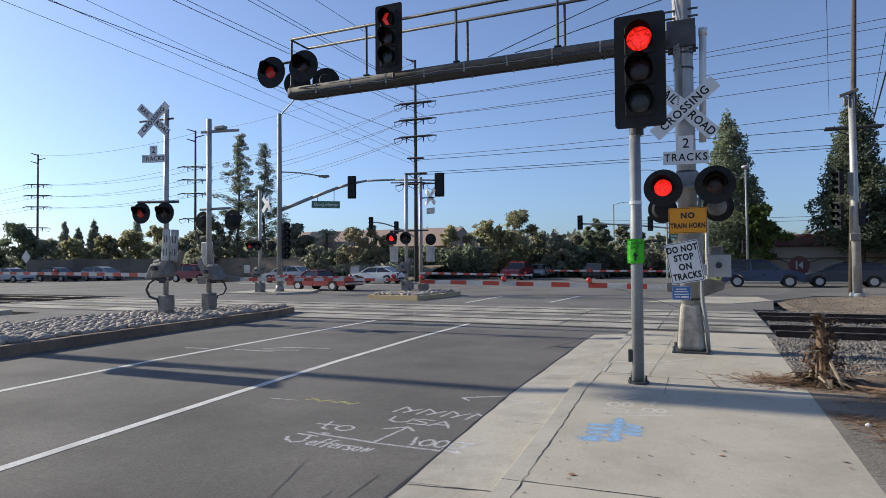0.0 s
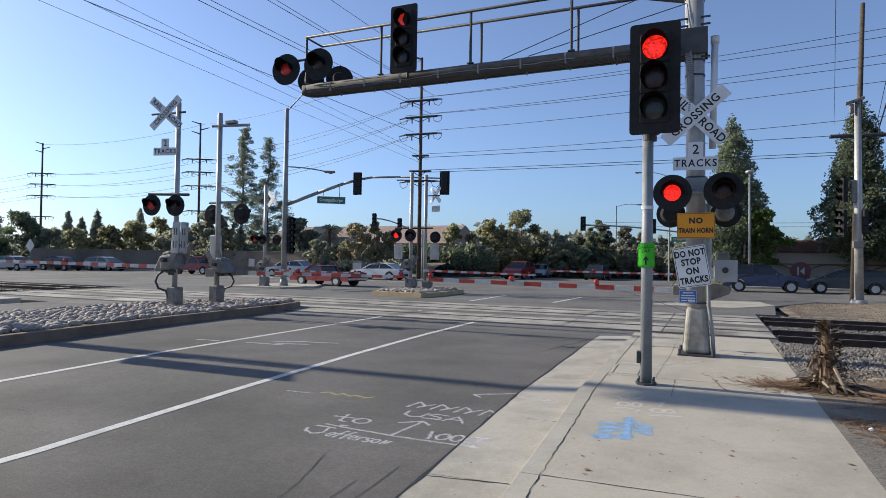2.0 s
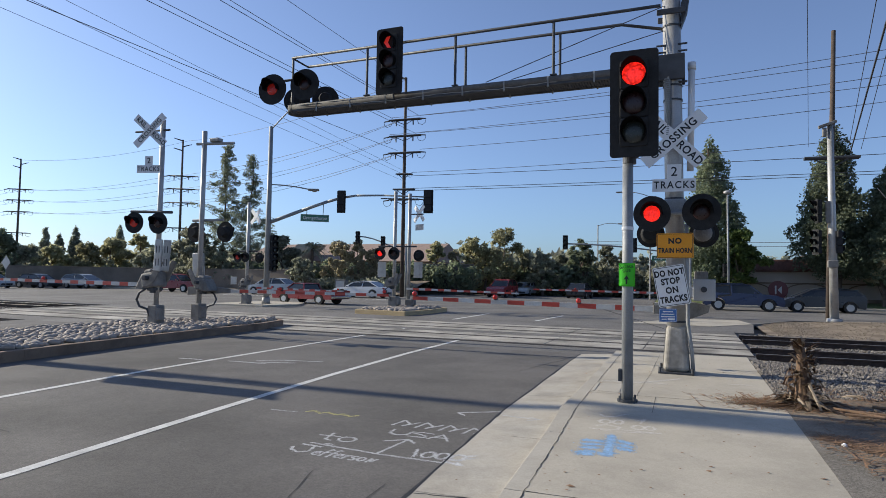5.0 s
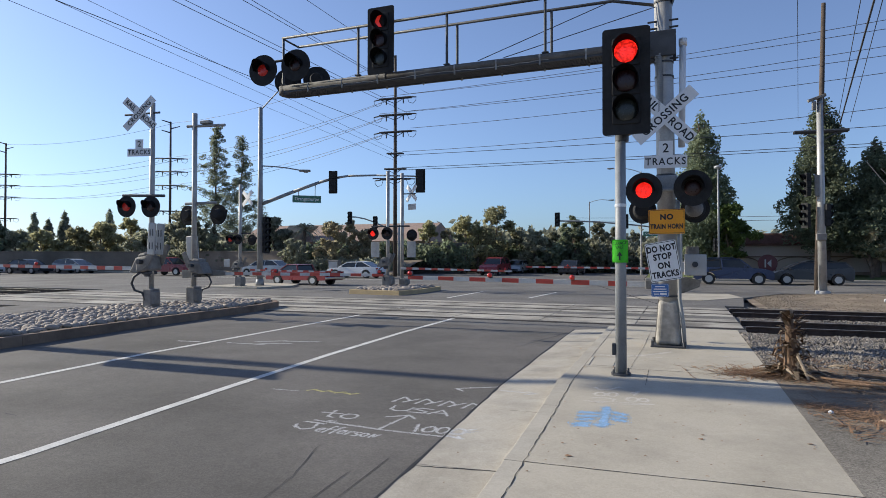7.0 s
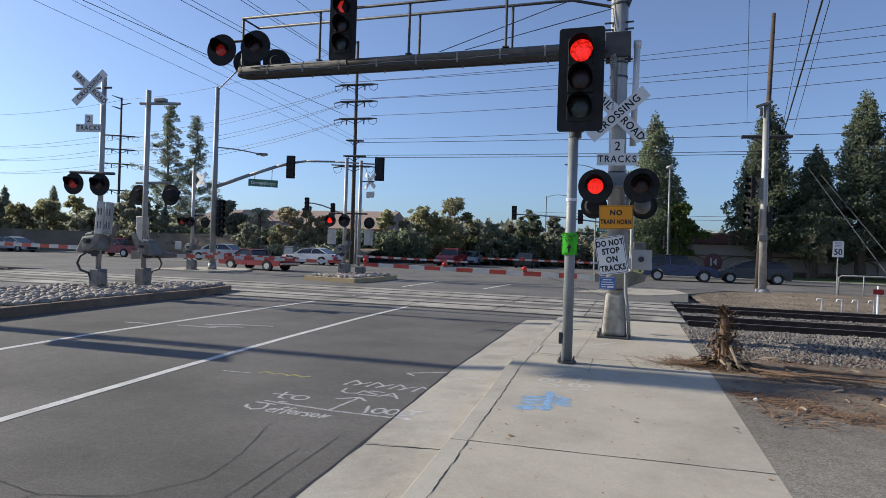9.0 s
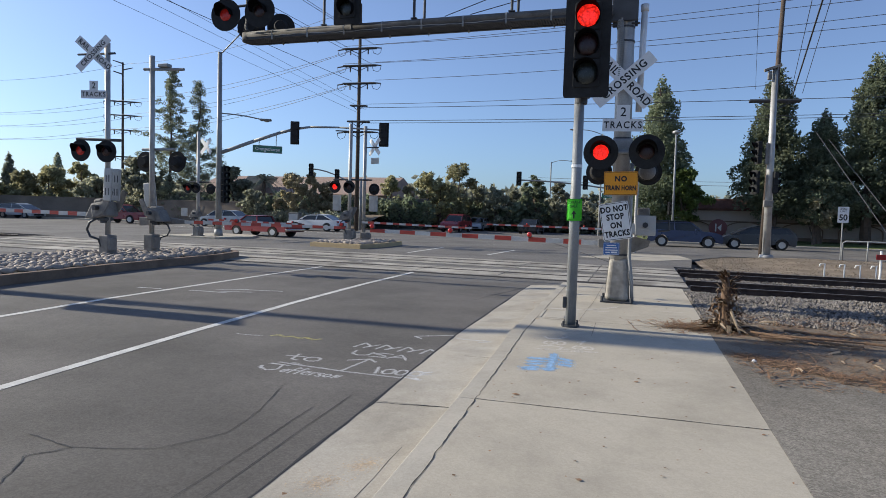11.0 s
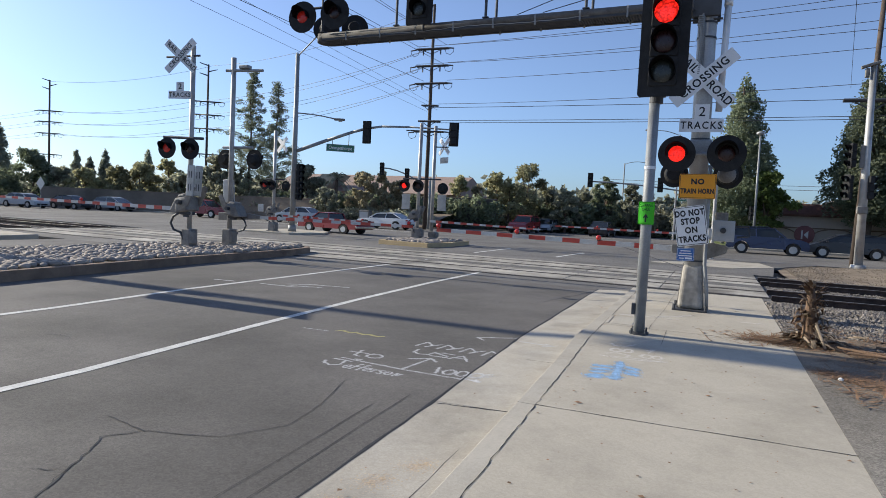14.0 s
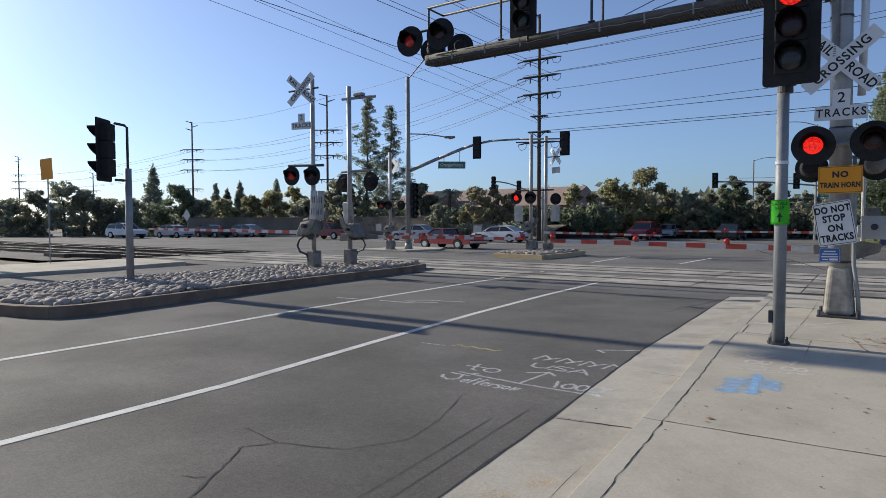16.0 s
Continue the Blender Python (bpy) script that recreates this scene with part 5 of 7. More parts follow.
gate_arm(lm, (-14.0, 11.1, 1.33), (-22.4, 11.0, 1.40), 0.15, 0.10, lamps=(0.45,), first="w")

l2 = thing("median_gate", "grey pole on the median with gate drive and lowered gate", "crossing signal", "crossing signals", (-13.2, 12.65, 0.2))
bm = B()
rod(bm, (-13.2, 12.65, 0.6), (-13.2, 12.65, 6.05), 0.075, n=18)
part("mast", bm, ALU, l2, smooth=True)
junction_base(l2, -13.2, 12.65, 0.2, 0.76, 0.125)
bm = B()
rod(bm, (-13.45, 12.6, 5.66), (-12.1, 12.7, 5.62), 0.045, n=10)
part("cross_bar", bm, GALV, l2)
bm = B()
box(bm, (-12.75, 12.65, 5.74), (0.36, 0.2, 0.1), bevel=0.02)
part("lamp_box", bm, GALV, l2)
bm = B()
rod(bm, (-13.6, 12.7, 3.3), (-12.4, 12.7, 3.3), 0.04, n=10)
part("cross_bar", bm, GALV, l2)
disc_hood(l2, pose(-13.62, 12.85, 2.95, 0, 0, 180), 0.31, 0.14, RED_OFF)
disc_hood(l2, pose(-12.45, 12.85, 2.95, 0, 0, 180), 0.31, 0.14, RED_OFF)
mechanism(l2, pose(-13.1, 12.7, 1.35, 0, 0, 180), 1.0)
bm = B()
prism(bm, [(-13.9, 1.0), (-12.2, 1.1), (-12.2, 1.22), (-13.0, 1.3), (-13.9, 1.25)], "y", 12.88, 12.94, 0.01)
part("arm_socket", bm, CAST, l2)
gate_arm(l2, (-12.2, 12.9, 1.16), (-6.88, 12.9, 1.17), 0.13, 0.10, lamps=(0.35, 0.985), first="w")

# signal on the near end of the median
ls = thing("median_traffic_signal", "grey pole on the cobbled median with black signal head in profile", "traffic light", "traffic lights", (-13.5, 5.5, 0.2))
bm = B()
rod(bm, (-13.5, 5.5, 0.18), (-13.5, 5.5, 2.9), 0.085, 0.078, n=18)
rod(bm, (-13.5, 5.5, 0.18), (-13.5, 5.5, 0.3), 0.12, n=18)
part("pole", bm, GALV, ls, smooth=True)
bm = B()
tube(bm, [(-13.5, 5.5, 2.85), (-13.5, 5.5, 3.85), (-13.5, 5.44, 3.9), (-13.5, 5.2, 3.92)], 0.03, n=10)
tube(bm, [(-13.5, 5.5, 2.62), (-13.5, 5.2, 2.62)], 0.03, n=10)
part("bracket_pipe", bm, DARKSTEEL, ls, smooth=True)
signal_head(ls, pose(-13.5, 4.95, 3.28, 0, 0, -55), 0.62, 1.42, (LENS_OFF, LENS_OFF, LENS_OFF), 0.40, 0.15, visor=0.34)

# masts beyond the tracks
fm = thing("far_median_signal", "grey crossing mast on the far median with flashers and gate drive", "crossing signal", "crossing signals", (-12.95, 25.3, 0.2))
for x, y, h in ((-12.95, 25.3, 5.95), (-12.45, 25.9, 5.9)):
    bm = B()
    rod(bm, (x, y, 0.5), (x, y, h), 0.09, n=14)
    part("mast", bm, ALU, fm, smooth=True)
junction_base(fm, -12.95, 25.3, 0.2, 0.75, 0.17)
junction_base(fm, -12.35, 25.9, 0.2, 0.6, 0.15)
bm = B()
rod(bm, (-13.8, 25.2, 3.2), (-11.8, 25.4, 3.2), 0.04, n=8)
part("cross_bar", bm, DARKSTEEL, fm)
bm = B()
rod(bm, (-12.45, 25.9, 4.85), (-11.7, 25.9, 4.85), 0.03, n=8)
part("cross_bar", bm, DARKSTEEL, fm)
bm = B()
rod(bm, (-13.8, 25.3, 5.62), (-12.2, 25.9, 5.62), 0.03, n=8)
part("cross_bar", bm, DARKSTEEL, fm)
disc_hood(fm, pose(-13.62, 25.0, 2.84), 0.31, 0.14, RED_LIT)
disc_hood(fm, pose(-12.85, 25.0, 2.84), 0.31, 0.14, RED_OFF)
disc_hood(fm, pose(-11.95, 26.0, 2.78, 0, 0, 180), 0.29, 0.14, RED_OFF)
crossbuck(fm, pose(-12.0, 26.05, 4.9, 0, 0, 150), 1.1, words=True)
bm = B()
box(bm, (-11.95, 26.0, 4.2), (0.6, 0.02, 0.3), rot=Euler((0, 0, radians(-25))).to_matrix())
part("sign_back", bm, SIGN_BACK, fm)
mechanism(fm, pose(-13.0, 25.2, 1.4), 1.0, plates=False)
for x in (-13.75, -11.75):
    bm = B()
    box(bm, (x, 25.5, 2.05), (0.46, 0.04, 0.78), bevel=0.01)
    for zz in (1.85, 2.2):
        box(bm, (x, 25.47, zz), (0.16, 0.012, 0.2))
    part("counterweight", bm, ALU, fm, "slotted pale counterweight plate")
gate_arm(fm, (-12.4, 25.6, 1.12), (-6.7, 25.6, 1.02), 0.15, 0.10, lamps=(0.95,), first="w")

fl = thing("far_crossing_signal", "grey crossing mast on the far corner island with red flashers", "crossing signal", "crossing signals", (-21.55, 24.75, 0.1))
bm = B()
rod(bm, (-21.55, 24.75, 0.4), (-21.55, 24.75, 5.6), 0.085, n=14)
part("mast", bm, ALU, fl, smooth=True)
junction_base(fl, -21.55, 24.75, 0.1, 0.6, 0.15)
bm = B()
rod(bm, (-22.1, 24.7, 2.95), (-20.9, 24.8, 2.95), 0.035, n=8)
part("cross_bar", bm, DARKSTEEL, fl)
disc_hood(fl, pose(-22.05, 24.55, 2.62), 0.27, 0.13, RED_DIM)
disc_hood(fl, pose(-21.5, 24.5, 2.62), 0.27, 0.13, RED_OFF)
disc_hood(fl, pose(-20.95, 25.0, 2.6, 0, 0, 180), 0.28, 0.13, RED_OFF)
crossbuck(fl, pose(-21.2, 24.9, 4.85, 0, 0, 165), 1.1, words=True)
mechanism(fl, pose(-21.6, 24.7, 1.25), 0.9, plates=False)
bm = B()
box(bm, (-22.3, 24.6, 1.35), (0.38, 0.05, 0.42), bevel=0.01)
part("counterweight", bm, ALU, fl)
gate_arm(fl, (-21.0, 24.9, 0.98), (-15.6, 24.9, 0.92), 0.13, 0.09, lamps=(0.2, 0.95), first="r")

fr = thing("far_gate", "striped gate arm lowered across the far lanes on its drive post", "crossing gate", "crossing signals", (0.6, 30.0, 0.0))
bm = B()
rod(bm, (0.6, 30.0, 0.0), (0.6, 30.0, 3.9), 0.08, n=12)
box(bm, (0.6, 29.9, 1.2), (0.4, 0.4, 0.5), bevel=0.03)
part("post", bm, ALU, fr)
gate_arm(fr, (0.3, 29.7, 1.12), (-7.0, 29.7, 1.17), 0.15, 0.10, lamps=(0.3, 0.7), first="w")

# ---- street poles and far signals ----
def cobra_lamp(parent, a, b, droop=0.1):
    bm = B()
    a, b = Vector(a), Vector(b)
    pts = [a + (b - a) * (i / 6) + Vector((0, 0, droop * math.sin(math.pi * i / 6))) for i in range(7)]
    tube(bm, pts, 0.035, n=8)
    part("lamp_arm", bm, GALV, parent, smooth=True)
    d = (b - a).normalized()
    bm = B()
    box(bm, b + d * 0.28, (0.62, 0.26, 0.12), rot=Euler((0, 0, math.atan2(d.y, d.x))).to_matrix(), bevel=0.045)
    lh = part("lamp_head", bm, CAST, parent, "grey cobra-head street lamp")
    bm = B()
    bmesh.ops.create_uvsphere(bm, u_segments=12, v_segments=6, radius=0.11, matrix=Matrix.Translation(b + d * 0.34 + Vector((0, 0, -0.06))) @ Matrix.Diagonal((1.4, 1, 0.5, 1)))
    part("diffuser", bm, LENS_PALE, lh, smooth=True)


fp = thing("mast_arm_signal", "tall galvanised pole with curved signal arm and street name sign", "traffic light", "traffic lights", (-21.15, 25.9, 0.1))
bm = B()
rod(bm, (-21.15, 25.9, 0.1), (-21.15, 25.9, 10.0), 0.17, 0.11, n=18)
rod(bm, (-21.15, 25.9, 0.1), (-21.15, 25.9, 0.45), 0.24, 0.2, n=18)
part("pole", bm, GALV, fp, smooth=True)
ARM = [(-21.07, 25.94, 4.62), (-19.54, 26.77, 5.34), (-18.3, 27.44, 5.88), (-17.6, 27.82, 6.12), (-16.9, 28.2, 6.27), (-15.52, 28.95, 6.33), (-13.3, 30.12, 6.31)]
bm = B()
for i, (a, b) in enumerate(zip(ARM[:-1], ARM[1:])):
    rod(bm, a, b, 0.105 - 0.011 * i, 0.105 - 0.011 * (i + 1), n=12)
part("signal_arm", bm, GALV, fp, smooth=True)
d_yaw = math.degrees(math.atan2(0.5, 1.0))
signal_head(fp, pose(-17.58, 27.7, 5.88, 0, 0, 195), 0.50, 1.27, (LENS_OFF, LENS_OFF, LENS_OFF), 0.37, 0.14)
signal_head(fp, pose(-13.28, 30.1, 6.05, 0, 0, 195), 0.56, 1.36, (LENS_OFF, LENS_OFF, LENS_OFF), 0.39, 0.14)
h = facing(-18.9, 27.08, 4.92, -1.0, 28.0)
p = plate("street_name_sign", 1.58, 0.41, 0.03, h, SIGN_G, fp, "green street name plate")
frame_line(1.58, 0.41, 0.03, 0.02, 0.0, h, SIGN_W, p)
lettering("Orangethorpe", 0.265, SIGN_W, p, h @ pose(0, 0, 0.003), 1.0, bold=0.003, squash=0.86)
for x, z in ((-19.3, 5.45), (-18.5, 5.8)):
    bm = B()
    rod(bm, (x, 27.08 + (x + 18.9) * 0.53, 5.1), (x, 27.1 + (x + 18.9) * 0.54, z), 0.018, n=6)
    part("sign_hanger", bm, DARKSTEEL, fp)
cobra_lamp(fp, (-21.15, 25.95, 6.75), (-19.26, 26.92, 6.54), 0.05)
cobra_lamp(fp, (-21.15, 25.9, 9.85), (-19.7, 25.6, 10.75), 0.0)
for k, z in enumerate((3.4, 2.4)):
    signal_head(fp, pose(-20.75, 26.0, z, 0, 0, 75), 0.36, 1.05, (LENS_OFF, LENS_OFF, LENS_OFF), 0.33, 0.13)


def far_mast_arm(x, y, h, ax, ay, heads, label, rise=0.95):
    f = thing("mast_arm_signal", label, "traffic light", "traffic lights", (x, y, 0))
    bm = B()
    rod(bm, (x, y, 0), (x, y, h), 0.13, 0.1, n=12)
    n = 6
    pts = [(x + (ax - x) * i / n, y + (ay - y) * i / n, h - 0.9 + rise * math.sin(math.pi / 2 * i / n)) for i in range(n + 1)]
    tube(bm, pts, 0.06, n=8)
    part("pole_and_arm", bm, GALV, f, smooth=True)
    for hx, hy, hz, yaw in heads:
        signal_head(f, pose(hx, hy, hz, 0, 0, yaw), 0.42, 1.15, (LENS_OFF, LENS_OFF, LENS_OFF), 0.36, 0.14)
    return f


far_mast_arm(-23.0, 47.6, 4.6, -28.2, 47.6, ((-28.0, 47.5, 5.35, 0), (-25.35, 47.5, 4.85, 0)), "grey signal pole with short arm at the far corner", 1.75)
fa = far_mast_arm(1.2, 49.5, 4.6, -8.9, 47.6, ((-8.75, 47.5, 4.75, 0), (-3.5, 48.5, 4.55, 0)), "grey signal pole with long arm beyond the crossing")
h = facing(-1.4, 49.0, 3.55)
p = plate("street_name_sign", 1.6, 0.38, 0.03, h, SIGN_G, fa, "green street name plate")
lettering("Orangethorpe", 0.25, SIGN_W, p, h @ pose(0, 0, 0.003), 1.0, squash=0.9)
signal_head(fa, pose(3.0, 46.6, 2.6, 0, 0, 40), 0.36, 1.0, (LENS_OFF, LENS_OFF, LENS_OFF), 0.32, 0.13)

rp = thing("corner_pole", "tall pale steel pole with signal heads and camera", "traffic light", "traffic lights", (6.6, 30.3, 0))
bm = B()
rod(bm, (6.62, 30.3, -0.05), (6.55, 30.3, 9.0), 0.19, 0.125, n=18)
rod(bm, (6.62, 30.3, -0.05), (6.62, 30.3, 0.16), 0.32, 0.30, n=18)
part("pole", bm, ALU, rp, smooth=True)
bm = B()
box(bm, (6.42, 30.15, 8.95), (0.75, 0.22, 0.12), rot=Euler((0, radians(-18), 0)).to_matrix(), bevel=0.02)
box(bm, (6.3, 30.15, 8.6), (0.16, 0.2, 0.4), bevel=0.03)
part("camera_arm", bm, CAST, rp)
bm = B()
box(bm, (6.4, 30.2, 4.95), (0.16, 0.14, 1.0), bevel=0.02)
part("control_box", bm, CAST, rp)
bm = B()
box(bm, (6.55, 30.1, 2.6), (0.4, 0.2, 0.32), bevel=0.02)
part("control_box", bm, CAST, rp)
signal_head(rp, pose(5.95, 30.2, 5.0, 0, 0, -80), 0.40, 1.1, (LENS_OFF, LENS_OFF, LENS_OFF), 0.35, 0.13)
signal_head(rp, pose(5.9, 30.2, 3.6, 0, 0, -60), 0.42, 1.15, (LENS_OFF, LENS_OFF, LENS_OFF), 0.36, 0.13)
signal_head(rp, pose(6.85, 30.3, 3.6, 0, 0, 120), 0.30, 1.05, (LENS_OFF, LENS_OFF, LENS_OFF), 0.34, 0.13)

sl = thing("street_lamp", "thin grey lamp post with round lamp beside the shop", "street lamp", "street lamps", (3.15, 46.3, 0))
bm = B()
rod(bm, (3.15, 46.3, 0), (3.1, 46.3, 8.1), 0.09, 0.06, n=12)
part("post", bm, GALV, sl, smooth=True)
bm = B()
bmesh.ops.create_uvsphere(bm, u_segments=14, v_segments=8, radius=0.28, matrix=Matrix.Translation((3.1, 46.3, 8.2)) @ Matrix.Diagonal((1, 1, 0.5, 1)))
part("lamp_head", bm, SIGN_BACK, sl, smooth=True)
sl2 = thing("street_lamp", "distant street lamp on a curved arm", "street lamp", "street lamps", (-3.0, 60.0, 0))
bm = B()
rod(bm, (-3.0, 60.0, 0), (-3.0, 60.0, 10.0), 0.1, 0.07, n=10)
part("post", bm, GALV, sl2)
cobra_lamp(sl2, (-3.0, 60.0, 9.9), (-5.6, 60.0, 10.4), 0.2)
sl3 = thing("street_lamp", "distant street lamp on a curved arm", "street lamp", "street lamps", (-10.0, 75.0, 0))
bm = B()
rod(bm, (-10.0, 75.0, 0), (-10.0, 75.0, 8.6), 0.1, 0.07, n=10)
part("post", bm, GALV, sl3)
cobra_lamp(sl3, (-10.0, 75.0, 8.5), (-7.6, 75.0, 8.7), 0.2)


def post_sign(name, x, y, h, w, hh, mat, label, turn=0, yaw=0, post=0.025, cat="road sign"):
    s = thing(name, label, cat, "road signs", (x, y, 0))
    bm = B()
    rod(bm, (x, y, -0.05), (x, y, h), post, n=8)
    part("post", bm, GALV, s)
    m = facing(x, y - 0.04, h - hh / 2, turn, yaw)
    return s, plate("plate", w, hh, 0.02, m, mat, s), m


s, p, m = post_sign("speed_limit_sign", 9.05, 27.9, 2.46, 0.42, 0.68, SIGN_W, "white speed limit sign on a thin post")
lettering("SPEED", 0.11, SIGN_K, p, m @ pose(0, 0.25, 0.002), squash=0.85)
lettering("LIMIT", 0.11, SIGN_K, p, m @ pose(0, 0.14, 0.002), squash=0.95)
lettering("50", 0.36, SIGN_K, p, m @ pose(0, -0.13, 0.002), bold=0.008, squash=0.9)
s, p, m = post_sign("warning_sign_back", -57.0, 34.6, 2.9, 0.9, 0.9, SIGN_BACK, "grey back of a diamond warning sign beside the tracks", 45)
s, p, m = post_sign("orange_sign", -24.5, 8.3, 4.05, 0.62, 0.78, SIGN_Y, "weathered orange plate on a thin leaning post", 4, 15)
shop_sign = thing("shop_sign", "round dark red shop sign with white mark", "sign", "", (6.6, 49.3, 0.2))
bm = B()
rod(bm, (6.6, 49.3, 0.1), (6.6, 49.3, 0.7), 0.05, n=10)
part("post", bm, SIGN_BACK, shop_sign)
bm = B()
rod(bm, (6.6, 49.25, 1.25), (6.6, 49.35, 1.25), 0.66, n=36)
part("face", bm, paint("dark_red_sign", (0.10, 0.015, 0.02)), shop_sign)
bm = B()
box(bm, (6.44, 49.23, 1.25), (0.10, 0.02, 0.62))
prism(bm, [(6.56, 1.25), (6.84, 1.54), (6.84, 0.96)], "y", 49.22, 49.24)
part("mark", bm, SIGN_BACK, shop_sign)

# pipe guards and rail beside the far track
for k, x in enumerate((6.44, 6.99, 7.42, 7.85)):
    g_ = thing("pipe_guard", "white bent pipe guard in the gravel", "pipe", "pipe guards", (x, 19.9, 0))
    bm = B()
    tube(bm, [(x, 19.95, -0.1), (x, 19.95, 0.42), (x - 0.12, 19.95, 0.40), (x - 0.14, 19.95, 0.32)], 0.025, n=8)
    part("pipe", bm, SIGN_W, g_, smooth=True)
g_ = thing("marker_post", "white marker post with a dark plate beside the tracks", "post", "", (7.78, 19.4, 0))
bm = B()
rod(bm, (7.78, 19.4, -0.1), (7.78, 19.4, 0.9), 0.035, n=8)
part("post", bm, SIGN_W, g_)
bm = B()
box(bm, (7.78, 19.36, 0.72), (0.28, 0.02, 0.16))
part("plate", bm, TAIL, g_)
g_ = thing("guard_rail", "low grey pipe guard rail beside the speed sign", "railing", "", (9.2, 27.6, 0))
bm = B()
tube(bm, [(9.0, 27.5, 0.1), (9.0, 27.5, 0.92), (9.12, 27.5, 1.0), (15.5, 27.3, 1.0)], 0.035, n=8)
for x in (9.9, 12.5, 15.5):
    rod(bm, (x, 27.45, 0.0), (x, 27.45, 1.0), 0.03, n=8)
part("rail", bm, GALV, g_, smooth=True)

# ---- utility poles and wires ----
def utility_pole(x, y, h, arms, label, lean=0.0, r=0.19, yaw=0.0):
    """arms: height, half length, insulator lift."""
    u = thing("utility_pole", label, "utility pole", "utility poles", (x, y, 0))
    bm = B()
    rod(bm, (x, y, -0.2), (x + lean, y, h), r, r * 0.6, n=12)
    part("pole", bm, WOODPOLE, u, smooth=True)
    c, s_ = math.cos(radians(yaw)), math.sin(radians(yaw))
    for z, hl, side in arms:
        xx = x + lean * z / h
        at = lambda e, dz=0.0, fwd=0.1: (xx + e * c + fwd * s_, y + e * s_ - fwd * c, z + dz)
        ends = (-hl,) if side < 0 else (hl,) if side > 0 else (-hl, hl)
        bm = B()
        if side:
            rod(bm, at(0.0, -0.05), at(ends[0], 0.28), 0.085, 0.05, n=8)
        else:
            for fwd in (0.14, -0.14):
                rod(bm, at(-hl, 0.05, fwd), at(hl, 0.0, fwd), 0.07, n=8)
            for e in (-0.7 * hl, 0.7 * hl):
                rod(bm, at(0.0, -0.45), at(e, 0.0), 0.03, n=6)
        part("cross_arm", bm, DARKSTEEL, u)
        for e in () if side or hl < 1.2 else (-hl, -0.55 * hl, 0.55 * hl, hl):
            out = 0.55 if e > 0 else -0.55
            bm = B()
            if abs(e) > 0.9 * hl:
                rod(bm, at(e), at(e + out, -0.06), 0.065, 0.05, n=8)
                tube(bm, [at(e + out, -0.06), at(e + 0.9 * out, -0.38), at(e + 0.45 * out, -0.58), at(e * 0.9, -0.45), at(e * 0.8, -0.05)], 0.022, n=5)
            else:
                rod(bm, at(e, -0.5), at(e, 0.05), 0.06, n=8)
            part("insulator", bm, DARKSTEEL, u)
    return u


PP = (-22.7, 46.2)
utility_pole(*PP, 19.4, ((19.3, 0.8, -1), (15.6, 1.5, 0), (14.15, 1.5, 0), (12.65, 1.5, 0), (10.75, 0.75, 0), (9.4, 1.0, 0), (8.5, 1.4, 0)), "tall wooden utility pole with many cross arms and wires")
POLES = (((-60.8, 58.4), 19.2), ((-96.0, 60.6), 19.2), ((-182.0, 66.0), 19.2), ((-170.0, 79.0), 15.2))
for (x, y), h in POLES:
    utility_pole(x, y, h, ((h - 0.1, 1.1, -1), (h - 0.9, 1.2, 1), (h - 1.4, 1.1, -1), (h - 4.8, 1.7, 0), (h - 6.5, 1.7, 0), (h - 8.3, 1.7, 0), (h - 11.6, 1.5, 0)), "tall dark utility pole with stacked cross arms", yaw=25)
utility_pole(6.75, 32.2, 14.0, ((7.75, 1.15, 0),), "leaning brown wooden utility pole behind the steel corner pole", lean=0.35, r=0.16)
# a tall pole stands west of the road, out of sight, and throws the long shade across it
utility_pole(-31.0, 5.3, 17.5, ((16.5, 1.2, 0), (15.2, 1.2, 0)), "tall utility pole on the west verge", r=0.22)
# This unseen can is added to throw the second shade blob on the pavement.
can = thing("transformer", "unseen grey can added on the western utility pole as shade caster", "transformer", "", (-31.0, 4.85, 14.0))
bm = B()
rod(bm, (-31.0, 4.85, 13.9), (-31.0, 4.85, 15.0), 0.32, n=16)
rod(bm, (-31.0, 5.2, 14.3), (-31.0, 4.85, 14.3), 0.06, n=8)
part("can", bm, CAST, can)


def wire(a, b, sag, r=0.018, n=14):
    bm = B()
    a, b = Vector(a), Vector(b)
    pts = [a + (b - a) * (i / n) + Vector((0, 0, -4 * sag * (i / n) * (1 - i / n))) for i in range(n + 1)]
    tube(bm, pts, r, n=5)
    return tagged(finish("overhead_wire", bm, WIRE), "thin black overhead wire", "wire", "overhead wires", "")


for x, z, z1 in ((-23.4, 11.9, 12.9), (-21.6, 13.3, 14.3), (-23.9, 15.0, 15.8), (-21.4, 15.6, 15.9), (-22.4, 17.4, 16.6), (-22.9, 19.6, 19.2)):
    wire((x, 46.2, z1), (x, -60.0, z), 0.4)
for x, z, z1 in ((-22.4, 16.2, 10.9), (-22.8, 13.7, 10.2), (-22.0, 14.6, 10.4)):
    wire((x, 46.2, z1), (x, -60.0, z), 0.0, 0.010)
for z, hl in ((15.9, 1.5), (14.4, 1.5), (12.9, 1.5), (15.9, -1.5), (14.4, -1.5), (10.9, 0.7)):
    wire((PP[0] + hl, 46.2, z), (40.0, 33.0, z + (0.2 if hl > 0 else -0.9)), 0.9)
for z in (10.6, 9.5, 9.3):
    wire((PP[0], 46.2, z), (70.0, 44.0, z + 0.3), 0.5, 0.022)
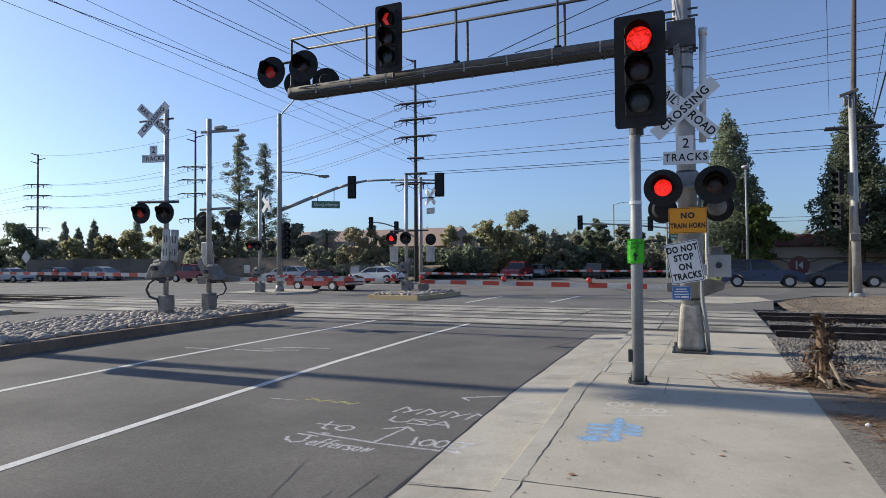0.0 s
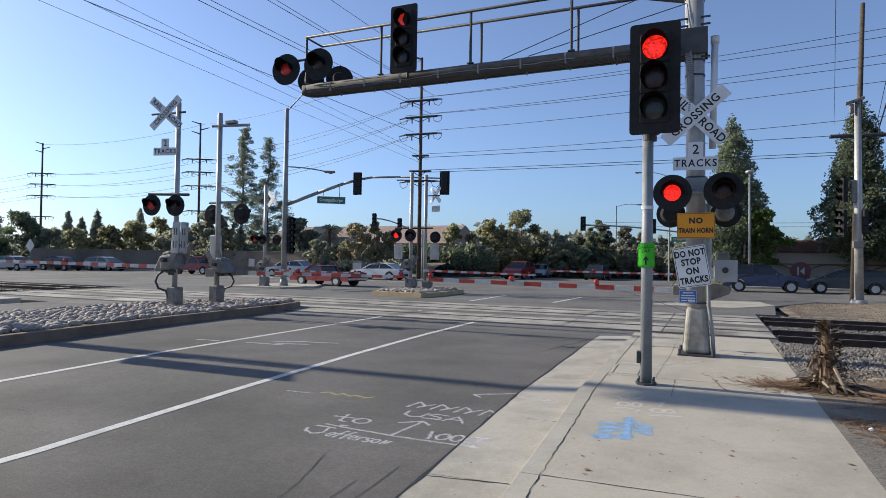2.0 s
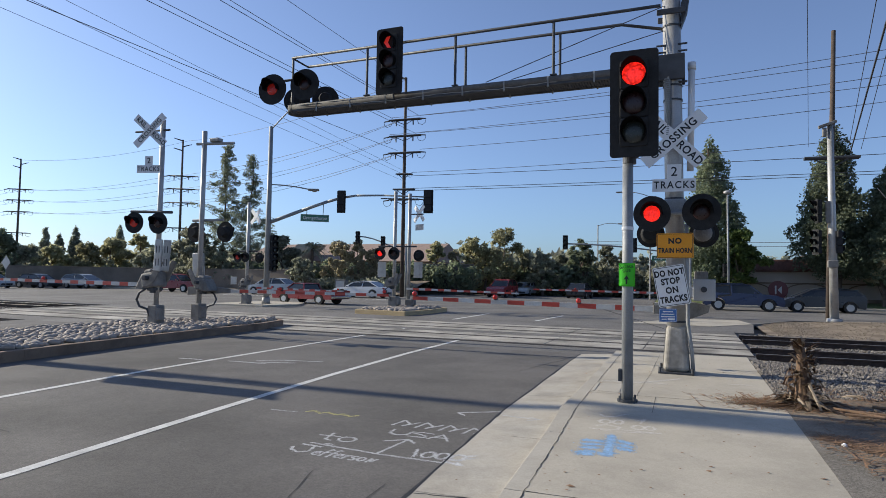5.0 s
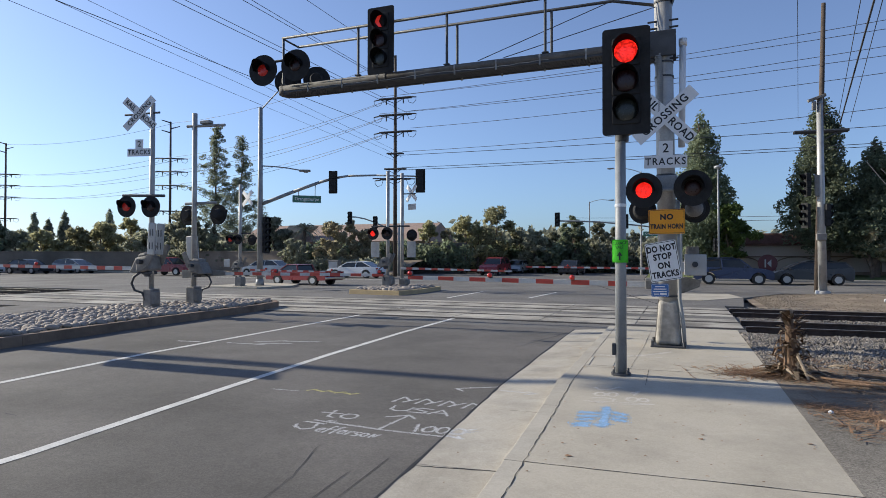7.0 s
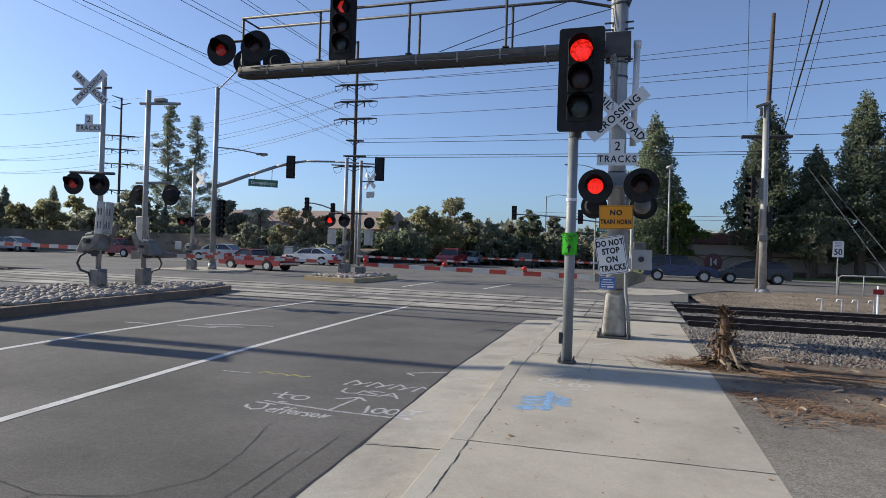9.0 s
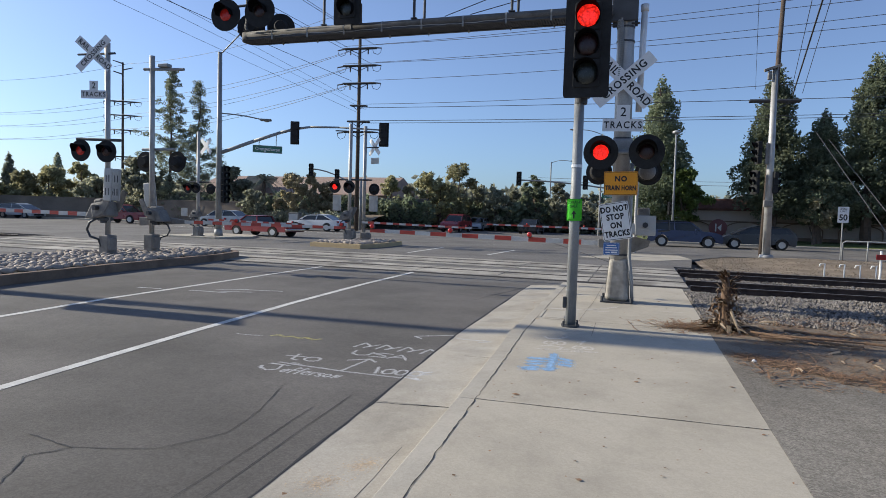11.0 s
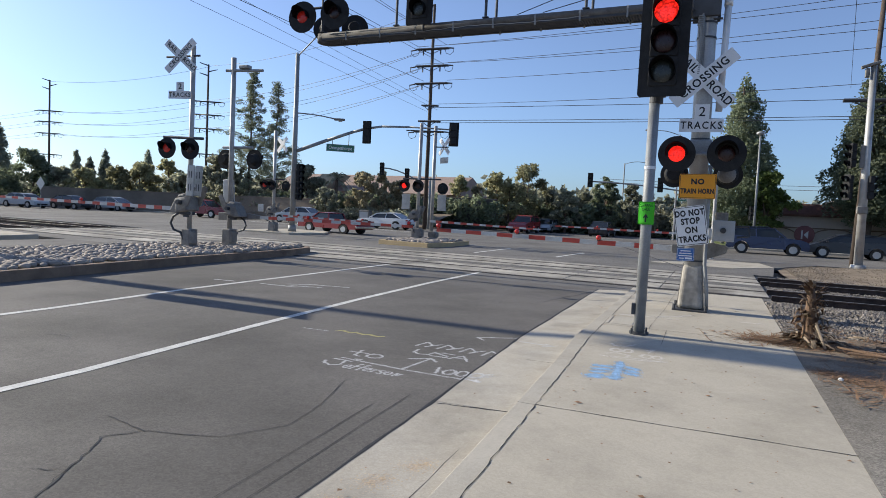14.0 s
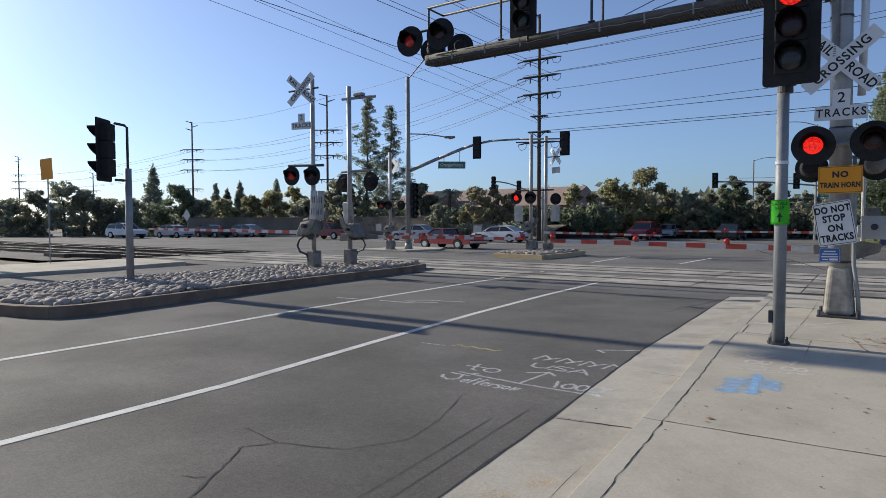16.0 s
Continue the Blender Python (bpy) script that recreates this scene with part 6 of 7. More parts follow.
for k in range(3):
    for s in (-1.6, 1.6):
        z = 14.4 - 1.75 * k
        wire((-60.8 + s, 58.4 + s * 0.4, z), (PP[0], 46.2, (15.7, 14.3, 12.8)[k]), 0.9)
        wire((-60.8 + s, 58.4 + s * 0.4, z), (-96.0 + s, 60.6 + s * 0.4, z), 0.8)
        wire((-96.0 + s, 60.6 + s * 0.4, z), (-182.0 + s, 66.0, z), 1.2)
wire((-60.0, 58.4, 19.0), (PP[0], 46.2, 19.2), 1.0)
wire((-60.0, 58.4, 19.0), (-96.0, 60.6, 19.0), 0.9)
wire((10.0, 57.9, 13.45), (1.6, 4.0, 9.1), 0.0, 0.012)
for (x, y, z), (x1, y1, z1), r in (((7.6, 31.6, 7.9), (6.06, 21.2, 8.43), 0.03), ((7.54, 31.6, 8.2), (5.8, 21.2, 8.46), 0.012), ((8.0, 31.5, 8.0), (6.28, 21.1, 8.39), 0.012)):
    wire((x, y, z), (x + (x1 - x) * 3.6, y + (y1 - y) * 3.6, z + (z1 - z) * 3.6), 0.0, r)
for a, b in (((12.2, 46.4, 8.1), (11.1, 26.5, 0.1)), ((13.0, 46.4, 7.6), (11.9, 26.8, 0.1))):
    wire(a, b, 0.0, 0.022)
for z in (4.35, 4.0):
    wire((-12.0, 70.0, z + 2.0), (30.0, 48.0, z + 0.6), 0.3, 0.02)

# ---- trees ----
def leaf_mesh(name, pts, size, seed, mat, flat=0.0):
    """Many small bent leaf clumps, each a pair of crossed quads, at the given points."""
    rng = np.random.default_rng(seed)
    n = len(pts)
    d1 = rng.normal(size=(n, 3))
    d1 /= np.linalg.norm(d1, axis=1)[:, None]
    d2 = np.cross(d1, rng.normal(size=(n, 3)))
    d2 /= np.linalg.norm(d2, axis=1)[:, None]
    s = size * rng.uniform(0.6, 1.35, size=(n, 1))
    a, b = d1 * s, d2 * s * 0.62
    up = np.cross(d1, d2) * s * 0.3
    v = np.stack([pts - a, pts - b * 0.8 + up, pts + a, pts + b], 1).reshape(-1, 3)
    f = np.arange(4 * n).reshape(n, 4)
    me = bpy.data.meshes.new(name)
    me.from_pydata(v.tolist(), [], f.tolist())
    me.materials.append(mat)
    return me


def crown_points(blobs, count, seed, shell=0.55):
    rng = np.random.default_rng(seed)
    vol = np.array([b[3] * b[4] * b[5] for b in blobs]) ** 0.75
    pick = rng.choice(len(blobs), size=count, p=vol / vol.sum())
    d = rng.normal(size=(count, 3))
    d /= np.linalg.norm(d, axis=1)[:, None]
    rad = rng.uniform(shell, 1.12, size=(count, 1)) ** 0.7 * np.where(rng.random((count, 1)) < 0.08, 1.3, 1.0)
    bl = np.array(blobs)[pick]
    return bl[:, :3] + d * rad * bl[:, 3:6]


def tree(x, y, h, w, mat, label, seed, kind="broad", leaf=0.3, count=2600, base=0.22, name="tree", z0=0.0):
    rng = random.Random(seed)
    t = thing(name, label, "tree", "trees", (x, y, z0))
    bm = B()
    top = h * (0.95 if kind in ("cypress", "pine") else 0.62)
    r0 = 0.012 * h if kind == "pine" else 0.025 * h + 0.05
    segs, p = 5, Vector((x, y, z0 - 0.2))
    spine = [p]
    for i in range(segs):
        q = Vector((x + rng.uniform(-0.02, 0.02) * h, y + rng.uniform(-0.02, 0.02) * h, z0 + top * (i + 1) / segs))
        rod(bm, p, q, r0 * (1 - i / segs * 0.85), r0 * (1 - (i + 1) / segs * 0.85), n=8)
        p = q
        spine.append(p)
    blobs = []
    if kind == "cypress":
        nb = 40
        for i in range(nb):
            f = i / (nb - 1)
            zz = z0 + h * (base + (0.97 - base) * f)
            R = w / 2 * (1 - f) ** 0.66 * (0.75 if f < 0.08 else 1.0) + 0.12
            for k in range(5):
                a = rng.uniform(0, 6.28)
                rr = R * rng.uniform(0.3, 0.85)
                s = R * rng.uniform(0.2, 0.36) + 0.07
                blobs.append((x + rr * math.cos(a), y + rr * math.sin(a), zz + rng.uniform(-0.03, 0.03) * h, s, s, h * rng.uniform(0.03, 0.06)))
    elif kind == "pine":
        nb = 96
        for i in range(nb):
            f = (i / (nb - 1)) ** 0.9
            zz = z0 + h * (base + (0.97 - base) * f)
            R = w / 2 * min(1.0, 0.55 + 1.8 * f) * (1.02 - f) ** 0.85 * rng.uniform(0.2, 1.35)
            a = rng.uniform(0, 6.28)
            up = R * rng.uniform(0.15, 0.6)
            tip = Vector((x + R * math.cos(a), y + R * math.sin(a), zz + up))
            rod(bm, (x, y, zz), tip, 0.035, 0.012, n=5)
            for k in range(3):
                q = Vector((x, y, zz)).lerp(tip, rng.uniform(0.45, 1.05)) + Vector((rng.uniform(-0.35, 0.35), rng.uniform(-0.35, 0.35), rng.uniform(-0.15, 0.3)))
                s = rng.uniform(0.2, 0.52) * (1.15 - 0.5 * f)
                blobs.append((*q, s, s, s * rng.uniform(0.5, 0.8)))
    elif kind == "palm":
        pass
    else:
        lobes = []
        for i in range(11):
            a, f = 2.4 * i + rng.uniform(-0.5, 0.5), (i + rng.uniform(0.0, 1.0)) / 11
            R = w / 2 * math.sqrt(max(0.05, 1 - (2 * f - 0.8) ** 2 * 0.72)) * rng.uniform(0.35, 0.72)
            c = Vector((x + R * math.cos(a), y + R * math.sin(a), z0 + h * (base + (0.86 - base) * f)))
            lobes.append((c, w * rng.uniform(0.15, 0.25)))
            rod(bm, spine[min(5, 1 + int(f * 4))], c, r0 * 0.32, r0 * 0.08, n=5)
        lobes.append((Vector((x, y, z0 + h * 0.84)), w * 0.2))
        for c, R in lobes:
            for k in range(9):
                d = Vector((rng.gauss(0, 1), rng.gauss(0, 1), rng.gauss(0, 1))).normalized() * R * rng.uniform(0.3, 1.0)
                s = R * rng.uniform(0.22, 0.5)
                blobs.append((c.x + d.x, c.y + d.y, min(c.z + d.z * 0.85, z0 + h - s), s, s, s * rng.uniform(0.6, 0.9)))
    part("trunk", bm, BARK, t, "brown bark trunk with limbs")
    me = leaf_mesh("crown", crown_points(blobs, count, seed, 0.25 if kind == "broad" else 0.5), leaf, seed, mat)
    c = new("crown", me)
    c.parent = t
    c.matrix_parent_inverse = t.matrix_basis.inverted()
    return t


CON = "tall dark green conifer with dense needles"
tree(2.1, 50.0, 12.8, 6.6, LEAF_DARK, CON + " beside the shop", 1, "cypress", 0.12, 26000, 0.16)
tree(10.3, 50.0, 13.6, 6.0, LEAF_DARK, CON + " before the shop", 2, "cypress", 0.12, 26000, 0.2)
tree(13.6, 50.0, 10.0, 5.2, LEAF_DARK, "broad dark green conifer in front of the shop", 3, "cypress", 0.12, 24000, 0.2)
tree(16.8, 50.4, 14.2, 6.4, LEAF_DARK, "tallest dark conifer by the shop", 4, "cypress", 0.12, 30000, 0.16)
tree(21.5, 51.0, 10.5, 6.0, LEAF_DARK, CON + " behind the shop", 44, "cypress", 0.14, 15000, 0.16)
tree(3.9, 48.6, 6.2, 4.4, LEAF_LIGHT, "leafy fresh green tree under the tall conifer", 5, "broad", 0.14, 10000, 0.12)
tree(13.0, 48.8, 4.6, 2.6, LEAF_BROWN, "small browning tree before the shop", 6, "broad", 0.18, 2200, 0.35)
tree(-46.8, 51.1, 16.3, 6.8, LEAF_PINE, "tall thin pine with open grey-green boughs", 7, "pine", 0.065, 30000, 0.16)
tree(-44.4, 52.4, 15.4, 5.0, LEAF_PINE, "slender pine with open grey-green boughs", 8, "pine", 0.065, 22000, 0.16)
tree(-49.8, 50.0, 7.4, 6.5, LEAF_MID, "bushy green tree at the foot of the pines", 9, "broad", 0.2, 6000, 0.06)
tree(-39.8, 52.0, 6.5, 4.5, LEAF_MID, "bushy green tree beside the pines", 10, "broad", 0.2, 5000, 0.06)
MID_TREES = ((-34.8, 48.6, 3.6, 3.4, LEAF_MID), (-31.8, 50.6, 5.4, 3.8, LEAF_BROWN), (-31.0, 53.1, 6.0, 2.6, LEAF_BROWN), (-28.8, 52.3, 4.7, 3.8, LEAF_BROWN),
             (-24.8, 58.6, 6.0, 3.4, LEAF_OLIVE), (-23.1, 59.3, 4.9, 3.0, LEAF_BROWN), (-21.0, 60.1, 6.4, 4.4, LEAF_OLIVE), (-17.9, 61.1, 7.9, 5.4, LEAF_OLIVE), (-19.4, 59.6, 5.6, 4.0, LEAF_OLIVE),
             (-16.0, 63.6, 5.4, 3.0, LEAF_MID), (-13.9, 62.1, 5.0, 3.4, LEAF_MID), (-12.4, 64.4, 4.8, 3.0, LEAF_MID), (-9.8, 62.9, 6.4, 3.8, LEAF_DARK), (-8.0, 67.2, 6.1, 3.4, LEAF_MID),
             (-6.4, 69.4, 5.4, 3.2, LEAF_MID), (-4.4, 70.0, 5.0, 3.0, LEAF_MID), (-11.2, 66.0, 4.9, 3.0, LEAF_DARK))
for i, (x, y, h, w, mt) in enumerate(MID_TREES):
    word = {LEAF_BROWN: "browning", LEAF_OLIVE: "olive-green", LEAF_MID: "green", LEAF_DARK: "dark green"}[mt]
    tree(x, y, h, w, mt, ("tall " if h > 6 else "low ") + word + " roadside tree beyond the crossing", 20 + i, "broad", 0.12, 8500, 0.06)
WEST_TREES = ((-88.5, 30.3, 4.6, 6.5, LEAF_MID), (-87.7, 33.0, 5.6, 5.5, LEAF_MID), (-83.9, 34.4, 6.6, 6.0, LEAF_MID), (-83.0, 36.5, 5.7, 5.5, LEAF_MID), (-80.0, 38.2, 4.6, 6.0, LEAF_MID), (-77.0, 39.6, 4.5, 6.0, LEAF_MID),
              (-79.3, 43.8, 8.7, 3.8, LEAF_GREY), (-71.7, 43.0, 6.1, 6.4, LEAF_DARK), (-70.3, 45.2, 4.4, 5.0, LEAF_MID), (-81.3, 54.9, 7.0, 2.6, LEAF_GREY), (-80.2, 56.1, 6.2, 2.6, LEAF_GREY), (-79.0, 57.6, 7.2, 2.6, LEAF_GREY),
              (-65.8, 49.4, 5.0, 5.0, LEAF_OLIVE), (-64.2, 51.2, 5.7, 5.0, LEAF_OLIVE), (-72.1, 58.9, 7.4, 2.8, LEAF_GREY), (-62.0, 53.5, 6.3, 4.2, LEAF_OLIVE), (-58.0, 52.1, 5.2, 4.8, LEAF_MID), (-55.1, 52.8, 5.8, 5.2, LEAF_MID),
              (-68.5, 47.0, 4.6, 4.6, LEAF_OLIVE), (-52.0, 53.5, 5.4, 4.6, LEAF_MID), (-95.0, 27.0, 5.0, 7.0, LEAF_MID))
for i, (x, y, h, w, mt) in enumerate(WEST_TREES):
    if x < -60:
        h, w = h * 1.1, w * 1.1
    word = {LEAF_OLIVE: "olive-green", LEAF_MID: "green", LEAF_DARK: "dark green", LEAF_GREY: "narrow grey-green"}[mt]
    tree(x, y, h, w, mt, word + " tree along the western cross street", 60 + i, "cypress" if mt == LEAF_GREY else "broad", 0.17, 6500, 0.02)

palm = thing("palm_tree", "small palm with arching green fronds on the garden bank", "tree", "trees", (-36.0, 52.0, 0.8))
bm = B()
rod(bm, (-36.0, 52.0, 0.5), (-36.0, 52.0, 4.6), 0.2, 0.16, n=10)
part("trunk", bm, BARK, palm)
bm = B()
rk = random.Random(77)
for k in range(34):
    a, el = rk.uniform(0, 6.28), rk.uniform(-0.3, 1.2)
    prev = None
    for i in range(7):
        f = i / 6 * 1.9
        r_ = f * math.cos(el)
        c = Vector((-36.0 + r_ * math.cos(a), 52.0 + r_ * math.sin(a), 4.6 + f * math.sin(el) - 0.33 * f * f))
        wdt = 0.16 * math.sin(math.pi * min(1, 0.15 + i / 7))
        cur = [bm.verts.new(c + Vector((-math.sin(a) * wdt, math.cos(a) * wdt, -0.05))), bm.verts.new(c), bm.verts.new(c + Vector((math.sin(a) * wdt, -math.cos(a) * wdt, -0.05)))]
        if prev:
            bm.faces.new((prev[0], prev[1], cur[1], cur[0]))
            bm.faces.new((prev[1], prev[2], cur[2], cur[1]))
        prev = cur
part("crown", bm, LEAF_MID, palm)


def hedge(name, x0, x1, y, depth, h, mat, label, seed, count, leaf=0.22, z0=0.0):
    rng = np.random.default_rng(seed)
    n = int((x1 - x0) / 0.9) + 2
    blobs = [(x0 + (x1 - x0) * i / n + rng.uniform(-0.3, 0.3), y + rng.uniform(-0.3, 0.3) * depth, z0 + h * rng.uniform(0.3, 0.55), 0.9, depth / 2, h * rng.uniform(0.38, 0.52)) for i in range(n + 1)]
    me = leaf_mesh(name, crown_points(blobs, count, seed), leaf, seed, mat)
    return tagged(new(name, me), label, "hedge", "hedges", "stuff")


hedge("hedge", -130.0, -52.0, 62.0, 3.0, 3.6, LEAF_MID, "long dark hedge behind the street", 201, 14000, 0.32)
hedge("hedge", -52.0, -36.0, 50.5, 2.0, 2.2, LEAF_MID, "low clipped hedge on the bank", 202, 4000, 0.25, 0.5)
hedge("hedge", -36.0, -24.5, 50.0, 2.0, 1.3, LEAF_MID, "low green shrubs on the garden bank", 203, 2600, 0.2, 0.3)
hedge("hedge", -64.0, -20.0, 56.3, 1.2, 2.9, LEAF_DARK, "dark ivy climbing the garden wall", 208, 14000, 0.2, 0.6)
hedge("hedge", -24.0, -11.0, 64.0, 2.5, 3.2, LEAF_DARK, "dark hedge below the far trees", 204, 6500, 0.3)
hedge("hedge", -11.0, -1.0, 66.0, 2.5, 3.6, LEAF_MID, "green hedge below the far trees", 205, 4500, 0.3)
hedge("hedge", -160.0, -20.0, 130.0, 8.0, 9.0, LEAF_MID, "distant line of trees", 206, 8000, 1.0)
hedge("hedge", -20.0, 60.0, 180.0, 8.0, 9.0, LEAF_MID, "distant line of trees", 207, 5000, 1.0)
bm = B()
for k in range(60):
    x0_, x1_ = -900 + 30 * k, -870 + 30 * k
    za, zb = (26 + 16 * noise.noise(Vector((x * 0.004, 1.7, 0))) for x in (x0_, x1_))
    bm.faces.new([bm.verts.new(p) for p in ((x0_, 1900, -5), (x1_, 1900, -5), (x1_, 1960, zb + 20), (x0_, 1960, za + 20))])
tagged(finish("backdrop_hills", bm, HILL), "horizon hills with blue haze painted into their colour", "hills", "", "structure")

# ---- buildings and walls ----
shop = thing("shop_building", "low beige stucco shop with brown tiled parapet and blind arches", "building", "buildings", (3.6, 52.0, 0.3))
bm = B()
box(bm, (19.0, 57.0, 1.35), (30.8, 10.0, 2.9))
part("wall", bm, STUCCO, shop)
bm = B()
prism(bm, [(51.75, 2.62), (51.75, 2.8), (52.3, 3.6), (62.0, 3.6), (62.0, 2.62)], "x", 3.4, 34.6)
part("parapet", bm, ROOF_BROWN, shop, "dark brown tiled parapet")
bm = B()
box(bm, (19.0, 51.93, 1.75), (30.8, 0.08, 0.10))
box(bm, (19.0, 51.95, 0.45), (30.8, 0.06, 0.35))
part("wall_band", bm, KERB, shop)
for x in (4.9, 8.9, 12.9, 16.9, 20.9):
    bm = B()
    k = 14
    outer = [(x + 1.5 * math.cos(math.pi * i / k), 1.15 + 0.62 * math.sin(math.pi * i / k)) for i in range(k + 1)]
    inner = [(x + 1.4 * math.cos(math.pi * i / k), 1.15 + 0.54 * math.sin(math.pi * i / k)) for i in range(k + 1)]
    pts_o = [(x + 1.5, 0.3)] + outer + [(x - 1.5, 0.3)]
    pts_i = [(x + 1.4, 0.3)] + inner + [(x - 1.4, 0.3)]
    vo = [bm.verts.new((u, 51.86, v)) for u, v in pts_o]
    vi = [bm.verts.new((u, 51.86, v)) for u, v in pts_i]
    for i in range(len(vo) - 1):
        bm.faces.new((vo[i], vo[i + 1], vi[i + 1], vi[i]))
    bmesh.ops.recalc_face_normals(bm, faces=bm.faces[:])
    bmesh.ops.solidify(bm, geom=bm.faces[:], thickness=0.06)
    part("blind_arch", bm, KERB, shop, "raised stucco arch")
bm = B()
prism(bm, [(8.0, 3.55), (9.6, 4.2), (11.5, 4.2), (12.4, 3.55)], "y", 53.0, 58.0)
part("roof", bm, ROOF_TILE, shop, "red clay tile roof ridge")
bm = B()
prism(bm, [(15.6, 3.55), (16.6, 4.35), (19.2, 4.35), (20.4, 3.55)], "y", 53.0, 58.0)
part("roof", bm, ROOF_TILE, shop, "red clay tile roof ridge")

house = thing("garden_building", "long low house with haze-greyed clay tile roof behind the bank", "building", "buildings", (-38.0, 66.0, 1.5))
bm = B()
box(bm, (-40.5, 68.0, 2.2), (25.0, 10.0, 3.6))
part("wall", bm, STUCCO, house)
bm = B()
prism(bm, [(62.0, 3.6), (68.0, 6.0), (74.0, 3.6)], "x", -54.0, -27.0)
part("roof", bm, ROOF_TILE, house, "clay tile roof greyed in colour for haze")
bm = B()
prism(bm, [(-46.5, 3.55), (-44.3, 5.6), (-42.0, 5.6), (-44.4, 3.55)], "y", 61.0, 64.0)
part("gable", bm, CONCRETE, house, "pale sloping gable edge")
bm = B()
box(bm, (-42.0, 57.2, 1.5), (44.0, 0.25, 3.2), bevel=0.03)
box(bm, (-42.0, 57.2, 3.14), (44.1, 0.4, 0.12), bevel=0.02)
tagged(finish("wall_garden", bm, WALL_BLOCK), "long grey block garden wall on the bank", "wall", "", "structure")
bm = B()
box(bm, (-95.0, 66.0, 1.2), (70.0, 0.25, 3.4), bevel=0.03)
tagged(finish("wall_west", bm, WALL_BLOCK), "long grey block wall behind the western trees", "wall", "", "structure")
bm = B()
box(bm, (-13.0, 66.5, 1.2), (24.0, 0.3, 2.8), bevel=0.03)
tagged(finish("wall_north", bm, WALL_BLOCK), "dark block wall beyond the crossing", "wall", "", "structure")
cab = thing("signal_cabinet", "pale utility cabinet on the garden bank", "cabinet", "", (-30.0, 47.9, 0.1))
bm = B()
box(bm, (-30.0, 48.2, 0.75), (1.1, 0.6, 1.3), bevel=0.04)
part("body", bm, CAST, cab)
bm = B()
box(bm, (-30.0, 47.89, 0.75), (0.9, 0.02, 1.0), bevel=0.005)
part("door", bm, SIGN_BACK, cab)

# ---- vehicles ----
def car(x, y, yaw, body, style, label, group="vehicles on the street"):
    """A parked car along its own x, nose to +x."""
    dims = {"sedan": (4.6, 1.78, 1.45), "hatch": (4.45, 1.75, 1.50), "suv": (4.55, 1.82, 1.68), "coupe": (4.7, 1.8, 1.36), "van": (4.9, 1.85, 1.72)}[style]
    L, W, H = dims
    m = pose(x, y, 0, 0, 0, yaw)
    t = thing("car", label, "car", group, (x, y, 0))
    bl = 0.55 if style != "suv" else 0.62
    lower = {
        "sedan": [(-2.30, 0.35), (-2.32, 0.72), (-2.22, 0.93), (-1.5, 0.98), (0.75, 0.94), (1.9, 0.82), (2.22, 0.70), (2.30, 0.48), (2.24, 0.26), (-2.2, 0.24)],
        "coupe": [(-2.34, 0.35), (-2.36, 0.70), (-2.26, 0.88), (-1.4, 0.92), (0.7, 0.88), (1.95, 0.78), (2.26, 0.66), (2.34, 0.45), (2.26, 0.24), (-2.24, 0.22)],
        "hatch": [(-2.18, 0.36), (-2.22, 0.80), (-2.14, 1.05), (-1.2, 1.0), (0.85, 0.96), (1.75, 0.84), (2.12, 0.68), (2.2, 0.46), (2.14, 0.25), (-2.1, 0.24)],
        "suv": [(-2.22, 0.40), (-2.27, 0.85), (-2.18, 1.12), (-1.2, 1.08), (0.85, 1.05), (1.85, 0.96), (2.18, 0.82), (2.26, 0.55), (2.2, 0.30), (-2.15, 0.28)],
        "van": [(-2.4, 0.38), (-2.45, 0.85), (-2.36, 1.1), (-1.2, 1.05), (1.2, 1.0), (2.05, 0.86), (2.38, 0.7), (2.45, 0.46), (2.38, 0.26), (-2.32, 0.26)]}[style]
    upper = {
        "sedan": [(-1.85, 0.95), (-1.15, 1.38), (-0.6, 1.45), (0.1, 1.44), (0.55, 1.34), (1.25, 0.92)],
        "coupe": [(-1.9, 0.90), (-1.0, 1.30), (-0.5, 1.36), (0.0, 1.34), (0.45, 1.24), (1.15, 0.87)],
        "hatch": [(-2.12, 1.02), (-1.75, 1.38), (-0.7, 1.50), (0.05, 1.49), (0.5, 1.38), (1.5, 0.90)],
        "suv": [(-2.12, 1.10), (-1.85, 1.52), (-1.5, 1.66), (-0.1, 1.68), (0.35, 1.58), (1.0, 1.04)],
        "van": [(-2.3, 1.08), (-2.05, 1.55), (-1.6, 1.70), (0.1, 1.72), (0.6, 1.58), (1.55, 0.97)]}[style]
    wx = (-L * 0.305, L * 0.305)
    wr = 0.33 if style != "suv" else 0.36
    bm = B()
    # side outline with wheel arches cut into the sill
    base = lower[-1]
    out = list(lower[:-2])
    sill = lower[-2]
    arch = []
    for cx in (wx[1], wx[0]):
        for i in range(9):
            a = math.pi * i / 8
            arch.append((cx + (wr + 0.06) * math.cos(a), max(0.26, wr + (wr + 0.05) * math.sin(a))))
    outline = out + [sill] + arch + [base]
    prism(bm, outline, "y", -W / 2, W / 2)
    for v in bm.verts:
        if v.co.z > 0.6:
            v.co.y *= 1 - 0.10 * (v.co.z - 0.6)
        v.co.y *= 1 - 0.05 * (abs(v.co.x) / (L / 2)) ** 4
    bmesh.ops.triangulate(bm, faces=[f for f in bm.faces if len(f.verts) > 4])
    bm.transform(m)
    part("body", bm, body, t, smooth=False)
    bm = B()
    prism(bm, upper, "y", -W / 2 + 0.08, W / 2 - 0.08)
    hmax = max(v for _, v in upper)
    hmin = min(v for _, v in upper)
    for v in bm.verts:
        v.co.y *= 1 - 0.20 * (v.co.z - hmin) / (hmax - hmin)
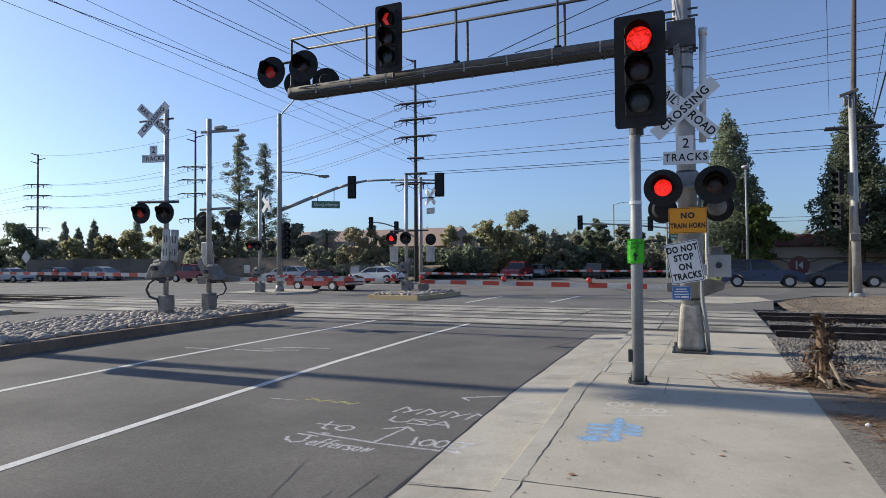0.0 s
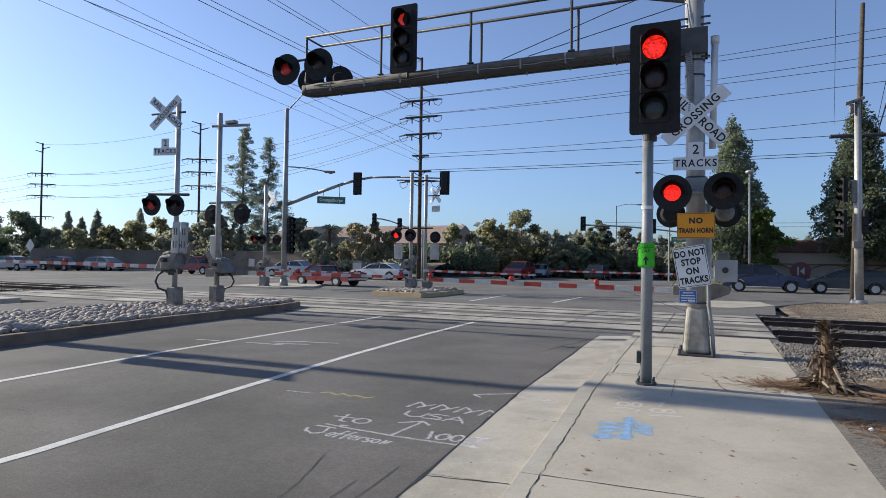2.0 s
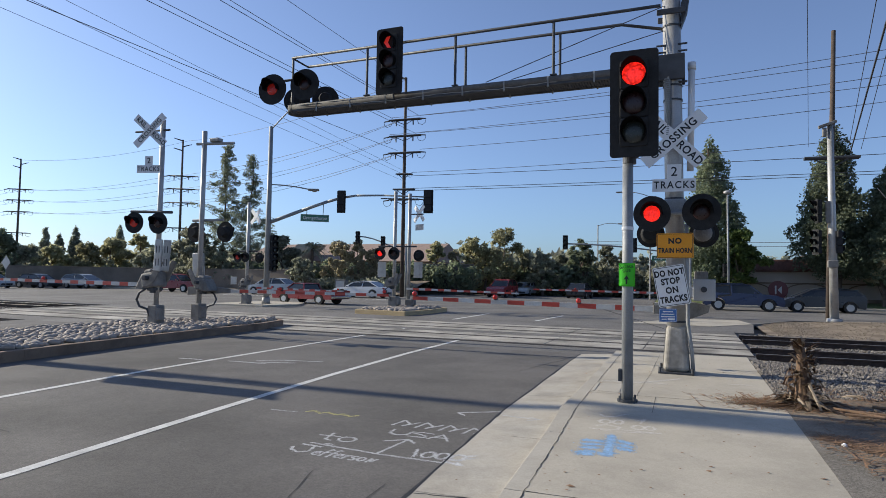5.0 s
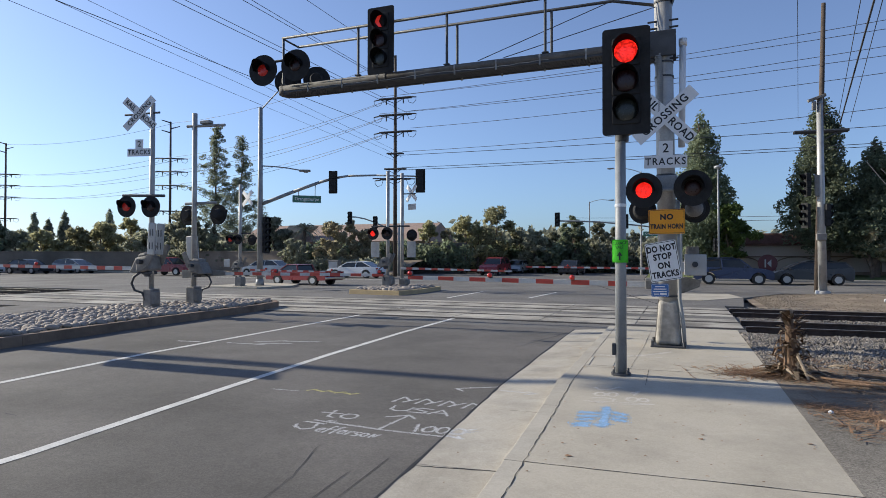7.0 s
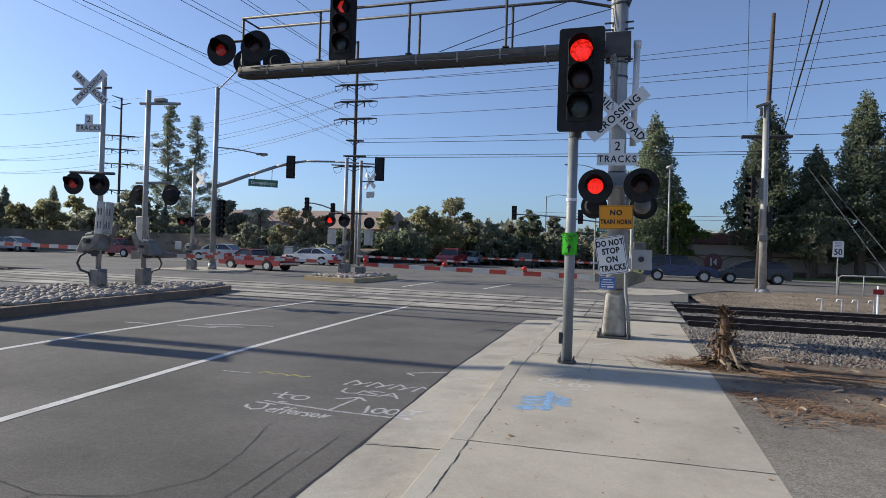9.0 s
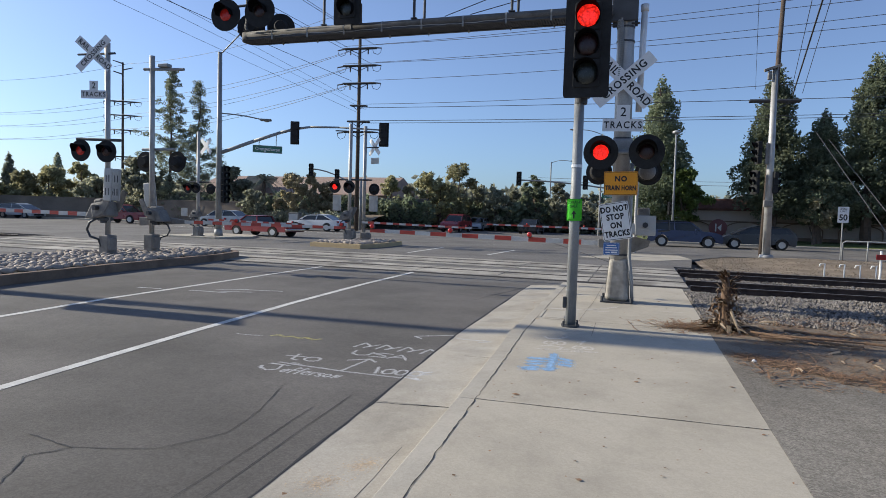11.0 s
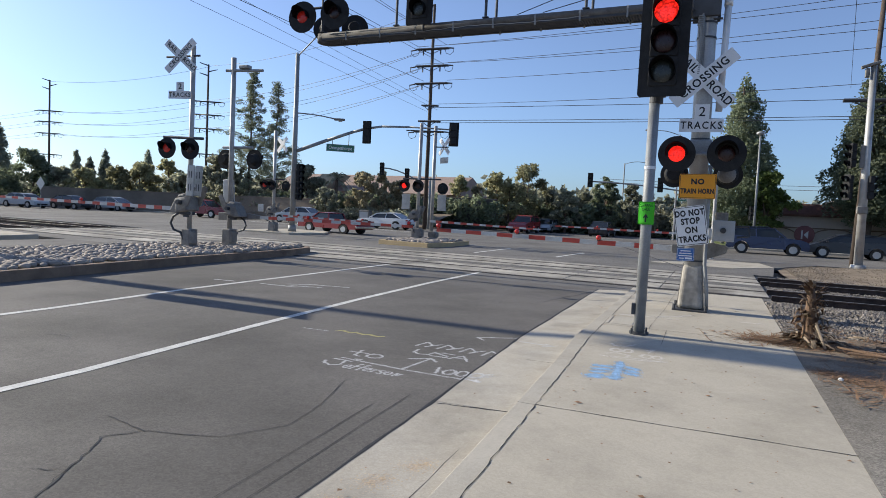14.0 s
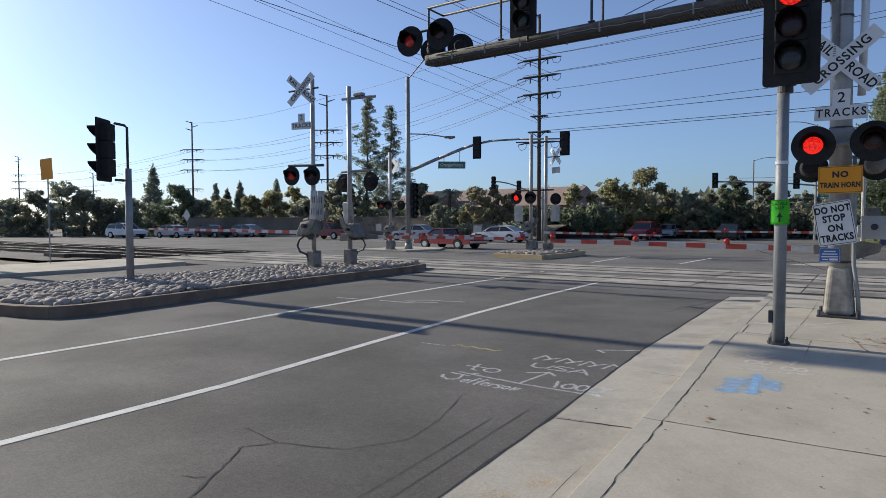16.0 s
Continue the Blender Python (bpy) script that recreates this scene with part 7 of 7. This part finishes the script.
    bm.transform(m)
    part("glass", bm, GLASS_DARK, t, "dark tinted windows")
    bm = B()
    top = [p for p in upper if p[1] > hmin + 0.72 * (hmax - hmin)]
    roofline = [(u, v + 0.012) for u, v in upper[1:-1]]
    prism(bm, roofline + [(u, v - 0.03) for u, v in reversed(roofline)], "y", -W / 2 * 0.80, W / 2 * 0.80)
    for side in (-1, 1):
        for (ua, va), (ub, vb) in ((upper[0], upper[1]), (upper[-1], upper[-2])):
            f = lambda v: 1 - 0.20 * (v - hmin) / (hmax - hmin)
            rod(bm, (ua, side * (W / 2 - 0.075) * f(va), va), (ub, side * (W / 2 - 0.075) * f(vb), vb), 0.035, n=6)
        mid = (upper[0][0] + upper[-1][0]) / 2 - 0.05
        rod(bm, (mid, side * (W / 2 - 0.07), hmin + 0.02), (mid - 0.05, side * (W / 2 - 0.07) * 0.81, hmax - 0.03), 0.03, n=6)
        ua, ub = upper[1], upper[-2]
        rod(bm, (ua[0], side * W / 2 * 0.78, ua[1] + 0.0), (ub[0], side * W / 2 * 0.78, ub[1] + 0.0), 0.025, n=6)
    bm.transform(m)
    part("roof", bm, body, t)
    for k, cx in enumerate(wx):
        for side in (-1, 1):
            bm = B()
            rod(bm, (cx, side * (W / 2 - 0.20), wr), (cx, side * (W / 2 + 0.005), wr), wr, n=24)
            bm.transform(m)
            wh = part("wheel", bm, TYRE, t, "black tyre")
            bm = B()
            rod(bm, (cx, side * (W / 2 - 0.02), wr), (cx, side * (W / 2 + 0.012), wr), wr * 0.62, n=18)
            for sp in range(5):
                a = 2 * math.pi * sp / 5
                box(bm, (cx + 0.11 * math.cos(a), side * (W / 2 + 0.014), wr + 0.11 * math.sin(a)), (0.2, 0.012, 0.05), rot=Euler((0, -a, 0)).to_matrix())
            bm.transform(m)
            part("rim", bm, RIM, wh, "alloy rim")
    for side in (-1, 1):
        bm = B()
        box(bm, (L / 2 - 0.16, side * (W / 2 - 0.28), 0.66), (0.16, 0.34, 0.13), bevel=0.03)
        bm.transform(m)
        part("headlight", bm, HEADL, t)
        bm = B()
        box(bm, (-L / 2 + 0.06, side * (W / 2 - 0.24), 0.78), (0.14, 0.30, 0.15), bevel=0.03)
        bm.transform(m)
        part("tail_light", bm, TAIL, t)
        bm = B()
        box(bm, (upper[-1][0] - 0.35, side * (W / 2 + 0.06), hmin + 0.08), (0.12, 0.16, 0.12), bevel=0.03)
        bm.transform(m)
        part("mirror", bm, body, t)
    bm = B()
    box(bm, (L / 2 - 0.03, 0, 0.40), (0.06, W * 0.66, 0.18), bevel=0.02)
    bm.transform(m)
    part("bumper", bm, BLACK, t)
    bm = B()
    box(bm, (-L / 2 + 0.03, 0, 0.42), (0.06, W * 0.7, 0.14), bevel=0.02)
    bm.transform(m)
    part("bumper", bm, BLACK, t)
    return t


WHITE_CAR, DARK_CAR, SILVER = paint("white_car_paint", (0.62, 0.62, 0.63)), paint("dark_grey_car_paint", (0.022, 0.024, 0.03)), paint("silver_car_paint", (0.40, 0.42, 0.44))
BLUE_CAR, RED_CAR = paint("blue_car_paint", (0.018, 0.028, 0.075)), paint("dark_red_car_paint", (0.22, 0.018, 0.022))
car(8.0, 41.5, 180, DARK_CAR, "hatch", "dark grey hatchback standing in the street before the shop")
car(3.6, 40.4, 0, BLUE_CAR, "suv", "dark blue sport utility car driving past the shop")
car(-24.2, 42.0, 178, WHITE_CAR, "coupe", "white coupe waiting in the cross street")
car(-15.7, 62.0, -92, SILVER, "sedan", "silver sedan on the road beyond the crossing")
car(-15.9, 54.0, -92, RED_CAR, "suv", "red car on the road beyond the crossing")
car(-9.3, 58.0, 88, DARK_CAR, "sedan", "dark sedan driving away beyond the crossing")
car(-63.3, 37.0, 8, SILVER, "sedan", "silver sedan on the western cross street")
car(-43.5, 41.5, 4, RED_CAR, "suv", "red estate car before the pines")
car(-58.7, 43.6, 4, SILVER, "hatch", "silver hatchback on the western cross street")
car(-61.0, 40.3, 6, DARK_CAR, "sedan", "dark sedan on the western cross street")
car(-33.5, 42.5, 182, SILVER, "sedan", "silver sedan on the cross street before the bank")
car(-66.0, 33.0, 10, WHITE_CAR, "suv", "white car on the western cross street")

# red pickup standing at the corner
def pickup(x, y, yaw, body, label):
    m = pose(x, y, 0, 0, 0, yaw) @ Matrix.Diagonal((1, 1, 0.86, 1))
    t = thing("pickup_truck", label, "pickup truck", "vehicles on the street", (x, y, 0))
    W = 1.72
    bm = B()
    wx, wr = (-1.45, 1.35), 0.33
    arch = []
    for cx in (wx[1], wx[0]):
        for i in range(9):
            a = math.pi * i / 8
            arch.append((cx + 0.40 * math.cos(a), max(0.34, wr + 0.39 * math.sin(a))))
    prism(bm, [(-2.4, 0.42), (-2.42, 0.95), (0.35, 0.97), (1.2, 0.95), (2.2, 0.88), (2.35, 0.6), (2.3, 0.34)] + arch + [(-2.35, 0.36)], "y", -W / 2, W / 2)
    bmesh.ops.triangulate(bm, faces=[f for f in bm.faces if len(f.verts) > 4])
    bm.transform(m)
    part("body", bm, body, t)
    bm = B()
    box(bm, (-1.25, 0, 0.965), (2.1, W - 0.24, 0.03))
    bm.transform(m)
    part("load_bed", bm, BLACK, t, "dark open load bed")
    bm = B()
    prism(bm, [(-0.18, 0.96), (-0.05, 1.38), (0.75, 1.40), (1.35, 0.95)], "y", -W / 2 + 0.1, W / 2 - 0.1)
    for v in bm.verts:
        v.co.y *= 1 - 0.16 * (v.co.z - 0.95) / 0.45
    bm.transform(m)
    part("glass", bm, GLASS_DARK, t)
    bm = B()
    prism(bm, [(-0.12, 1.385), (0.8, 1.405), (0.8, 1.44), (-0.12, 1.42)], "y", -W / 2 + 0.16, W / 2 - 0.16, 0.01)
    for side in (-1, 1):
        rod(bm, (-0.2, side * 0.76, 0.96), (-0.07, side * 0.66, 1.4), 0.05, n=6)
        rod(bm, (1.35, side * 0.76, 0.95), (0.77, side * 0.66, 1.41), 0.04, n=6)
    bm.transform(m)
    part("roof", bm, body, t)
    for cx in wx:
        for side in (-1, 1):
            bm = B()
            rod(bm, (cx, side * (W / 2 - 0.2), wr), (cx, side * (W / 2 + 0.01), wr), wr, n=22)
            bm.transform(m)
            wh = part("wheel", bm, TYRE, t)
            bm = B()
            rod(bm, (cx, side * (W / 2 - 0.02), wr), (cx, side * (W / 2 + 0.02), wr), wr * 0.6, n=16)
            bm.transform(m)
            part("rim", bm, RIM, wh, "white steel rim")
    for side in (-1, 1):
        bm = B()
        box(bm, (-2.4, side * 0.68, 0.75), (0.06, 0.2, 0.3), bevel=0.02)
        bm.transform(m)
        part("tail_light", bm, TAIL, t)
        bm = B()
        box(bm, (2.26, side * 0.6, 0.72), (0.08, 0.3, 0.16), bevel=0.02)
        bm.transform(m)
        part("headlight", bm, HEADL, t)
    for bx in (-2.47, 2.36):
        bm = B()
        box(bm, (bx, 0, 0.5), (0.12, W, 0.16), bevel=0.03)
        bm.transform(m)
        part("bumper", bm, CHROME, t, "chrome bumper")
    return t


pickup(-21.0, 29.9, 172, RED_CAR, "old dark red pickup with chrome bumper waiting at the crossing")

# white semi trailer and its tractor on the cross street
def semi(x, y, yaw):
    m = pose(x, y, 0, 0, 0, yaw)
    t = thing("semi_truck", "white box trailer behind a pale blue sleeper tractor", "truck", "vehicles on the street", (x, y, 0))
    bm = B()
    box(bm, (-6.5, 0, 2.45), (13.0, 2.55, 2.75), bevel=0.03)
    bm.transform(m)
    tr_ = part("trailer", bm, TRAILER_W, t, "white box trailer")
    bm = B()
    for k in range(20):
        box(bm, (-12.7 + 0.65 * k, -1.28, 2.45), (0.03, 0.012, 2.6))
    bm.transform(m)
    part("seam", bm, SIGN_BACK, tr_)
    bm = B()
    box(bm, (-6.5, 0, 1.0), (12.6, 2.0, 0.14))
    box(bm, (-11.0, 0, 0.8), (2.6, 1.4, 0.3))
    bm.transform(m)
    part("chassis", bm, BLACK, t)
    prof = [(0.7, 0.75), (0.7, 3.55), (1.6, 3.85), (2.6, 3.3), (3.1, 2.45), (3.4, 1.75), (4.9, 1.5), (5.3, 1.2), (5.35, 0.5), (0.7, 0.5)]
    bm = B()
    prism(bm, prof, "y", -1.2, 1.2, 0.06)
    bm.transform(m)
    cabm = part("cab", bm, paint("pale_blue_cab_paint", (0.50, 0.56, 0.62)), t, "pale blue sleeper cab")
    bm = B()
    prism(bm, [(2.05, 1.85), (2.05, 2.6), (2.75, 2.6), (3.15, 1.85)], "y", -1.215, 1.215)
    prism(bm, [(2.62, 3.2), (3.08, 2.5), (3.38, 1.85), (3.44, 1.9), (3.14, 2.55), (2.68, 3.25)], "y", -1.0, 1.0)
    bm.transform(m)
    part("window", bm, GLASS_DARK, cabm)
    for cx in (-12.0, -10.7, 0.6, 1.9, 4.5):
        for side in (-1, 1):
            bm = B()
            rod(bm, (cx, side * 0.85, 0.52), (cx, side * 1.24, 0.52), 0.52, n=24)
            bm.transform(m)
            wh = part("wheel", bm, TYRE, t)
            bm = B()
            rod(bm, (cx, side * 1.2, 0.52), (cx, side * 1.25, 0.52), 0.28, n=16)
            bm.transform(m)
            part("rim", bm, RIM, wh)
    bm = B()
    box(bm, (5.4, 0, 0.62), (0.2, 2.4, 0.4), bevel=0.05)
    box(bm, (5.36, 0, 1.1), (0.06, 1.3, 0.55), bevel=0.02)
    bm.transform(m)
    part("grille", bm, CHROME, t)
    return t


semi(26.9, 34.6, -2)

# long block wall behind the western street
BLOCKWALL = material("brown_block_wall", (0.23, 0.185, 0.145), 0.9, vary=0.2, scale=0.5, fine=20, bump=0.3, second=(0.16, 0.13, 0.10), stain=0.3, stain_scale=0.3)
for a, b in (((-68.0, 41.6), (-53.0, 49.6)), ((-53.0, 49.6), (-36.0, 48.6))):
    d = Vector((b[0] - a[0], b[1] - a[1])).normalized() * 0.1
    bm = B()
    prism(bm, [(a[0] - d.y, a[1] + d.x), (a[0] + d.y, a[1] - d.x), (b[0] + d.y, b[1] - d.x), (b[0] - d.y, b[1] + d.x)], "z", -0.1, 2.2, 0.01)
    w_ = tagged(finish("boundary_wall", bm, BLOCKWALL), "long brown block wall along the western street", "wall", "", "structure")
    bm = B()
    d *= 1.5
    prism(bm, [(a[0] - d.y, a[1] + d.x), (a[0] + d.y, a[1] - d.x), (b[0] + d.y, b[1] - d.x), (b[0] - d.y, b[1] + d.x)], "z", 2.2, 2.3, 0.01)
    part("coping", bm, BLOCKWALL, w_)

# ---- palm stump, litter and loose stones ----
stump = thing("palm_stump", "sawn dry palm stump shaggy with drooping dead frond bases", "palm stump", "", (1.97, 7.1, 0.05))
bm = B()
rk = random.Random(9)
rod(bm, (2.0, 7.15, 0.0), (1.98, 7.15, 0.4), 0.14, 0.085, n=12)
rod(bm, (1.98, 7.15, 0.4), (1.95, 7.13, 0.86), 0.085, 0.04, n=12)
part("core", bm, PALMDRY, stump, "fibrous brown palm core")
for k in range(290):
    a = rk.uniform(0, 6.28)
    z = rk.uniform(0.05, 0.55) if k < 200 else rk.uniform(0.5, 0.9)
    z = rk.uniform(0.04, 0.22) if k < 90 else z
    rad = 0.14 - 0.11 * z
    c0 = Vector((1.975 + rad * math.cos(a), 7.14 + rad * math.sin(a), z))
    if z > 0.72:
        reach, dz = rk.uniform(0.04, 0.24), rk.uniform(0.0, 0.10)
    else:
        reach, dz = rk.uniform(0.05, 0.15) + 1.0 * max(0.0, 0.40 - z) * rk.uniform(0.3, 1.7), -rk.uniform(0.0, 0.16) if rk.random() < 0.6 else rk.uniform(0.0, 0.07)
    tw = rk.uniform(-0.5, 0.5)
    c1 = c0 + Vector((reach * math.cos(a + tw), reach * math.sin(a + tw), max(dz, 0.05 - z)))
    mid = (c0 + c1) / 2 + Vector((0.03 * math.cos(a), 0.03 * math.sin(a), 0.035))
    wd = rk.uniform(0.010, 0.034)
    side = Vector((-math.sin(a), math.cos(a), rk.uniform(-0.4, 0.4))) * wd
    bm = B()
    q = [bm.verts.new(p) for p in (c0 - side, c0 + side, mid + side * 0.8, mid - side * 0.8, c1 + side * 0.3, c1 - side * 0.3)]
    bm.faces.new((q[0], q[1], q[2], q[3]))
    bm.faces.new((q[3], q[2], q[4], q[5]))
    bmesh.ops.solidify(bm, geom=bm.faces[:], thickness=0.009)
    part("frond_stub", bm, PALMPALE if rk.random() < (0.5 if z < 0.3 else 0.22) else PALMDRY, stump)
for x0, z0_, x1, y1 in ((2.02, 0.40, 2.12, 6.78), (2.0, 0.30, 2.22, 6.82), (1.9, 0.22, 1.99, 6.76)):
    bm = B()
    rod(bm, (x0, 6.97, z0_), (x1, y1, 0.12), 0.022, 0.015, n=6)
    part("bare_stalk", bm, PALMPALE, stump, "pale bare frond stalk")
for pts in (((2.35, 6.75), (2.9, 6.6), (3.5, 6.62), (4.2, 6.45)), ((2.3, 6.5), (2.8, 6.42), (3.4, 6.3)), ((2.7, 7.1), (3.5, 7.0), (4.4, 7.1)), ((2.2, 6.9), (2.6, 6.55), (2.9, 6.2))):
    bm = B()
    for (xa, ya), (xb, yb) in zip(pts[:-1], pts[1:]):
        rod(bm, (xa, ya, 0.165 + nz(xa, ya, 0.7, 0.04)), (xb, yb, 0.165 + nz(xb, yb, 0.7, 0.04)), 0.016, 0.012, n=6)
    tagged(finish("fallen_frond_stalk", bm, PALMDRY), "dry brown frond stalk lying on the dirt verge", "branch", "fallen stalks")

rk = random.Random(21)
bm = B()
for k in range(5200):
    if k < 1500:
        a, r_ = rk.uniform(0, 6.28), abs(rk.gauss(0, 0.5)) + 0.1
        x, y = 1.75 + r_ * math.cos(a) * 0.8, 7.0 + r_ * math.sin(a) * 0.45
    else:
        x, y = 2.0 + 8.0 * rk.random() ** 1.4, rk.uniform(4.0, 8.6)
    z = 0.138 if x < 1.73 else 0.125 + nz(x, y, 0.7, 0.04)
    ln, a = rk.uniform(0.05, 0.27), rk.uniform(0, 6.28)
    d = Vector((math.cos(a), math.sin(a), rk.uniform(-0.08, 0.2))) * ln
    s_ = Vector((-math.sin(a), math.cos(a), 0)) * rk.uniform(0.003, 0.012)
    c = Vector((x, y, z))
    bm.faces.new([bm.verts.new(p) for p in (c - s_, c + s_, c + d + s_ * 0.4, c + d - s_ * 0.4)])
for k in range(9000):
    if k < 4500:
        f = rk.random()
        x, y = 1.85 + 6.0 * f ** 1.3 + rk.gauss(0, 0.1), 5.35 - 0.9 * min(1.0, f * 3) + 0.3 * f + rk.gauss(0, 0.22)
    else:
        x, y = 2.3 + 7.0 * rk.random(), rk.gauss(6.5, 0.5)
    if x < 1.76 or nz(x, y, 1.6, 1.0) < -0.12:
        continue
    z = 0.134 + max(0.0, nz(x, y, 0.7, 0.04))
    ln, a = rk.uniform(0.02, 0.11), rk.uniform(0, 6.28)
    d = Vector((math.cos(a), math.sin(a), rk.uniform(-0.05, 0.25))) * ln
    s_ = Vector((-math.sin(a), math.cos(a), 0)) * rk.uniform(0.003, 0.011)
    c = Vector((x, y, z))
    bm.faces.new([bm.verts.new(p) for p in (c - s_, c + s_, c + d + s_ * 0.4, c + d - s_ * 0.4)])
tagged(finish("palm_litter", bm, TWIG), "scattered dry brown frond litter around the stump", "litter", "", "stuff")
for k in range(90):
    x, y = rk.uniform(2.4, 8.5), rk.uniform(4.6, 8.4)
    s_ = rk.uniform(0.03, 0.10)
    f = thing("dead_frond", "curled dead palm frond piece on the earth", "frond", "dead fronds", (x, y, 0.08))
    bm = B()
    a = rk.uniform(0, 6.28)
    pts = [Vector((x + math.cos(a) * 0.09 * i, y + math.sin(a) * 0.09 * i, 0.10 + 0.05 * math.sin(i * 0.9 + k) + nz(x, y, 0.7, 0.05))) for i in range(6)]
    for i in range(5):
        rod(bm, pts[i], pts[i + 1], s_ * 0.28 * (1 - i * 0.12), s_ * 0.28 * (1 - (i + 1) * 0.12), n=5)
    part("stalk", bm, PALMPALE if k % 3 else PALMDRY, f)
cup = thing("white_scrap", "small crumpled white scrap on the verge", "litter", "", (2.0, 5.02, 0.1))
bm = B()
bmesh.ops.create_icosphere(bm, subdivisions=1, radius=0.028, matrix=Matrix.Translation((2.0, 5.02, 0.135)))
part("scrap", bm, SIGN_W, cup)


def stones(name, spots, label, mat, lo, hi, seed):
    rng = np.random.default_rng(seed)
    n = len(spots)
    octa = np.array([(1, 0, 0), (-1, 0, 0), (0, 1, 0), (0, -1, 0), (0, 0, 1), (0, 0, -1)], float)
    tri = np.array([(0, 2, 4), (2, 1, 4), (1, 3, 4), (3, 0, 4), (2, 0, 5), (1, 2, 5), (3, 1, 5), (0, 3, 5)])
    v = octa[None] * rng.uniform(lo, hi, size=(n, 1, 1)) * rng.uniform(0.6, 1.3, size=(n, 6, 1))
    a = rng.uniform(0, 6.28, size=n)
    c, s = np.cos(a)[:, None], np.sin(a)[:, None]
    x, y = v[:, :, 0] * c - v[:, :, 1] * s, v[:, :, 0] * s + v[:, :, 1] * c
    z = v[:, :, 2] * 0.8 + x * rng.uniform(-0.5, 0.5, size=(n, 1))
    v = np.stack([x, y, z], 2) + spots[:, None, :]
    f = (tri[None] + 6 * np.arange(n)[:, None, None]).reshape(-1, 3)
    me = bpy.data.meshes.new(name)
    me.from_pydata(v.reshape(-1, 3).tolist(), [], f.tolist())
    me.materials.append(mat)
    return tagged(new(name, me), label, "stones", "", "stuff")


rng = np.random.default_rng(12)
def field(x0, x1, y0, y1, n, h, pw=1.7):
    x = x0 + (x1 - x0) * rng.uniform(0, 1, n) ** pw
    y = rng.uniform(y0, y1, n)
    return np.stack([x, y, np.array([h(a, b) for a, b in zip(x, y)])], 1)


sp = np.concatenate([field(1.76, 22.0, 7.9, 13.55, 30000, lambda a, b: BALL(a, max(b, 9.0)) + 0.02), field(2.05, 22.0, 13.8, 15.0, 1800, lambda a, b: -0.08),
                     field(2.05, 22.0, 15.25, 17.5, 4000, lambda a, b: -0.07), field(2.05, 22.0, 19.15, 21.5, 3500, lambda a, b: -0.07)])
stones("ballast_stones", sp, "loose grey crushed stones of the track ballast", STONE, 0.016, 0.046, 5)
sp = field(3.4, 24.0, 21.0, 30.0, 5000, lambda a, b: -0.06 + 0.30 * math.exp(-((b - 26.0) / 3.2) ** 2) * min(1.0, max(0.0, (a - 3.1) / 4)))
stones("bank_gravel", sp, "loose brown gravel on the bank", BROWNSTONE, 0.012, 0.03, 6)
sp = field(1.8, 10.0, 5.3, 8.8, 5000, lambda a, b: 0.115 + nz(a, b, 0.7, 0.04))
stones("verge_pebbles", sp, "small pebbles on the earth verge", BROWNSTONE, 0.005, 0.013, 7)
x = -27.2 - 28 * rng.uniform(0, 1, 3500)
y = rng.uniform(9.2, 21.0, 3500)
stones("west_ballast_stones", np.stack([x, y, np.full(3500, -0.07)], 1), "loose grey crushed stones west of the road", STONE, 0.03, 0.06, 8)
ties = thing("tie_stack", "dark old wooden beams lying beside the western track", "timber", "", (-27.8, 10.2, 0))
for k in range(6):
    bm = B()
    box(bm, (-29.5 + 0.55 * k, 10.6 + 0.25 * k, -0.02 if k % 2 else 0.17), (2.0, 0.24, 0.2), rot=Euler((0, 0, radians(12 * (k % 3)))).to_matrix(), bevel=0.01)
    part("beam", bm, TIE, ties)
